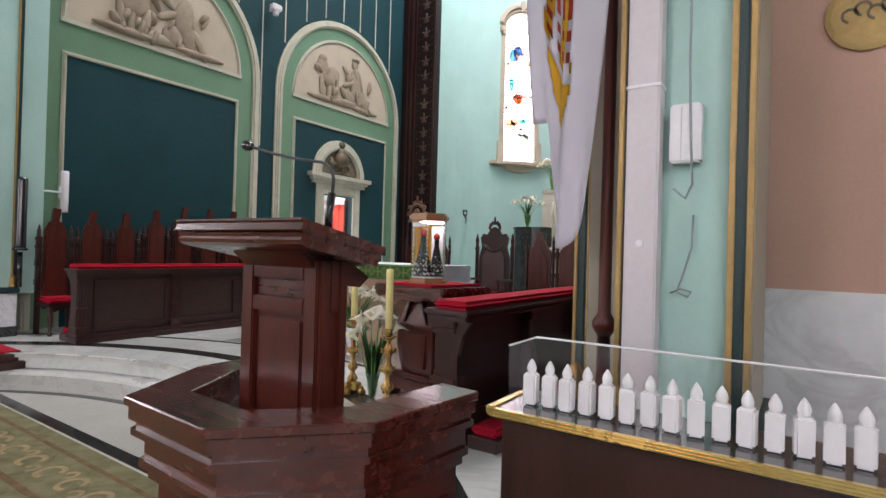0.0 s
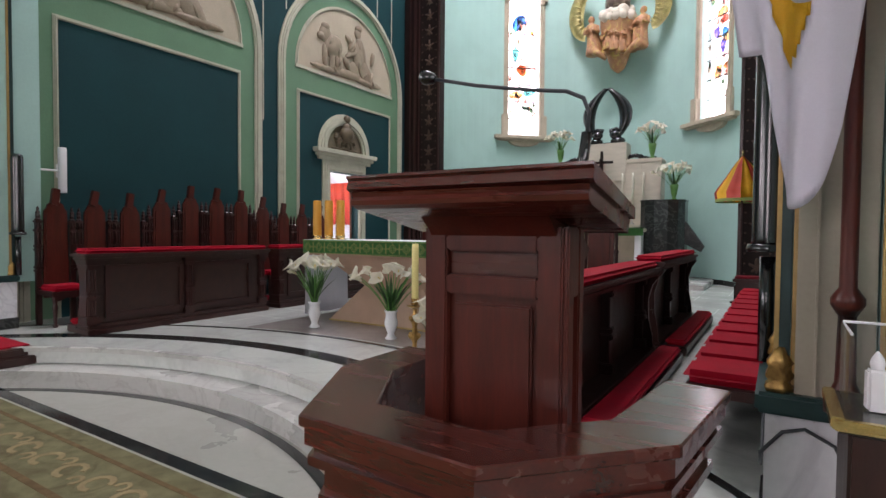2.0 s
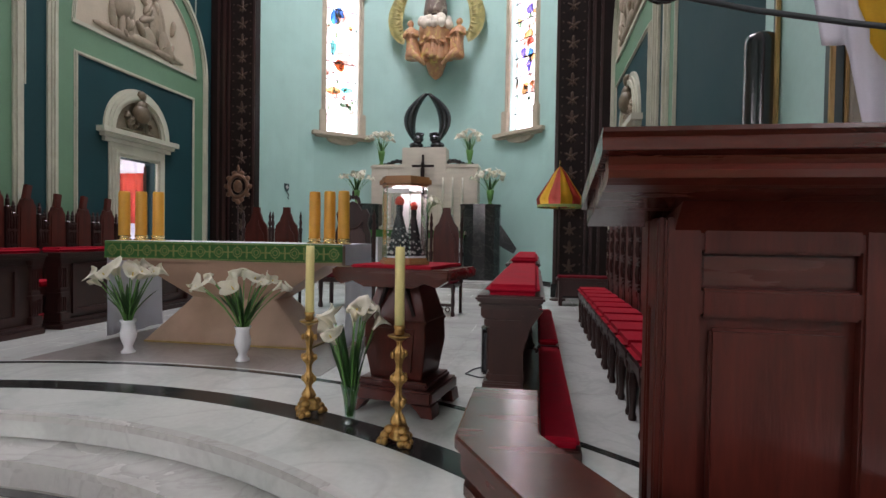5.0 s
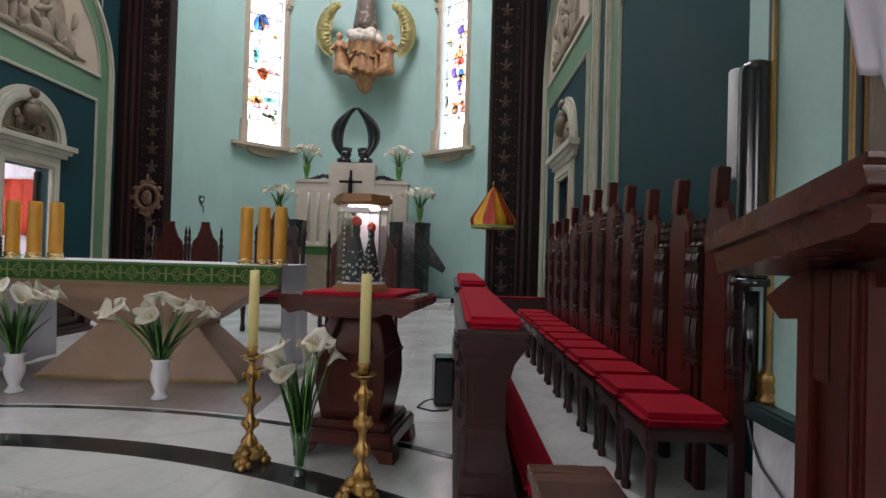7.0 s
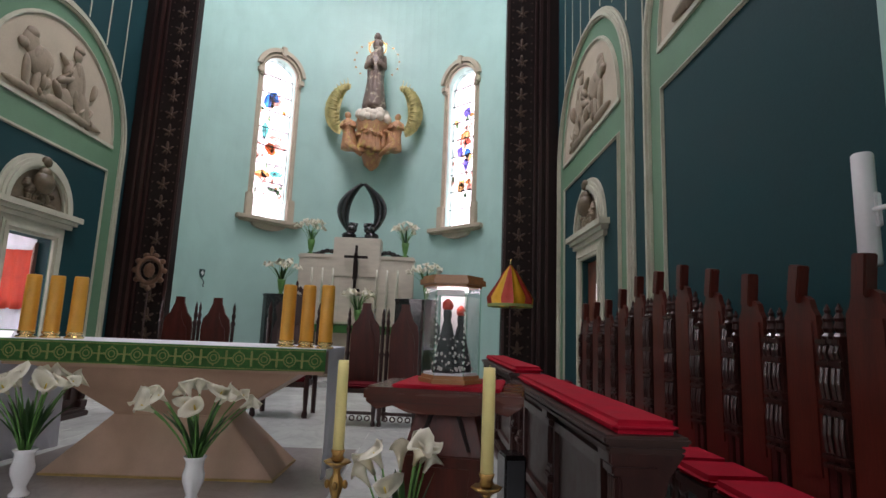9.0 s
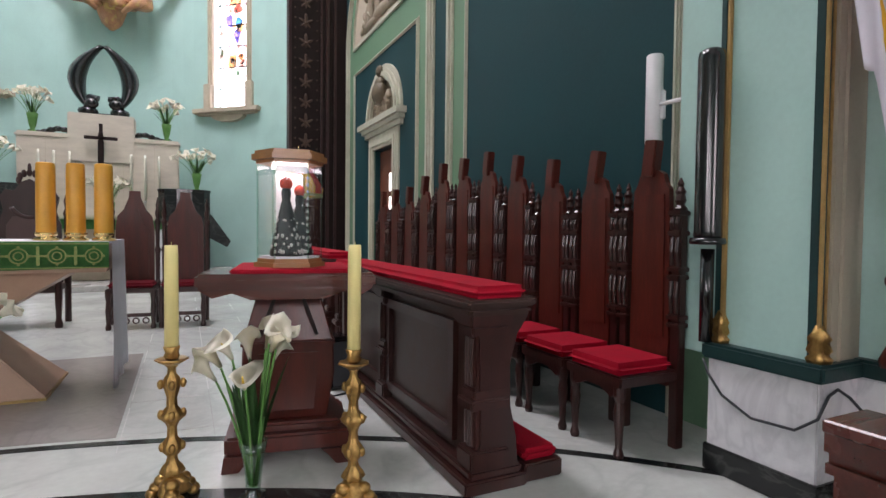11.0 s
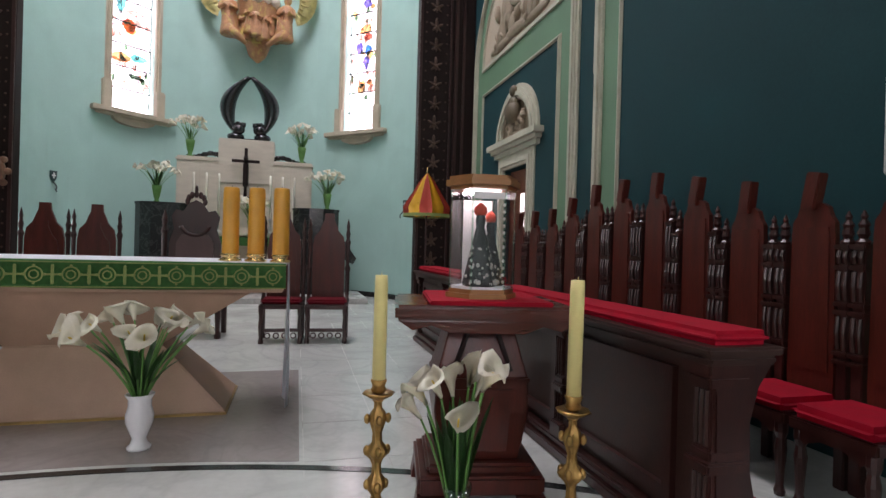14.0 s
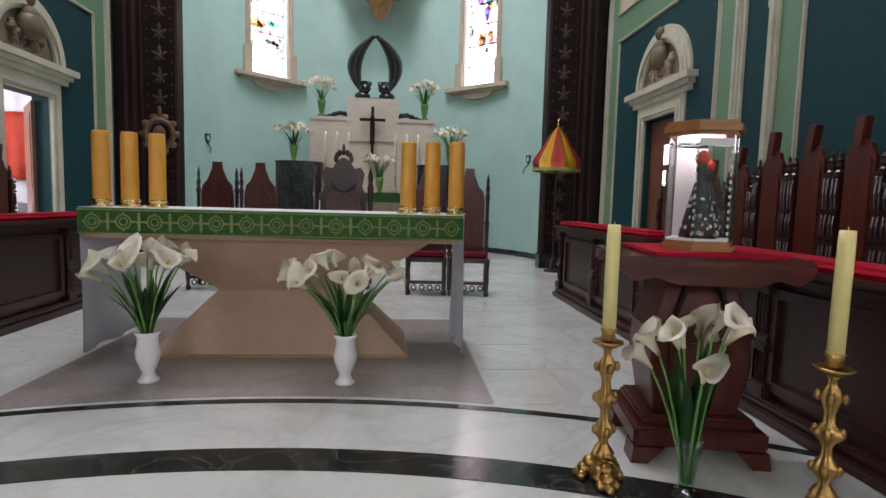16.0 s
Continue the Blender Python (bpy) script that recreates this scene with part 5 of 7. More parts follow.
def flower_meshes():
    out = []
    for q in range(3):
        bm = B()
        n, rows = 14, []
        for r0, z in ((0.006, 0.0), (0.010, 0.02), (0.017, 0.045), (0.028, 0.065), (0.042, 0.078), (0.050, 0.080 - 0.004 * q)):
            row = []
            for k in range(n):
                a = 2 * math.pi * k / n
                tip = max(0, math.cos(a)) ** 4 * max(0, r0 - 0.02) * (0.9 + 0.3 * q)
                back = max(0, -math.cos(a)) ** 3 * max(0, r0 - 0.02)
                rr = r0 + tip - back * 0.5
                row.append(bm.verts.new((rr * math.cos(a), rr * math.sin(a) * 0.85, z + 0.3 * tip + back * 0.9 - (0.012 if r0 > 0.045 else 0) * abs(math.sin(a)))))
            rows.append(row)
        for a, b in zip(rows, rows[1:]):
            for k in range(n):
                bm.faces.new((a[k], a[(k + 1) % n], b[(k + 1) % n], b[k]))
        bmesh.ops.solidify(bm, geom=bm.faces[:], thickness=0.0012)
        me = bpy.data.meshes.new("flower")
        for f in bm.faces:
            f.smooth = True
        bm.to_mesh(me)
        bm.free()
        me.materials.append(M["petal"])
        out.append(me)
    bm = tube(B(), [(0, 0, 0.02), (0.001, 0, 0.045), (0.003, 0, 0.07)], 0.004, 6, 0.003)
    sp = bpy.data.meshes.new("spadix")
    bm.to_mesh(sp)
    bm.free()
    sp.materials.append(M["spadix"])
    return out, sp


FLOWERS, SPADIX = flower_meshes()


def lilies(base, n_fl, h, spread, seed, n_leaf=9, low=0.0, fsize=1.0, label="white calla lilies with long green leaves in a vase", dirs=None):
    """A loose bunch: curved stems, strap leaves and funnel flowers, rising from the vase's mouth."""
    rng = random.Random(seed)
    t = thing("calla_lilies", label, "flowers", base)
    for k in range(n_fl):
        a = 2 * math.pi * k / n_fl * 1.0 + rng.uniform(-0.35, 0.35)
        rad = spread * (0.35 + 0.65 * ((k * 7) % n_fl) / n_fl) * rng.uniform(0.85, 1.1)
        hh = h * rng.uniform(0.82, 1.05) * (1.08 - 0.32 * rad / spread)
        tip = Vector((rad * math.cos(a), rad * math.sin(a), hh))
        mid = Vector((tip.x * 0.42, tip.y * 0.42, hh * 0.58))
        pts = [Vector((0.012 * math.cos(a), 0.012 * math.sin(a), -low))]
        for f in (0.25, 0.5, 0.75, 1.0):
            pts.append(pts[0] * (1 - f) ** 2 + mid * 2 * f * (1 - f) + tip * f * f)
        part("stem", tube(B(), pts, 0.0058, 6, 0.0045), "stem", t, smooth=True)
        d = (pts[-1] - pts[-2]).normalized()
        d = (d + Vector((math.cos(a), math.sin(a), -0.1)) * 0.35).normalized()
        fl = shared("flower", FLOWERS[k % 3], t, tip - d * 0.004)
        q = d.to_track_quat("Z", "X")
        q = q @ Euler((0, 0, rng.uniform(0, 6.28))).to_quaternion()
        fl.rotation_mode = "QUATERNION"
        fl.rotation_quaternion = q
        s = fsize * rng.uniform(0.85, 1.15)
        fl.scale = (s, s, s)
        shared("spadix", SPADIX, fl)
    for k in range(n_leaf):
        a = 2 * math.pi * (k + 0.5) / n_leaf + rng.uniform(-0.4, 0.4)
        rad, hh, w = spread * rng.uniform(0.35, 0.85), h * rng.uniform(0.6, 0.92), rng.uniform(0.012, 0.020)
        bm = B()
        rows = []
        side = Vector((-math.sin(a), math.cos(a), 0))
        for j in range(8):
            f = j / 7
            p = Vector((rad * f ** 1.6 * math.cos(a), rad * f ** 1.6 * math.sin(a), -low * (1 - f) + hh * f - 0.15 * rad * f ** 3))
            ww = w * (0.5 + 1.6 * f) * (1 - f ** 3) + 0.001
            up = Vector((math.cos(a), math.sin(a), 0)) * ww * 0.35
            rows.append([bm.verts.new(p - side * ww + up), bm.verts.new(p), bm.verts.new(p + side * ww + up)])
        for r0, r1 in zip(rows, rows[1:]):
            for c in range(2):
                bm.faces.new((r0[c], r0[c + 1], r1[c + 1], r1[c]))
        bmesh.ops.solidify(bm, geom=bm.faces[:], thickness=0.0015)
        part("leaf", bm, "leaf", t, smooth=True)
    return t


white_vase(pose(-5.86, 5.20, 0.003))
white_vase(pose(-4.73, 5.155, 0.003, 0, 0, 15))
lilies((-5.86, 5.20, 0.29), 14, 0.43, 0.31, 3, 20, 0.05, 1.3, "cream calla lilies with dark leaves in a white vase")
lilies((-4.73, 5.155, 0.29), 16, 0.42, 0.36, 8, 20, 0.05, 1.2, "spread cream calla lilies with dark leaves in a white vase")
gv = tagged(part("flower_vase", lathe(B(), [(0.045, 0.0), (0.05, 0.008), (0.024, 0.02), (0.030, 0.04), (0.034, 0.09), (0.043, 0.16), (0.058, 0.225), (0.055, 0.225), (0.040, 0.16), (0.030, 0.09), (0.024, 0.05)], 24), "vase_glass", smooth=True),
            "tall clear glass vase with lily stems on the floor", "vase")
gv.location = (-3.33, 3.90, 0.0)
gv.visible_shadow = False
lilies((-3.33, 3.90, 0.10), 10, 0.56, 0.17, 21, 16, 0.06, 1.2, "large white calla lilies with broad leaves in clear glass")

# ---- gilt candlesticks ----


def candlestick(m):
    c = thing("candlestick", "old gilt baroque floor candlestick on three feet", "candlestick", group="gilt candlesticks")
    prof = [(0.030, 0.10), (0.042, 0.115), (0.034, 0.135), (0.020, 0.155), (0.016, 0.175), (0.030, 0.195), (0.038, 0.215), (0.030, 0.235), (0.017, 0.255), (0.015, 0.29), (0.022, 0.31),
            (0.040, 0.33), (0.046, 0.345), (0.030, 0.36), (0.018, 0.375), (0.016, 0.41), (0.024, 0.44), (0.031, 0.465), (0.024, 0.49), (0.014, 0.505), (0.013, 0.525), (0.022, 0.54)]
    part("stem", lathe(B(), prof, 30, lobes=6, amp=0.15), "gold", c, smooth=True)
    part("base", lathe(B(), [(0.055, 0.03), (0.062, 0.045), (0.05, 0.06), (0.056, 0.072), (0.038, 0.09), (0.028, 0.105)], 24, lobes=3, amp=0.2), "gold", c, smooth=True)
    for k in range(3):
        bm = B()
        a = 2 * math.pi * k / 3 + 0.5
        for r, z, s in ((0.085, 0.020, 0.026), (0.066, 0.045, 0.030), (0.045, 0.075, 0.030), (0.098, 0.014, 0.017)):
            ball(bm, (r * math.cos(a), r * math.sin(a), z), (s, s, s * 0.8), 10)
        for q in (-0.35, 0.35):
            ball(bm, (0.075 * math.cos(a + q), 0.075 * math.sin(a + q), 0.022), (0.022, 0.022, 0.021), 8)
        part("foot", bm, "gold", c, smooth=True)
    for k in range(12):
        a, z = 2 * math.pi * k / 4, (0.215, 0.345, 0.465)[k % 3]
        part("acanthus_boss", ball(B(), ((0.040 if k % 3 else 0.036) * math.cos(a), 0.038 * math.sin(a), z), (0.013, 0.013, 0.020), 8), "gold", c, smooth=True)
    part("drip_pan", lathe(B(), [(0.018, 0.535), (0.046, 0.552), (0.060, 0.560), (0.056, 0.566), (0.03, 0.560)], 24, lobes=8, amp=0.06), "gold", c, smooth=True)
    part("socket", lathe(B(), [(0.020, 0.56), (0.030, 0.575), (0.024, 0.59), (0.032, 0.612), (0.029, 0.615)], 18), "gold", c, smooth=True)
    c.matrix_basis = m
    return c


def taper(m, r=0.026, hgt=0.42, name="candle", material="wax", label="tall ivory candle in a gilt candlestick", group="tapers"):
    bm = lathe(B(), [(r, 0.0), (r * 0.98, hgt * 0.9), (r * 0.9, hgt), (r * 0.5, hgt - 0.003)], 16)
    tube(bm, [(0, 0, hgt - 0.004), (0.001, 0, hgt + 0.012)], 0.0015, 5)
    c = tagged(part(name, bm, material, smooth=True), label, "candle", group)
    c.matrix_basis = m
    return c


cs = candlestick(pose(-3.625, 3.995, 0))
copy_thing(cs, pose(-2.985, 3.66, 0, 0, 0, 47))
taper(pose(-3.625, 3.995, 0.606), hgt=0.405)
taper(pose(-2.985, 3.66, 0.606, 1.0, 0, 0), hgt=0.415)

# ---- shrine on its pedestal ----
ped = thing("pedestal_table", "dark red wooden pedestal with panelled shaft and wide top", "pedestal", (-3.115, 4.34, 0), radians(-10))
ped.scale = (1.12, 1.08, 1.02)
bm = B()
box(bm, -0.245, 0.245, -0.225, 0.225, 0.07, 0.15, 0.012)
box(bm, -0.21, 0.21, -0.19, 0.19, 0.15, 0.19, 0.012)
part("base", bm, "wood", ped)
for sx in (-1, 1):
    for sy in (-1, 1):
        part("foot", prism(B(), [(0.13 * sx, 0.07), (0.245 * sx, 0.07), (0.255 * sx, 0.0), (0.19 * sx, 0.0), (0.16 * sx, 0.04)], sy * 0.12, sy * 0.23, lambda a, b, c: (a, c, b)), "wood", ped)
bm = B()
rows = []
for z, w in ((0.19, 0.155), (0.40, 0.185), (0.55, 0.18), (0.79, 0.12)):
    rows.append([bm.verts.new((sx * w, sy * w * 0.9, z)) for sx, sy in ((-1, -1), (1, -1), (1, 1), (-1, 1))])
for a, b in zip(rows, rows[1:]):
    for k in range(4):
        bm.faces.new((a[k], a[(k + 1) % 4], b[(k + 1) % 4], b[k]))
bm.faces.new(rows[0][::-1])
bm.faces.new(rows[-1])
bmesh.ops.bevel(bm, geom=bm.edges[:], offset=0.006, segments=1, affect="EDGES", clamp_overlap=True)
part("shaft", bm, "wood", ped)
# raised near-black strips: the shade of the shaft's grooves put in as colour
for s in (-1, 1):
    part("carved_groove", prism(B(), [(s * 0.105, 0.575), (s * 0.12, 0.58), (s * 0.065, 0.745), (s * 0.05, 0.745)], 0.120, 0.163, lambda a, b, c: (a, -c + 0.0, b)), "ebony", ped)
part("waist_moulding", box(B(), -0.188, 0.188, -0.17, 0.17, 0.525, 0.555, 0.008), "wood", ped)
part("lower_panel", prism(B(), [(-0.10, 0.24), (0.10, 0.24), (0.12, 0.50), (-0.12, 0.50)], 0.135, 0.172, lambda a, b, c: (a, -c, b)), "wood", ped)
bm = B()
box(bm, -0.345, 0.345, -0.26, 0.26, 0.80, 0.865, 0.012)
prism(bm, [(-0.33, 0.80), (-0.28, 0.765), (-0.21, 0.785), (-0.14, 0.755), (0.14, 0.755), (0.21, 0.785), (0.28, 0.765), (0.33, 0.80)], 0.20, 0.265, lambda a, b, c: (a, -c, b))
part("top", bm, "wood_h", ped)
rc = tagged(part("table_runner", box(B(), -0.22, 0.25, -0.265, 0.265, 0.866, 0.884, 0.006), "red"), "crimson cloth folded over the pedestal top", "cloth")
rc.location, rc.rotation_euler, rc.scale = (-3.115, 4.34, 0), (0, 0, radians(-10)), (1.12, 1.08, 1.02)

shr = thing("shrine_case", "hexagonal glass shrine with wooden base and roof, lit inside", "display case", (-3.12, 4.29, 0.9017), radians(-6))


def hexa(r, ph=0):
    return [(r * math.cos(radians(60 * k + ph)), r * math.sin(radians(60 * k + ph)) * 0.92) for k in range(6)]


bm = B()
prism(bm, hexa(0.165), 0.0, 0.022)
prism(bm, hexa(0.150), 0.022, 0.040)
part("base", bm, "oak", shr)
bm = B()
prism(bm, hexa(0.155), 0.485, 0.50)
prism(bm, hexa(0.175), 0.50, 0.528)
prism(bm, hexa(0.160), 0.528, 0.545)
part("roof", bm, "oak", shr)
hx = hexa(0.148)
for k in range(6):
    a, b = Vector(hx[k]), Vector(hx[(k + 1) % 6])
    d = (b - a).normalized() * 0.006
    nr = Vector((d.y, -d.x)).normalized() * 0.002
    p = part("pane", prism(B(), [(a + d + nr)[:], (b - d + nr)[:], (b - d - nr)[:], (a + d - nr)[:]], 0.041, 0.484), "glass", shr)
    p.visible_shadow = False
    part("corner_rod", tube(B(), [(*a, 0.04), (*a, 0.485)], 0.004, 6), "vase_glass", shr)
part("lamp_strip", box(B(), -0.08, 0.08, -0.02, 0.09, 0.474, 0.482), "case_lamp", shr, "small lit lamp")
part("backing", box(B(), -0.07, 0.07, 0.112, 0.116, 0.05, 0.45), "paper", shr, "bright white backing")
for x in (-0.072, 0.072):
    for q in range(13):
        part("bead_light", ball(B(), (x, -0.105, 0.075 + 0.031 * q), (0.006, 0.005, 0.008), 6), "paper" if q % 2 else "silver", shr)
part("lace_valance", box(B(), -0.07, 0.07, -0.118, -0.115, 0.44, 0.47), "paper", shr)
part("white_base_cloth", prism(B(), hexa(0.14), 0.0405, 0.052), "white", shr)
bm = lathe(B(), [(0.085, 0.0), (0.088, 0.015), (0.075, 0.06), (0.052, 0.15), (0.034, 0.22), (0.026, 0.25), (0.020, 0.262), (0.024, 0.28), (0.026, 0.30), (0.020, 0.32), (0.012, 0.33)], 20, lobes=5, amp=0.07)
n0 = len(bm.faces)
lathe(bm, [(0.026, 0.318), (0.034, 0.335), (0.032, 0.352), (0.020, 0.365), (0.006, 0.375)], 14, lobes=7, amp=0.06)
n1 = len(bm.faces)
rng = random.Random(4)
for k in range(120):
    a, z = rng.uniform(0, 6.28), rng.choice((0.02, 0.05, 0.09, 0.13, 0.17)) + rng.uniform(-0.008, 0.008)
    r = 0.088 - 0.30 * z + 0.003
    ball(bm, (r * math.cos(a), r * math.sin(a), z), rng.uniform(0.005, 0.011), 6)
bm.faces.ensure_lookup_table()
for k, f in enumerate(bm.faces):
    f.material_index = 0 if k < n0 else 1 if k < n1 else 2
fig = tagged(part("figurine", bm, "black_robe", smooth=True), "small black robed statue with a red crown in the shrine", "statue")
fig.data.materials.append(M["flag_red"])
fig.data.materials.append(M["silver"])
fig.location, fig.scale = (-3.145, 4.25, 0.954), (0.86, 0.86, 1.0)
fig2 = tagged(new("figurine", fig.data), "second black robed statue with a red crown in the shrine", "statue")
fig2.location, fig2.rotation_euler, fig2.scale = (-3.07, 4.325, 0.954), (0, 0, 0.7), (0.74, 0.74, 0.92)

# ---- kneeler benches ----


def kneeler_bench(length, m):
    b = thing("kneeler_bench", "carved dark wooden prayer bench with crimson cushion and kneeler", "bench", group="prayer benches")
    h = length / 2
    bm = B()
    box(bm, -h, h, -0.20, 0.10, 0.0, 0.055, 0.008)
    box(bm, -h + 0.01, h - 0.01, -0.175, 0.08, 0.055, 0.095, 0.012)
    part("base_rail", bm, "dark_wood", b)
    part("front_panel", box(B(), -h + 0.06, h - 0.06, -0.115, -0.085, 0.09, 0.70, 0.004), "worn_wood", b)
    n = 2
    for k in range(n):
        x0, x1 = -h + 0.2 + k * (length - 0.34) / n, -h + 0.10 + (k + 1) * (length - 0.34) / n
        bm = B()
        strip(bm, [(x0 + 0.05, 0.19), (x1 - 0.05, 0.19), (x1 - 0.05, 0.60), (x0 + 0.05, 0.60)], [(x0, 0.14), (x1, 0.14), (x1, 0.65), (x0, 0.65)], 0.114, 0.142, lambda a, c, d: (a, -d, c), True)
        part("panel_frame", bm, "dark_wood", b)
    for x in [-h + 0.07, 0.0, h - 0.07]:
        post = part("post", box(B(), x - 0.042, x + 0.042, -0.145, -0.02, 0.095, 0.71, 0.006), "dark_wood", b)
        for z0, z1, w, d in ((0.095, 0.17, 0.065, 0.075), (0.33, 0.37, 0.065, 0.075), (0.37, 0.41, 0.052, 0.057), (0.62, 0.66, 0.06, 0.07), (0.66, 0.71, 0.075, 0.085)):
            part("collar", box(B(), x - w, x + w, -0.10 - d, -0.02 + d * 0.4, z0, z1, 0.008), "dark_wood", post)
        for q in (-0.026, 0.0, 0.026):
            for z0, z1 in ((0.42, 0.61), (0.185, 0.32)):
                part("flute", tube(B(), [(x + q, -0.148, z0), (x + q, -0.151, (z0 + z1) / 2), (x + q, -0.148, z1)], 0.010, 6), "dark_wood", post)
    for s in (-1, 1):
        pts = [(-0.15, 0.09), (0.06, 0.09), (0.05, 0.2), (0.02, 0.33), (0.015, 0.5), (0.05, 0.62), (0.11, 0.70), (-0.16, 0.70), (-0.13, 0.6), (-0.12, 0.2)]
        part("end_bracket", prism(B(), pts, s * (h - 0.06), s * (h - 0.02), lambda a, c, d: (d, a, c)), "dark_wood", b)
    bm = B()
    box(bm, -h - 0.03, h + 0.03, -0.21, 0.115, 0.735, 0.765, 0.010)
    box(bm, -h - 0.015, h + 0.015, -0.195, 0.10, 0.70, 0.735, 0.012)
    part("desk_top", bm, "worn_wood", b)
    bm = box(B(), -h + 0.0, h - 0.0, -0.165, 0.09, 0.765, 0.815, 0.022, 3)
    part("cushion", bm, "red", b, "crimson velvet cushion")
    part("kneeler_board", box(B(), -h + 0.02, h - 0.02, 0.10, 0.30, 0.0, 0.075, 0.008), "dark_wood", b)
    part("kneeler_pad", box(B(), -h + 0.04, h - 0.04, 0.11, 0.29, 0.075, 0.125, 0.018, 3), "red", b, "crimson velvet kneeling pad")
    b.matrix_basis = m @ Matrix.Diagonal((1, 1, 1.05, 1))
    return b


kb = kneeler_bench(2.30, pose(-2.365, 4.66, 0, 0, 0, -90))
for x, y, rz in ((-2.365, 7.16, -90), (-7.55, 4.66, 90), (-7.55, 7.16, 90)):
    copy_thing(kb, pose(x, y, 0, 0, 0, rz) @ Matrix.Diagonal((1, 1, 1.05, 1)))

# ---- choir stalls ----


def stall(h, w, m, tilt):
    s = thing("choir_stall", "tall backed dark mahogany choir stall with crimson seat", "chair", group="choir stalls")
    hw = w / 2
    out = [(-0.125, 0.30), (0.125, 0.30), (0.13, 0.55), (0.120, h - 0.30), (0.116, h - 0.235), (0.092, h - 0.20), (0.078, h - 0.155), (0.045, h - 0.135), (-0.045, h - 0.135), (-0.078, h - 0.155), (-0.092, h - 0.20), (-0.116, h - 0.235), (-0.120, h - 0.30), (-0.13, 0.55)]
    part("backrest", prism(B(), out, 0.175, 0.205, lambda a, c, d: (a, d, c)), "wood", s)
    part("back_panel", prism(B(), [(x * 0.78, min(z, h - 0.26)) for x, z in out if 0.5 < z < h - 0.21], 0.166, 0.178, lambda a, c, d: (a, d, c)), "wood", s)
    bm = box(B(), -0.040, 0.040, 0.150, 0.212, -0.12, 0.07, 0.006)
    f = part("finial_block", bm, "wood", s)
    f.location, f.rotation_euler = (0, 0, h - 0.045), (0, radians(tilt), 0)
    for sx in (-1, 1):
        x = sx * (hw - 0.035)
        post = part("post", box(B(), x - 0.028, x + 0.028, 0.165, 0.215, 0.0, h - 0.34, 0.005), "dark_wood", s)
        for z in (0.62, 0.66, 0.86, 0.90, 1.08, h - 0.36):
            part("collar", box(B(), x - 0.040, x + 0.040, 0.145, 0.22, z - 0.012, z + 0.012, 0.005), "dark_wood", post)
        for q in (-0.016, 0.016):
            for z0, z1 in ((0.68, 0.84), (0.92, 1.06), (1.1, h - 0.38)):
                if z1 > z0:
                    part("spindle", tube(B(), [(x + q, 0.158, z0), (x + q, 0.150, (z0 + z1) / 2), (x + q, 0.158, z1)], 0.011, 6), "dark_wood", post)
        bm = lathe(B(), [(0.03, 0), (0.034, 0.012), (0.018, 0.03), (0.027, 0.05), (0.020, 0.08), (0.026, 0.095), (0.012, 0.12), (0.016, 0.135), (0.003, 0.165)], 8, x, 0.19, h - 0.348)
        part("pinnacle", bm, "dark_wood", s)
        bm = lathe(B(), [(0.022, 0.0), (0.026, 0.02), (0.017, 0.05), (0.020, 0.12), (0.028, 0.22), (0.020, 0.27), (0.030, 0.30), (0.030, 0.345)], 10, sx * (hw - 0.05), -0.17)
        part("front_leg", bm, "dark_wood", s)
    bm = B()
    box(bm, -hw + 0.01, hw - 0.01, -0.205, 0.17, 0.345, 0.40, 0.008)
    prism(bm, [(-hw + 0.03, 0.345), (-hw + 0.08, 0.29), (-0.05, 0.325), (0.05, 0.325), (hw - 0.08, 0.29), (hw - 0.03, 0.345)], 0.165, 0.195, lambda a, c, d: (a, -d, c))
    part("seat_frame", bm, "dark_wood", s)
    bm = box(B(), -hw + 0.012, hw - 0.012, -0.218, 0.16, 0.40, 0.462, 0.030, 4)
    part("seat_cushion", bm, "red", s, "crimson velvet seat cushion")
    s.matrix_basis = m
    return s


ROW = [(3.72 + 0.425 * k, q) for k, q in enumerate((0, 0, 0, 1, 2, 2, 2, 1, 0, 0, 0))]
HEI = (1.54, 1.62, 1.70)
proto = {}
for k, (y, q) in enumerate(ROW):
    for x, rz in ((-1.54, -90), (WL + 0.57, 90)):
        m = pose(x, y, 0, 0, 0, rz + (1.2 * math.sin(3.1 * k)))
        key = (q, k % 2)
        if key in proto:
            copy_thing(proto[key], m)
        else:
            proto[key] = stall(HEI[q], 0.42, m, 11 if k % 2 else 7)

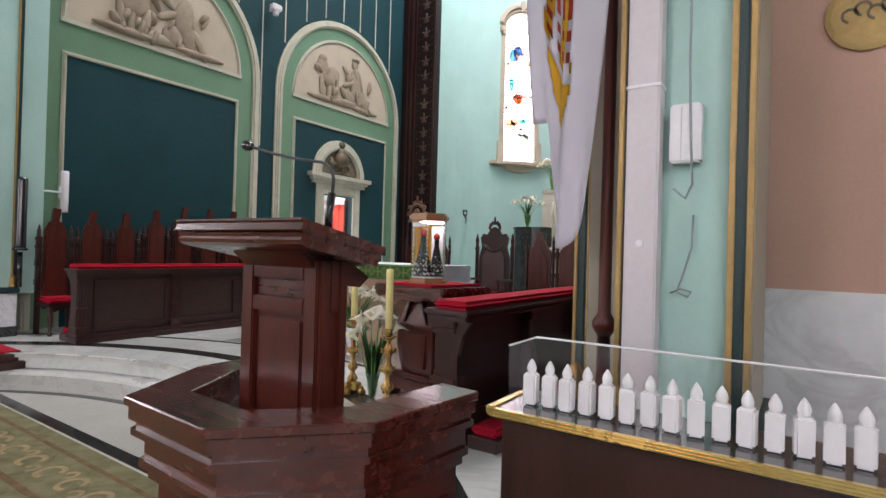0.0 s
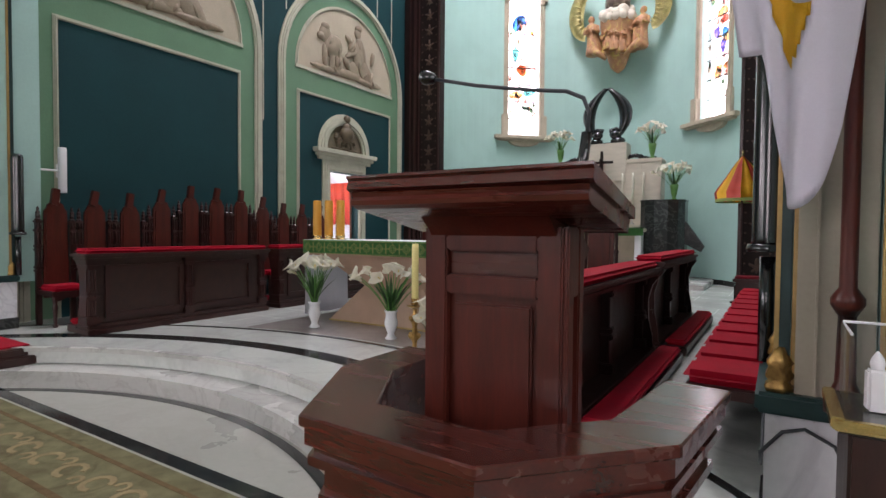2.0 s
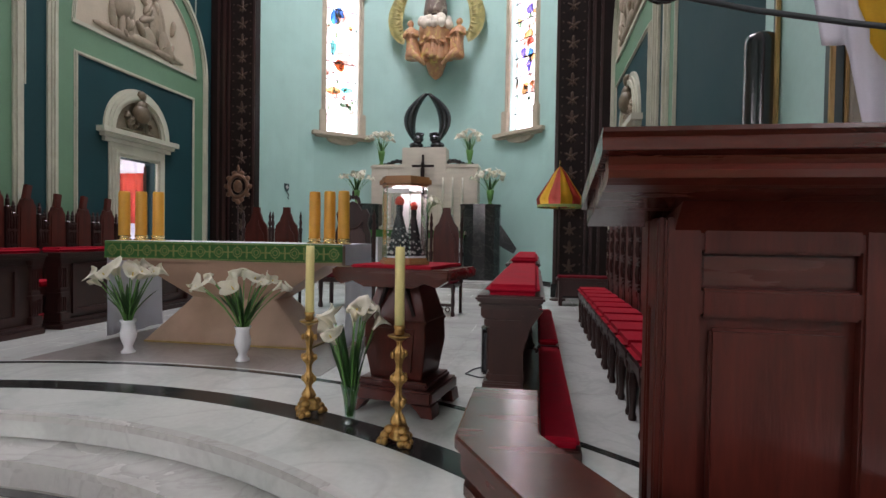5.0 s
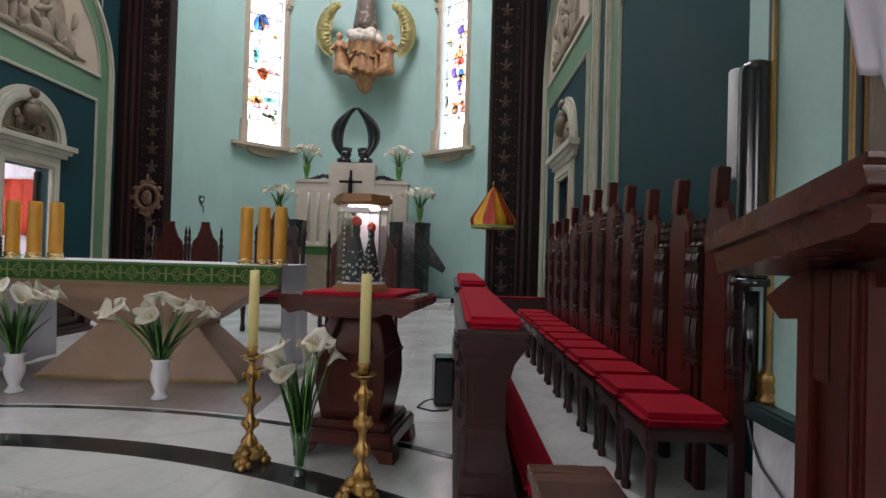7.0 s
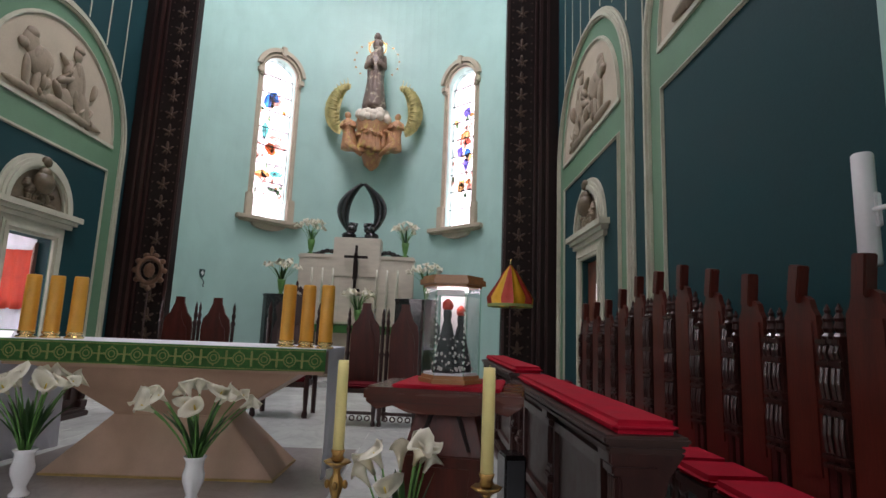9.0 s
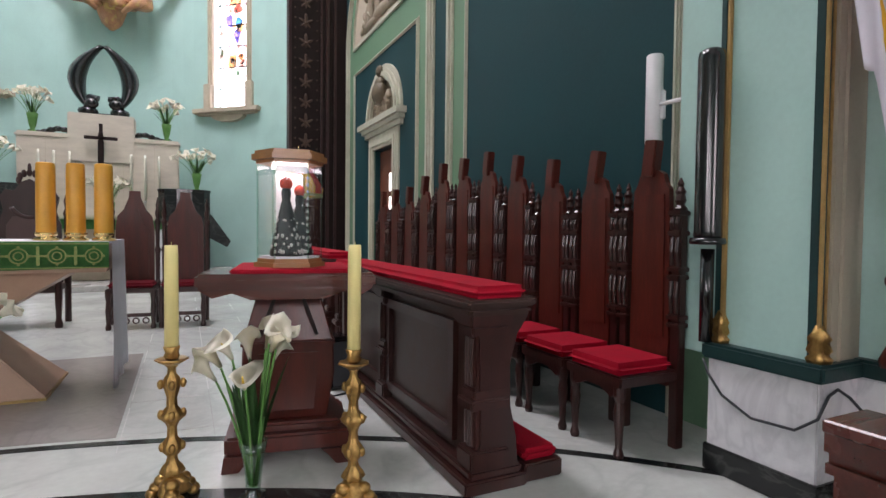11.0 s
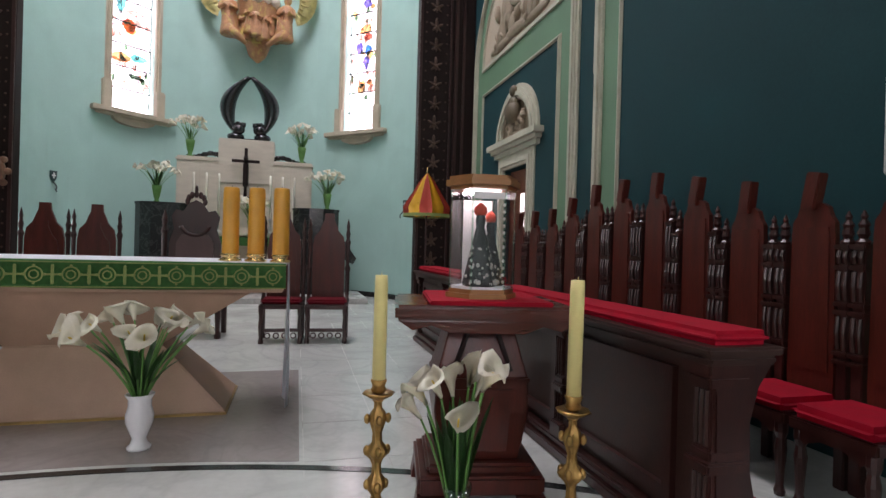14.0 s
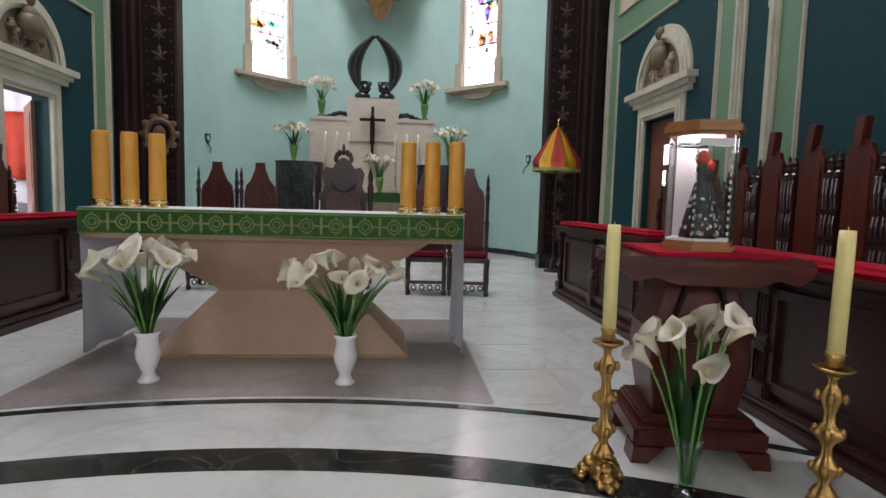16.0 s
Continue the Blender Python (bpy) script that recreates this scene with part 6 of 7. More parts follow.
# ---- chairs behind the altar ----


def high_chair(m):
    c = thing("high_backed_chair", "dark carved high backed chair with crimson seat", "chair", group="presbytery chairs")
    out = [(-0.19, 0.48), (0.19, 0.48), (0.19, 1.10), (0.17, 1.22), (0.11, 1.29), (0.085, 1.36), (0.06, 1.42), (0.055, 1.50), (-0.055, 1.50), (-0.06, 1.42), (-0.085, 1.36), (-0.11, 1.29), (-0.17, 1.22), (-0.19, 1.10)]
    part("backrest", prism(B(), out, 0.19, 0.225, lambda a, q, d: (a, d, q)), "wood", c)
    part("back_panel", prism(B(), [(x * 0.72, 0.56 + (z - 0.48) * 0.72) for x, z in out], 0.178, 0.192, lambda a, q, d: (a, d, q)), "wood", c)
    for s in (-1, 1):
        bm = lathe(B(), [(0.024, 0), (0.024, 0.42), (0.032, 0.45), (0.022, 0.5), (0.026, 0.8), (0.034, 0.84), (0.020, 0.88), (0.024, 1.12), (0.034, 1.16), (0.018, 1.2), (0.028, 1.26), (0.016, 1.31), (0.022, 1.35), (0.003, 1.44)], 10, s * 0.225, 0.205)
        part("rear_post", bm, "dark_wood", c)
        bm = lathe(B(), [(0.026, 0), (0.030, 0.03), (0.020, 0.07), (0.030, 0.2), (0.022, 0.3), (0.032, 0.36), (0.032, 0.42)], 10, s * 0.21, -0.20)
        part("front_leg", bm, "dark_wood", c)
    bm = B()
    box(bm, -0.235, 0.235, -0.225, 0.20, 0.385, 0.44, 0.01)
    box(bm, -0.20, 0.20, -0.21, -0.19, 0.13, 0.17, 0.006)
    for q in range(4):
        strip(bm, arc(-0.14 + 0.093 * q, 0.09, 0.022, 0, 360, 10)[:-1], arc(-0.14 + 0.093 * q, 0.09, 0.036, 0, 360, 10)[:-1], 0.19, 0.21, lambda a, z, d: (a, -d, z), True)
    part("seat_frame", bm, "dark_wood", c)
    part("seat_cushion", box(B(), -0.225, 0.225, -0.22, 0.18, 0.44, 0.495, 0.025, 3), "dark_red", c, "dark crimson seat cushion")
    c.matrix_basis = m
    return c


hc = high_chair(pose(-6.62, 8.60, 0))
for x, y, rz in ((-6.10, 8.58, 2), (-4.09, 8.43, -2), (-3.585, 8.40, -5)):
    copy_thing(hc, pose(x, y, 0, 0, 0, rz))

thr = thing("presider_chair", "large carved presider's chair with dark padded back and crest", "chair", (-5.14, 8.85, 0))
out = [(-0.30, 0.45), (0.30, 0.45), (0.29, 1.1), (0.24, 1.26), (0.27, 1.42), (0.22, 1.50), (0.14, 1.48), (0.08, 1.58), (0.0, 1.62), (-0.08, 1.58), (-0.14, 1.48), (-0.22, 1.50), (-0.27, 1.42), (-0.24, 1.26), (-0.29, 1.1)]
part("backrest", prism(B(), out, 0.22, 0.27, lambda a, q, d: (a, d, q)), "dark_wood", thr)
pad = mat("brown_leather", (0.085, 0.045, 0.042), 0.45, var=0.15, scale=8, grain=90, bump=0.15)
part("back_pad", prism(B(), [(-0.22, 0.52), (0.22, 0.52), (0.21, 1.1), (0.15, 1.2), (-0.15, 1.2), (-0.21, 1.1)], 0.195, 0.222, lambda a, q, d: (a, d, q)), pad, thr, "dark brown padded leather")
bm = B()
for k in range(7):
    a = math.pi * k / 6
    ball(bm, (0.10 * math.cos(a), 0.235, 1.60 + 0.09 * math.sin(a)), (0.028, 0.02, 0.045), 8)
ball(bm, (0, 0.235, 1.74), (0.02, 0.02, 0.06), 8)
strip(bm, arc(0, 1.36, 0.15, 200, 340, 10), arc(0, 1.36, 0.19, 200, 340, 10), -0.22, -0.19, lambda a, z, d: (a, -d, z))
part("crest", bm, "dark_wood", thr, smooth=True)
for s in (-1, 1):
    bm = lathe(B(), [(0.034, 0), (0.034, 0.6), (0.042, 0.63), (0.03, 0.68), (0.034, 1.2), (0.044, 1.24), (0.024, 1.3), (0.036, 1.38), (0.004, 1.5)], 10, s * 0.345, 0.24)
    part("rear_post", bm, "dark_wood", thr)
    bm = lathe(B(), [(0.034, 0), (0.04, 0.04), (0.026, 0.1), (0.036, 0.3), (0.036, 0.44), (0.026, 0.5), (0.034, 0.68)], 10, s * 0.335, -0.22)
    part("front_leg", bm, "dark_wood", thr)
    part("armrest", box(B(), s * 0.335 - 0.035, s * 0.335 + 0.035, -0.26, 0.23, 0.68, 0.72, 0.012), "dark_wood", thr)
part("seat_frame", box(B(), -0.33, 0.33, -0.24, 0.22, 0.38, 0.45, 0.012), "dark_wood", thr)
part("seat_cushion", box(B(), -0.31, 0.31, -0.24, 0.2, 0.45, 0.51, 0.028, 3), "dark_red", thr, "dark crimson seat cushion")

# ---- low bench before the east pier, and a second by the west one ----


def low_bench(m, length=0.95):
    b = thing("low_bench", "low dark wooden bench with a crimson pad", "bench", group="low benches")
    h = length / 2
    part("seat", box(B(), -h, h, -0.18, 0.18, 0.40, 0.45, 0.01), "dark_wood", b)
    part("seat_pad", box(B(), -h + 0.02, h - 0.02, -0.17, 0.17, 0.45, 0.485, 0.015, 3), "dark_red", b)
    part("apron", box(B(), -h + 0.05, h - 0.05, -0.15, -0.12, 0.16, 0.40, 0.006), "dark_wood", b)
    for sx in (-1, 1):
        part("leg_panel", prism(B(), [(-0.16, 0), (-0.08, 0), (0, 0.07), (0.08, 0), (0.16, 0), (0.14, 0.40), (-0.14, 0.40)], sx * (h - 0.1), sx * (h - 0.04), lambda a, q, d: (d, a, q)), "dark_wood", b)
    b.matrix_basis = m
    return b


lb = low_bench(pose(-1.48, 9.98, 0))

# ---- high altar with its retable ----
ret = thing("retable", "cream travertine stepped retable at the back of the apse", "altarpiece", (-5.0, 14.0, 0))
ret.scale = (1.18, 1.0, 1.06)
bm = B()
box(bm, -1.12, 1.12, -0.22, 0.25, 0.9, 2.68, 0.012)
box(bm, -1.14, 1.14, -0.24, 0.25, 2.60, 2.64, 0.006)
part("shoulder_block", bm, "travertine", ret)
part("centre_block", box(B(), -0.46, 0.46, -0.25, 0.22, 2.2, 3.06, 0.012), "travertine", ret)
part("lower_block", box(B(), -1.0, 1.0, -0.20, 0.25, 0.1, 0.9), "travertine", ret)
for x0 in (-0.75, -0.3, 0.3, 0.75):
    part("joint_line", box(B(), x0 - 0.002, x0 + 0.002, -0.2212, -0.2195, 0.95, 2.58), "stone", ret)
part("candle_ledge", box(B(), -0.95, 0.95, -0.50, -0.22, 1.18, 1.24, 0.01), "travertine", ret)
men = thing("high_altar_table", "stone altar table with a green cloth against the retable", "altar", (-5.0, 13.35, 0))
men.scale = (1.15, 1.0, 1.08)
part("slab", box(B(), -0.98, 0.98, -0.36, 0.34, 1.06, 1.13, 0.01), "travertine", men)
for s in (-1, 1):
    part("support", box(B(), s * 0.86 - 0.06, s * 0.86 + 0.06, -0.30, 0.30, 0.1, 1.06, 0.012), "white_gloss", men)
part("rear_panel", box(B(), -0.80, 0.80, 0.1, 0.2, 0.1, 1.06), "stone", men)
bm = B()
cloth_panel(bm, (-0.97, -0.372), (0.97, -0.372), 0.98, 1.137, 0.004, 4)
box(bm, -0.97, 0.97, -0.368, 0.3, 1.131, 1.137)
gc = tagged(part("green_altar_cloth", bm, "altar_green"), "plain green cloth over the high altar table", "altar cloth")
gc.location, gc.scale = (-5.0, 13.35, 0), (1.15, 1.0, 1.08)
setting(part("step_predella", box(B(), -7.35, -2.6, 12.3, 14.6, 0.001, 0.10, 0.01), "marble_step"))


def black_block(x, lab):
    b = thing("flower_pedestal", lab, "pedestal", (x, 13.55, 0.10), group="black flower pedestals")
    pts = [(-0.40, -0.12), (-0.30, -0.26), (-0.12, -0.32), (0.12, -0.32), (0.30, -0.26), (0.40, -0.12), (0.40, 0.30), (-0.40, 0.30)]
    b.scale = (1.15, 1.0, 1.03)
    part("body", prism(B(), pts, 0.0, 1.66), "black_marble", b)
    part("top", prism(B(), [(px * 1.03, py * 1.03) for px, py in pts], 1.66, 1.70), "black_marble", b)
    return b


black_block(-6.49, "polished black stone pedestal with curved front and lilies on it")
fpe = black_block(-3.58, "polished black stone pedestal with curved front and lilies on it")


part("slanted_wing", prism(B(), [(0.36, 1.22), (0.42, 1.24), (0.74, 0.72), (0.68, 0.60), (0.36, 0.80)], -0.10, 0.04, lambda a, b, c: (a, c, b)), "black_marble", fpe)


def glass_pot(loc, sc=1.0):
    g = tagged(part("flower_pot", lathe(B(), [(0.05 * sc, 0), (0.055 * sc, 0.02), (0.03 * sc, 0.04), (0.055 * sc, 0.12 * sc), (0.07 * sc, 0.22 * sc), (0.085 * sc, 0.30 * sc), (0.075 * sc, 0.30 * sc), (0.05 * sc, 0.15 * sc)], 16), "stem", smooth=True),
               "green glass vase holding lilies", "vase", "retable vases")
    g.location = loc
    return g


for x, y, z, sd, sp in ((-6.09, 13.86, 2.841, 31, 0.30), (-3.90, 13.86, 2.841, 32, 0.30), (-6.60, 13.50, 1.851, 33, 0.34), (-3.36, 13.50, 1.851, 34, 0.34), (-4.82, 13.2, 1.228, 35, 0.30)):
    glass_pot((x, y, z), 1.1)
    lilies((x, y, z + 0.30), 16, 0.42, sp, sd, 9, 0.1, 1.4, "bunch of white calla lilies in a green vase")

for k, x in enumerate((-0.82, -0.62, -0.42, 0.42, 0.62, 0.82)):
    st = tagged(part("small_candlestick", lathe(B(), [(0.06, 0), (0.06, 0.015), (0.02, 0.04), (0.018, 0.1), (0.03, 0.12), (0.014, 0.15), (0.014, 0.26), (0.035, 0.28), (0.02, 0.31)], 12), "steel", smooth=True), "slim metal candlestick on the retable ledge", "candlestick", "retable candlesticks")
    st.location = (-5.0 + 1.18 * x, 13.63, 1.3144)
    taper(pose(-5.0 + 1.18 * x, 13.63, 1.6194), 0.022, 0.88, "candle", "pale_wax", "slim white candle in a metal candlestick", "retable candles")

crx = tagged(part("crucifix", ball(box(box(box(box(B(), -0.03, 0.03, -0.02, 0.02, 0.0, 1.02, 0.006), -0.27, 0.27, -0.02, 0.02, 0.72, 0.78, 0.006), -0.12, 0.12, -0.06, 0.06, -0.05, 0.02, 0.01), -0.05, 0.05, -0.055, -0.02, 0.22, 0.72, 0.02), (0, -0.045, 0.80), (0.045, 0.04, 0.06), 10), "ebony", smooth=False), "dark wooden crucifix before the retable", "crucifix")
crx.location = (-5.0, 13.66, 2.03)

bm = B()
for s in (-1, 1):
    rows = []
    n = 14
    for k in range(n + 1):
        f = k / n
        cz = 0.14 + 1.14 * f
        cx = 0.03 + 0.34 * (1 - (abs(f - 0.42) / 0.58) ** 2.1 if f > 0.42 else 1 - 0.45 * ((0.42 - f) / 0.42) ** 2)
        wdt = 0.02 + 0.15 * math.sin(math.pi * (0.08 + 0.86 * f)) ** 0.9
        ring = []
        for j in range(8):
            t = 2 * math.pi * j / 8
            ring.append(bm.verts.new((s * (max(0.0, cx) + wdt * math.cos(t) * 0.75), 0.09 * math.sin(t), cz + wdt * math.cos(t) * 0.2)))
        rows.append(ring)
    for a, b in zip(rows, rows[1:]):
        for j in range(8):
            bm.faces.new((a[j], a[(j + 1) % 8], b[(j + 1) % 8], b[j]))
    bm.faces.new(rows[0])
    bm.faces.new(rows[-1])
    ball(bm, (s * 0.17, -0.05, 0.22), (0.11, 0.09, 0.10), 10)
    ball(bm, (s * 0.22, 0, 0.08), (0.15, 0.12, 0.09), 10)
    ball(bm, (s * 0.10, -0.06, 0.30), (0.05, 0.05, 0.05), 8)
    tube(bm, [(s * 0.2, 0, 0.14), (s * 0.27, 0, 0.28), (s * 0.20, -0.02, 0.36), (s * 0.06, -0.04, 0.33)], 0.035, 8)
box(bm, -0.34, 0.34, -0.12, 0.12, 0.0, 0.035, 0.01)
wng = tagged(part("winged_sculpture", bm, "black", smooth=True), "black sculpture of two wings meeting in a point on the retable", "sculpture")
wng.location, wng.scale = (-4.98, 14.0, 3.2436), (1.2, 1.1, 1.05)
for s in (-1, 1):
    bm = B()
    for k in range(7):
        ball(bm, (s * (0.10 * k - 0.28), 0, 0.05 + 0.05 * math.sin(k * 0.9)), (0.075, 0.06, 0.055), 8)
    o = tagged(part("scroll_ornament", bm, "black", smooth=True), "black scroll ornament on the retable shoulder", "ornament", "retable scrolls")
    o.location = (-5.0 + s * 0.80, 13.95, 2.841)

# ---- statue group on the apse wall ----
GX, GY = -4.91, 14.6


def gz(z):
    return 5.13 + (z - 4.60) * 1.085


GS = (1.085, 1.085, 1.085)


def figure(bm, x, y, z, h, lean=0.0, seed=0):
    """A plain robed figure of stacked lumps."""
    rng = random.Random(seed)
    prof = [(0.20, 0), (0.21, 0.06), (0.17, 0.25), (0.145, 0.42), (0.155, 0.56), (0.17, 0.68), (0.12, 0.77), (0.055, 0.81), (0.05, 0.83), (0.075, 0.87), (0.08, 0.92), (0.06, 0.97), (0.02, 1.0)]
    n0 = len(bm.verts)
    lathe(bm, [(r * h, q * h) for r, q in prof], 18, 0, 0, 0, 6, 0.06)
    bm.verts.ensure_lookup_table()
    for v in bm.verts[n0:]:
        v.co = Vector((x + v.co.x + lean * v.co.z, y + v.co.y * 0.8, z + v.co.z))
    for s in (-1, 1):
        tube(bm, [(x + s * 0.14 * h + lean * 0.7 * h, y, z + 0.72 * h), (x + s * 0.17 * h + lean * 0.55 * h, y - 0.09 * h, z + 0.56 * h), (x + s * 0.05 * h + lean * 0.6 * h, y - 0.18 * h, z + 0.60 * h)], 0.045 * h, 8)
    for k in range(6):
        a = rng.uniform(-2.6, -0.5)
        tube(bm, [(x + 0.16 * h * math.cos(a), y + 0.13 * h * math.sin(a), z + 0.02), (x + 0.12 * h * math.cos(a), y + 0.11 * h * math.sin(a), z + 0.5 * h)], 0.025 * h, 6)


bm = B()
figure(bm, 0, 0, 0, 1.62, 0, 1)
ball(bm, (0.12, -0.16, 1.22), (0.10, 0.09, 0.16), 10)
ball(bm, (0.13, -0.19, 1.42), (0.07, 0.07, 0.08), 10)
lathe(bm, [(0.085, 1.56), (0.11, 1.62), (0.10, 1.68), (0.05, 1.72)], 12, 0, 0, 0, 6, 0.08)
bmesh.ops.scale(bm, vec=(0.82, 0.9, 1.09), verts=bm.verts[:])
sta = tagged(part("statue", bm, "statue_a", smooth=True), "brown and cream painted robed statue on the apse wall", "statue")
sta.location, sta.scale = (GX, GY - 0.10, gz(6.02)), (1.05, 1.085, 1.13)
halo = thing("halo", "gilt ring of stars around the statue's head", "halo", (GX, GY - 0.04, gz(7.62)))
part("ring", strip(B(), arc(0, 0, 0.20, 0, 360, 28)[:-1], arc(0, 0, 0.235, 0, 360, 28)[:-1], 0, 0.02, xz, True), "gold", halo)
for k in range(13):
    a = math.pi * (k - 2) / 8
    r = 0.58
    part("star", prism(B(), [((0.04 if q % 2 else 0.016) * math.cos(math.pi * q / 5), (0.04 if q % 2 else 0.016) * math.sin(math.pi * q / 5)) for q in range(10)], 0, 0.01, lambda a2, b2, c2, a=a: (r * math.cos(a) + a2, -c2, r * math.sin(a) * 0.9 - 0.35 + b2)), "gold", halo)
part("star_frame", tube(B(), [(0.58 * math.cos(t), 0.03, 0.52 * math.sin(t) - 0.35) for t in (math.pi * (k - 2) / 8 for k in range(13))], 0.004, 5), "steel", halo)
part("bracket", tube(B(), [(0, 0.0, -0.05), (0, 0.45, -0.05)], 0.015, 6), "steel", halo)
bm = B()
rng = random.Random(9)
for k in range(34):
    a = 2 * math.pi * k / 17
    ball(bm, (0.36 * math.cos(a) * rng.uniform(0.5, 1), -0.05 + 0.26 * math.sin(a), rng.uniform(-0.10, 0.12)), rng.uniform(0.09, 0.15), 8)
cld = tagged(part("cloud_base", bm, "cloud", smooth=True), "cream carved cloud under the statue", "statue base")
cld.location, cld.scale = (GX, GY, gz(5.88)), GS
bm = lathe(B(), [(0.03, 0.0), (0.10, 0.06), (0.16, 0.12), (0.22, 0.3), (0.30, 0.55), (0.38, 0.85), (0.42, 1.15), (0.40, 1.22)], 20, lobes=10, amp=0.05)
for k in range(7):
    a = -math.pi * (k + 0.5) / 7
    figure(bm, 0.30 * math.cos(a), 0.30 * math.sin(a), 0.42 + 0.06 * math.sin(k * 2.1), 0.66, 0.05 * math.sin(k * 1.7), 60 + k)
cor = tagged(part("statue_corbel", bm, "statue_b", smooth=True), "carved gilt and terracotta corbel carrying the statue", "corbel")
cor.location, cor.scale = (GX, GY + 0.06, gz(4.60)), GS
for s in (-1, 1):
    bm = B()
    figure(bm, 0, 0, 0, 0.92, s * 0.10, 5 + s)
    tube(bm, [(s * 0.05, -0.1, 0.12), (-s * 0.12, -0.16, 0.0), (-s * 0.3, -0.1, -0.16)], 0.10, 8, 0.04)
    an = tagged(part("angel_statue", bm, "statue_b", smooth=True), "painted kneeling angel figure beside the corbel", "statue", "angels")
    an.location, an.scale = (GX + s * 0.54, GY - 0.16, gz(5.02)), GS
    bm = B()
    n = 14
    rows = []
    for k in range(n + 1):
        f = k / n
        a = radians(-70 + 160 * f)
        c = Vector((s * (0.08 + 0.45 * math.cos(a) * (1 - 0.25 * f)), 0, 0.52 + 0.58 * math.sin(a)))
        wd = 0.03 + 0.15 * math.sin(math.pi * (0.15 + 0.8 * f))
        ou = Vector((s * math.cos(a), 0, math.sin(a)))
        rows.append([bm.verts.new(c + ou * wd * q + Vector((0, -0.05 * (1 - abs(q)) * (1 + 0.5 * (k % 2)), 0))) for q in (-1, -0.5, 0, 0.5, 1)])
    for a, b in zip(rows, rows[1:]):
        for q in range(4):
            bm.faces.new((a[q], a[q + 1], b[q + 1], b[q]))
    bmesh.ops.solidify(bm, geom=bm.faces[:], thickness=0.03)
    wg = tagged(part("angel_wing", bm, "gilt_wing", smooth=True), "tall pale gilt wing rising behind an angel", "wing", "angel wings")
    wg.location, wg.scale = (GX + s * 0.54, GY - 0.02, gz(5.54)), GS
    for k in range(14):
        a = radians(-56 + 10.5 * k)
        ou = Vector((s * math.cos(a), 0, math.sin(a)))
        c = Vector((s * (0.08 + 0.45 * math.cos(a) * 0.85), -0.045, 0.52 + 0.58 * math.sin(a)))
        part("feather", tube(B(), [c - ou * 0.1, c + ou * 0.02 + Vector((0, -0.008, 0.02)), c + ou * 0.13 + Vector((0, 0, 0.05))], 0.022, 6, 0.008), "gilt_wing", wg, smooth=True)

# ---- parasol, processional icon, wall crosses ----
par = thing("parasol", "half open red and yellow processional parasol on a tall pole", "parasol", (-1.90, 10.60, 0))
for k in range(12):
    a0, a1 = 2 * math.pi * k / 12, 2 * math.pi * (k + 1) / 12
    bm = B()
    rows = []
    for r, z in ((0.02, 2.34), (0.12, 2.22), (0.24, 2.02), (0.36, 1.84), (0.40, 1.77), (0.385, 1.66)):
        rows.append([bm.verts.new((r * (1 - (0.07 if q == 1 else 0) * (r > 0.2)) * math.cos(a0 + (a1 - a0) * q / 2), r * (1 - (0.07 if q == 1 else 0) * (r > 0.2)) * math.sin(a0 + (a1 - a0) * q / 2), z - (0.025 if (z < 1.7 and q == 1) else 0))) for q in range(3)])
    for a, b in zip(rows, rows[1:]):
        for q in range(2):
            bm.faces.new((a[q], a[q + 1], b[q + 1], b[q]))
    bmesh.ops.solidify(bm, geom=bm.faces[:], thickness=0.004)
    part("gore", bm, "flag_gold" if k % 2 else "flag_red", par, smooth=True)
part("fringe", strip(B(), arc(0, 0, 0.375, 0, 360, 36)[:-1], arc(0, 0, 0.385, 0, 360, 36)[:-1], 1.62, 1.67, closed=True), "gold_thread", par)
part("pole", tube(B(), [(0, 0, 0.06), (0, 0, 2.36)], 0.014, 8), "dark_wood", par)
part("finial", lathe(B(), [(0.012, 2.34), (0.022, 2.37), (0.012, 2.40), (0.018, 2.42), (0.003, 2.45)], 8), "brass", par)
part("stand", lathe(B(), [(0.14, 0), (0.14, 0.03), (0.04, 0.06), (0.03, 0.2), (0.02, 0.22)], 14), "dark_wood", par)

ico = thing("processional_emblem", "openwork gilt processional emblem on a pole", "emblem", (-8.12, 10.80, 0))
part("pole", tube(B(), [(0, 0, 0.03), (0, 0, 1.7)], 0.016, 8), "dark_wood", ico)
part("stand", lathe(B(), [(0.16, 0), (0.16, 0.03), (0.05, 0.07), (0.025, 0.15)], 14), "dark_wood", ico)
bm = B()
strip(bm, [(x * 0.7, z * 0.75) for x, z in arc(0, 0, 0.24, 0, 360, 20)[:-1]], [(x * 0.95, z * 1.05) for x, z in arc(0, 0, 0.24, 0, 360, 20)[:-1]], -0.02, 0.03, lambda a, b, c: (a, -c, 2.02 + b), True)
for k in range(10):
    a = 2 * math.pi * k / 10
    ball(bm, (0.25 * math.cos(a), -0.01, 2.02 + 0.27 * math.sin(a)), (0.06, 0.025, 0.05), 8)
ball(bm, (0, -0.02, 2.02), (0.10, 0.03, 0.13), 10)
ball(bm, (0, -0.01, 2.36), (0.035, 0.02, 0.09), 8)
ball(bm, (0, 0, 1.72), (0.06, 0.04, 0.06), 8)
part("emblem_plate", bm, "relief_dark", ico, smooth=True)

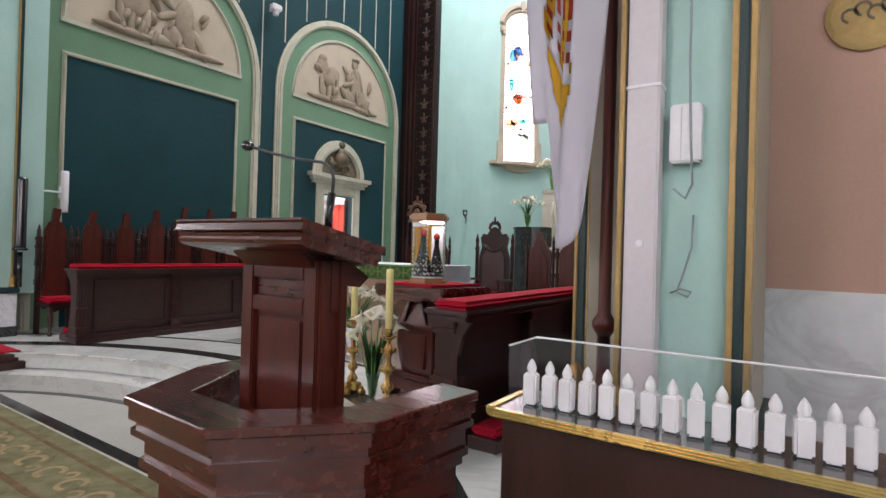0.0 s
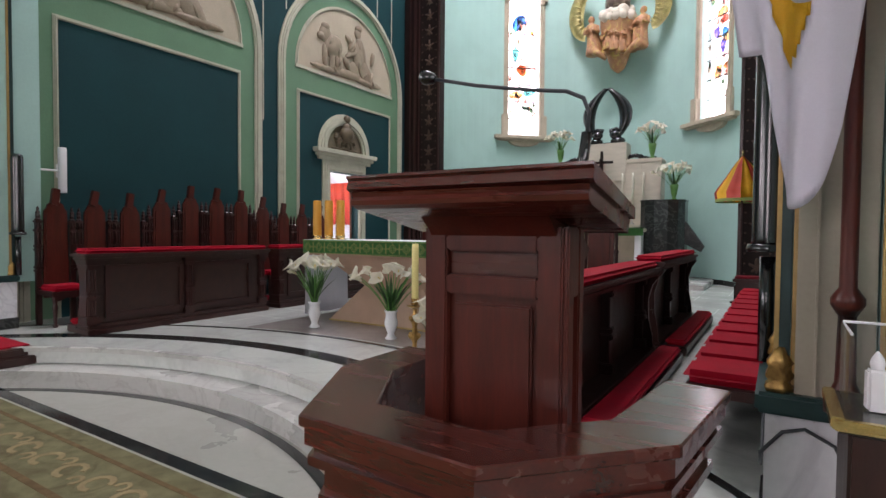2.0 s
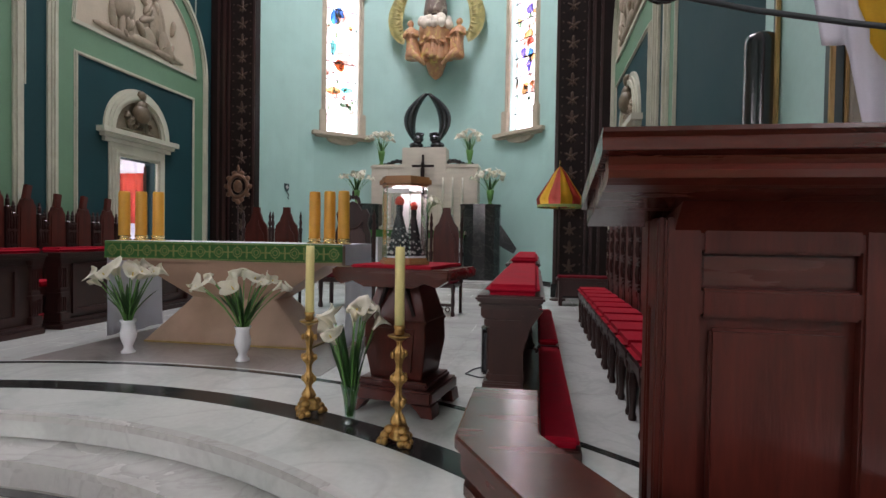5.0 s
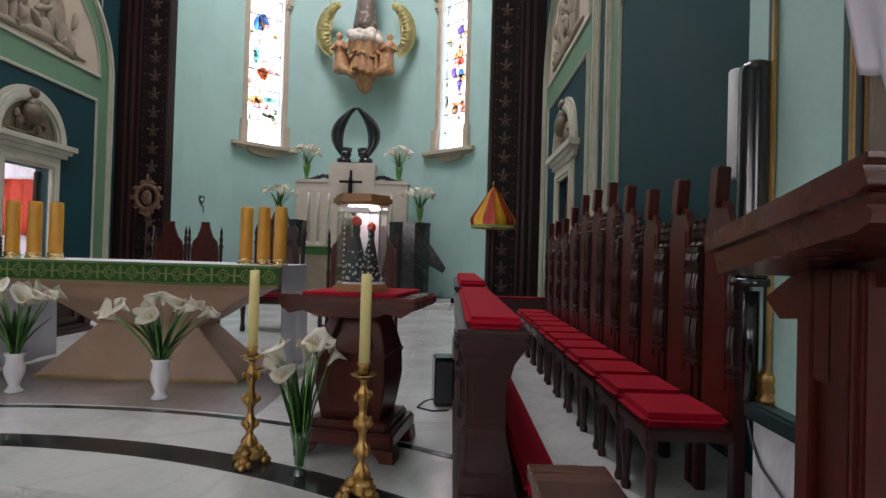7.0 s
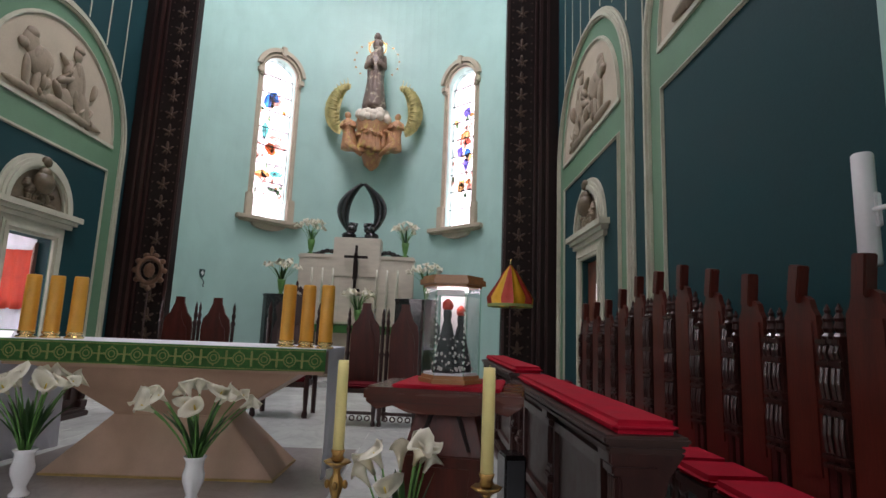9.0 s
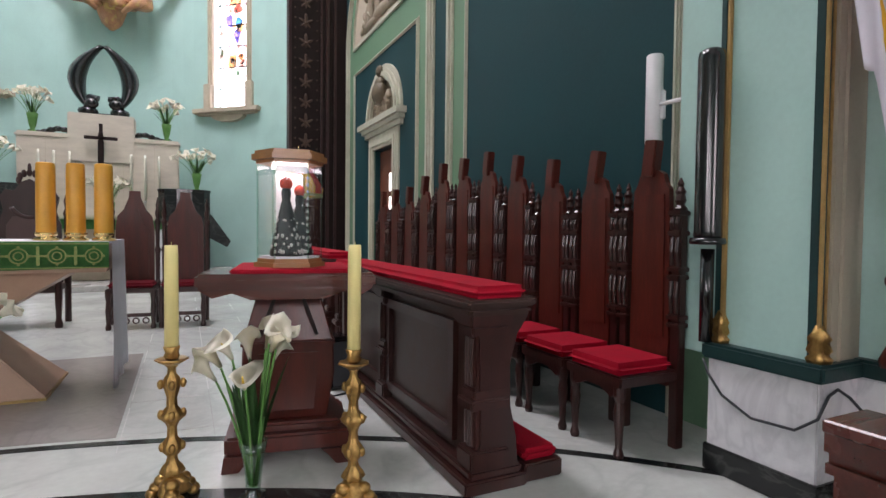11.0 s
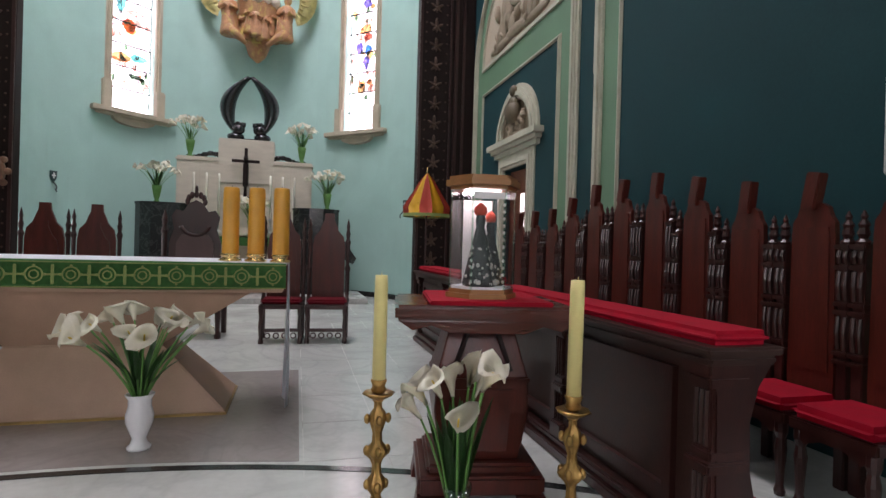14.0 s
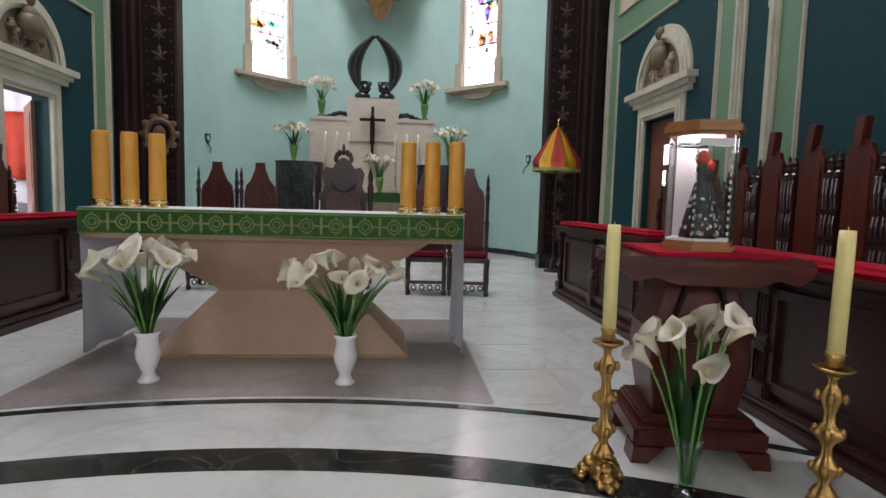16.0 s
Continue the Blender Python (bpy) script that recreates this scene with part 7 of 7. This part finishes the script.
for s, zz in ((-1, 2.2), (1, 2.0)):
    a = radians(s * 70)
    w = thing("wall_sconce", "small shield with a white cross and a bracket on the wall", "wall emblem", (CX + (APSE_R - 0.012) * math.sin(a), APSE_Y + (APSE_R - 0.012) * math.cos(a), zz), -a)
    part("shield", prism(B(), [(-0.07, 0.08), (0.07, 0.08), (0.07, -0.02), (0.04, -0.08), (0, -0.11), (-0.04, -0.08), (-0.07, -0.02)], 0, 0.02, xz), "deep_green", w)
    part("cross", prism(prism(B(), [(-0.012, -0.05), (0.012, -0.05), (0.012, 0.05), (-0.012, 0.05)], 0.02, 0.026, xz), [(-0.045, -0.012), (0.045, -0.012), (0.045, 0.012), (-0.045, 0.012)], 0.02, 0.025, xz), "paper", w)
    part("bracket", tube(B(), [(0.0, 0.0, -0.10), (0.0, -0.06, -0.16), (-0.02, -0.10, -0.22), (-0.05, -0.10, -0.25), (-0.02, -0.10, -0.29)], 0.01, 6), "lead", w)

# ---- flags ----


def hung_flag(name, label, x, y, z1, z0, w, sections, pole_x, pole_y, mir=1, zp=0.54, rz=0.0):
    """A flag hanging in folds from a pole; its colours follow the height."""
    f = thing(name, label, "flag", (x, y, 0), radians(rz))
    nu, nv = 36, 44
    grid = []
    for j in range(nv + 1):
        t = j / nv
        row = []
        for k in range(nu + 1):
            u = k / nu
            wid = w * (0.62 + 0.38 * math.sin(math.pi * min(1, 0.25 + 0.75 * t)))
            drop = (z1 - z0) * (0.72 + 0.28 * max(0, 1 - abs(2 * u - 1.3) ** 2.2))
            xx = mir * (u - 0.5) * wid
            yy = -0.045 - 0.018 * t * math.sin(9.5 * u + 2.2 * t) - 0.012 * math.sin(17 * u - 3 * t) * t
            row.append(Vector((xx + 0.02 * t * math.sin(6 * u), yy, z1 - drop * t)))
        grid.append(row)
    for mname, test in sections:
        bm = B()
        vs = {}
        for j in range(nv):
            for k in range(nu):
                if test((k + 0.5) / nu, (j + 0.5) / nv):
                    q = []
                    for a, b in ((j, k), (j, k + 1), (j + 1, k + 1), (j + 1, k)):
                        if (a, b) not in vs:
                            vs[(a, b)] = bm.verts.new(grid[a][b])
                        q.append(vs[(a, b)])
                    bm.faces.new(q)
        if not bm.faces:
            bm.free()
            continue
        bmesh.ops.solidify(bm, geom=bm.faces[:], thickness=0.003)
        part("cloth", bm, mname, f, smooth=True)
    px, py = pole_x - x, pole_y - y
    part("pole", lathe(B(), [(0.05, zp), (0.052, zp + 0.03), (0.026, zp + 0.09), (0.022, zp + 0.30), (0.024, 0.87), (0.042, 0.90), (0.042, 0.92), (0.022, 0.95), (0.020, 3.3), (0.004, 3.45)], 12, px, py), "wood", f, smooth=True)
    return f


def emblem(u, t):
    du, dt = (u - 0.45) / 0.22, (t - 0.61) / 0.16
    return du * du + dt * dt < 1 and (math.sin(24 * u + 15 * t) > -0.1 or t > 0.66) and not (0.63 < t < 0.66)


def dots(u, t):
    return abs(((u * 9) % 1) - 0.5) < 0.2 and abs(((t * 26) % 1) - 0.5) < 0.25 and 0.45 < t < 0.62 and 0.25 < u < 0.65


hung_flag("papal_flag", "white and yellow ceremonial flag hanging in folds from a wooden pole", -1.35, 2.67, 2.85, 1.17, 0.45,
          (("flag_red", lambda u, t: dots(u, t)), ("flag_gold", lambda u, t: (emblem(u, t) or (u > 0.8 and t < 0.36)) and not dots(u, t)),
           ("flag_white", lambda u, t: not emblem(u, t) and not (u > 0.8 and t < 0.36) and not dots(u, t))), -1.235, 2.745, 1, 0.588, -26)
hung_flag("national_flag", "green flag with a yellow diamond and blue disc hanging in folds", -8.63, 2.63, 2.45, 1.06, 0.35,
          (("flag_blue", lambda u, t: (u - 0.5) ** 2 * 6 + (t - 0.52) ** 2 * 40 < 0.5),
           ("flag_gold", lambda u, t: abs(u - 0.5) * 1.1 + abs(t - 0.52) * 2.6 < 0.62 and not (u - 0.5) ** 2 * 6 + (t - 0.52) ** 2 * 40 < 0.5),
           ("flag_green", lambda u, t: not abs(u - 0.5) * 1.1 + abs(t - 0.52) * 2.6 < 0.62 and not (u - 0.5) ** 2 * 6 + (t - 0.52) ** 2 * 40 < 0.5)), -8.63, 2.762, -1, 0.588)

# ---- loudspeakers, lamps and cables ----


def speakers(east):
    def X(x):
        return x if east else WL + WR - x
    s = 1 if east else -1
    sp = thing("column_speaker", "glossy black column loudspeaker standing on a bracket by the pier", "loudspeaker", (X(-1.42), 3.33, 0), group="column loudspeakers")
    part("body", lathe(B(), [(0.055, 1.05), (0.062, 1.07), (0.060, 1.09), (0.060, 1.87), (0.055, 1.90), (0.03, 1.915)], 24), "black", sp, smooth=True)
    part("collar", lathe(B(), [(0.075, 1.03), (0.08, 1.04), (0.075, 1.06)], 20), "black", sp, smooth=True)
    part("stand", tube(B(), [(0, 0, 0.585), (0, 0, 1.01)], 0.03, 10), "black", sp, smooth=True)
    wt = thing("tube_speaker", "white tubular loudspeaker on a wall arm", "loudspeaker", (X(-1.21), 3.86, 0.13), group="tube loudspeakers")
    part("tube", lathe(B(), [(0.040, 1.40), (0.046, 1.41), (0.046, 1.93), (0.040, 1.94)], 20), "white_plastic", wt, smooth=True)
    part("mount", box(B(), 0.0 if s > 0 else -0.03, 0.03 if s > 0 else 0.0, -0.06, -0.02, 1.58, 1.74, 0.006), "white_plastic", wt)
    part("arm", tube(B(), [(0, -0.03, 1.66), (s * 0.01, -0.36, 1.66)], 0.012, 8), "white_plastic", wt)


speakers(True)
speakers(False)
for fn, nm in ((fn_w, "west"), (fn_e, "east")):
    x, y, z = fn(7.17, 5.5, 0.0)
    s = 1 if nm == "west" else -1
    sl = thing("spotlight", "small white spotlight bracketed to the wall between the arches", "spotlight", (x, y, z), group="wall spotlights")
    part("bracket", box(B(), 0.0 if s > 0 else -0.12, 0.12 if s > 0 else 0.0, -0.02, 0.02, 0.0, 0.04, 0.006), "white_plastic", sl)
    part("housing", box(B(), s * 0.17 - 0.07, s * 0.17 + 0.07, -0.10, 0.10, -0.02, 0.09, 0.02), "white_plastic", sl)
    part("lens", lathe(B(), [(0.05, -0.10), (0.055, -0.04), (0.05, -0.02)], 14, s * 0.17, 0), "grey_plastic", sl)

tr = thing("cable_trunking", "aged white plastic cable trunking fixed up the pier", "trunking", (-1.065, 2.60, 0))
part("channel", box(B(), -0.05, 0.05, -0.055, 0.019, 0.60, 4.2, 0.006), "grey_plastic", tr)
part("strap", box(B(), -0.053, 0.053, -0.058, 0.019, 1.68, 1.69, 0.001), "white_plastic", tr)
part("knob", lathe(B(), [(0.012, 0), (0.012, 0.006), (0.004, 0.008)], 12), "white_plastic", tr).matrix_basis = pose(0.0, -0.055, 1.19, 90)
jb = thing("junction_box", "white plastic junction box with a hanging cable on the pier", "junction box", (-0.945, 2.60, 1.53))
part("case", box(B(), -0.045, 0.045, -0.035, 0.019, -0.09, 0.09, 0.006), "white_plastic", jb)
part("seam", box(B(), -0.012, -0.009, -0.0365, -0.034, -0.08, 0.08), "grey_plastic", jb)
part("cable", tube(B(), [(0.01, -0.04, 0.55), (0.012, -0.045, 0.2), (0.02, -0.045, -0.05), (0.025, -0.04, -0.16), (0.005, -0.035, -0.20), (-0.03, -0.03, -0.17)], 0.004, 6), "grey_cable", jb, smooth=True)
hk = thing("hanging_cable", "loose grey cable ending in a loop on the pier", "cable", (-0.95, 2.60, 1.13))
part("wire", tube(B(), [(0.03, -0.008, 0.15), (0.028, -0.012, 0.05), (0.0, -0.012, -0.05), (-0.012, -0.012, -0.085), (0.02, -0.014, -0.10), (0.03, -0.014, -0.085), (0.0, -0.014, -0.075), (-0.03, -0.012, -0.09)], 0.0035, 6), "grey_cable", hk, smooth=True)
fc = thing("floor_cable", "dark cable sagging along the marble plinth", "cable", (0, 0, 0))
part("wire", tube(B(), [(-1.418, 3.34, 0.505), (-1.420, 3.31, 0.44), (-1.420, 3.24, 0.36), (-1.420, 3.1, 0.30), (-1.420, 2.92, 0.31), (-1.421, 2.834, 0.38), (-1.36, 2.832, 0.46), (-1.30, 2.832, 0.48), (-1.22, 2.832, 0.44), (-1.163, 2.75, 0.32)], 0.006, 6), "cable", fc, smooth=True)

kn = thing("prie_dieu_platform", "low dark wooden kneeling platform with a crimson carpet top", "kneeler", (-7.75, 2.80, -0.15))
part("board", box(B(), -0.55, 0.50, -0.30, 0.22, 0.0, 0.15, 0.01), "dark_wood", kn)
part("lower_board", box(B(), -0.60, 0.56, -0.34, 0.24, 0.0, 0.08, 0.01), "dark_wood", kn)
part("carpet_top", box(B(), -0.50, 0.42, -0.26, 0.2, 0.15, 0.165, 0.006), "red", kn)

em = thing("wall_roundel", "dull gold roundel with dark scrollwork on the salmon wall", "wall emblem", (-0.45, 3.395, 2.10))
part("disc", lathe(B(), [(0.14, 0), (0.14, 0.008), (0.12, 0.012)], 30), "gilt_line", em).matrix_basis = pose(0, 0, 0, 90)
for k in range(4):
    part("scrollwork", strip(B(), arc(-0.06 + 0.04 * k, 0.02 * (k % 2), 0.02, 0, 260, 10), arc(-0.06 + 0.04 * k, 0.02 * (k % 2), 0.03, 0, 260, 10), 0.010, 0.015, xz), "bronze", em)

fm = thing("floor_monitor", "small black floor loudspeaker beside the prayer bench", "loudspeaker", (-2.64, 5.28, 0), radians(8))
part("cabinet", box(B(), -0.075, 0.075, -0.10, 0.10, 0.0, 0.36, 0.012), "black", fm)
part("grille", box(B(), -0.06, 0.06, -0.106, -0.099, 0.03, 0.33, 0.003), "cable", fm)
part("cable", tube(B(), [(-0.05, 0.08, 0.02), (-0.14, 0.02, 0.008), (-0.20, -0.12, 0.007), (-0.10, -0.22, 0.007), (0.02, -0.2, 0.007)], 0.006, 6), "cable", fm, smooth=True)
sw = thing("wall_switch", "small white wall switch on the green field", "switch", fn_w(3.42, 2.20, 0.012))
part("plate", box(B(), 0.0, 0.012, -0.035, 0.035, -0.05, 0.05, 0.004), "white_plastic", sw)
part("rocker", box(B(), 0.012, 0.017, -0.012, 0.012, -0.02, 0.02, 0.003), "white_plastic", sw)
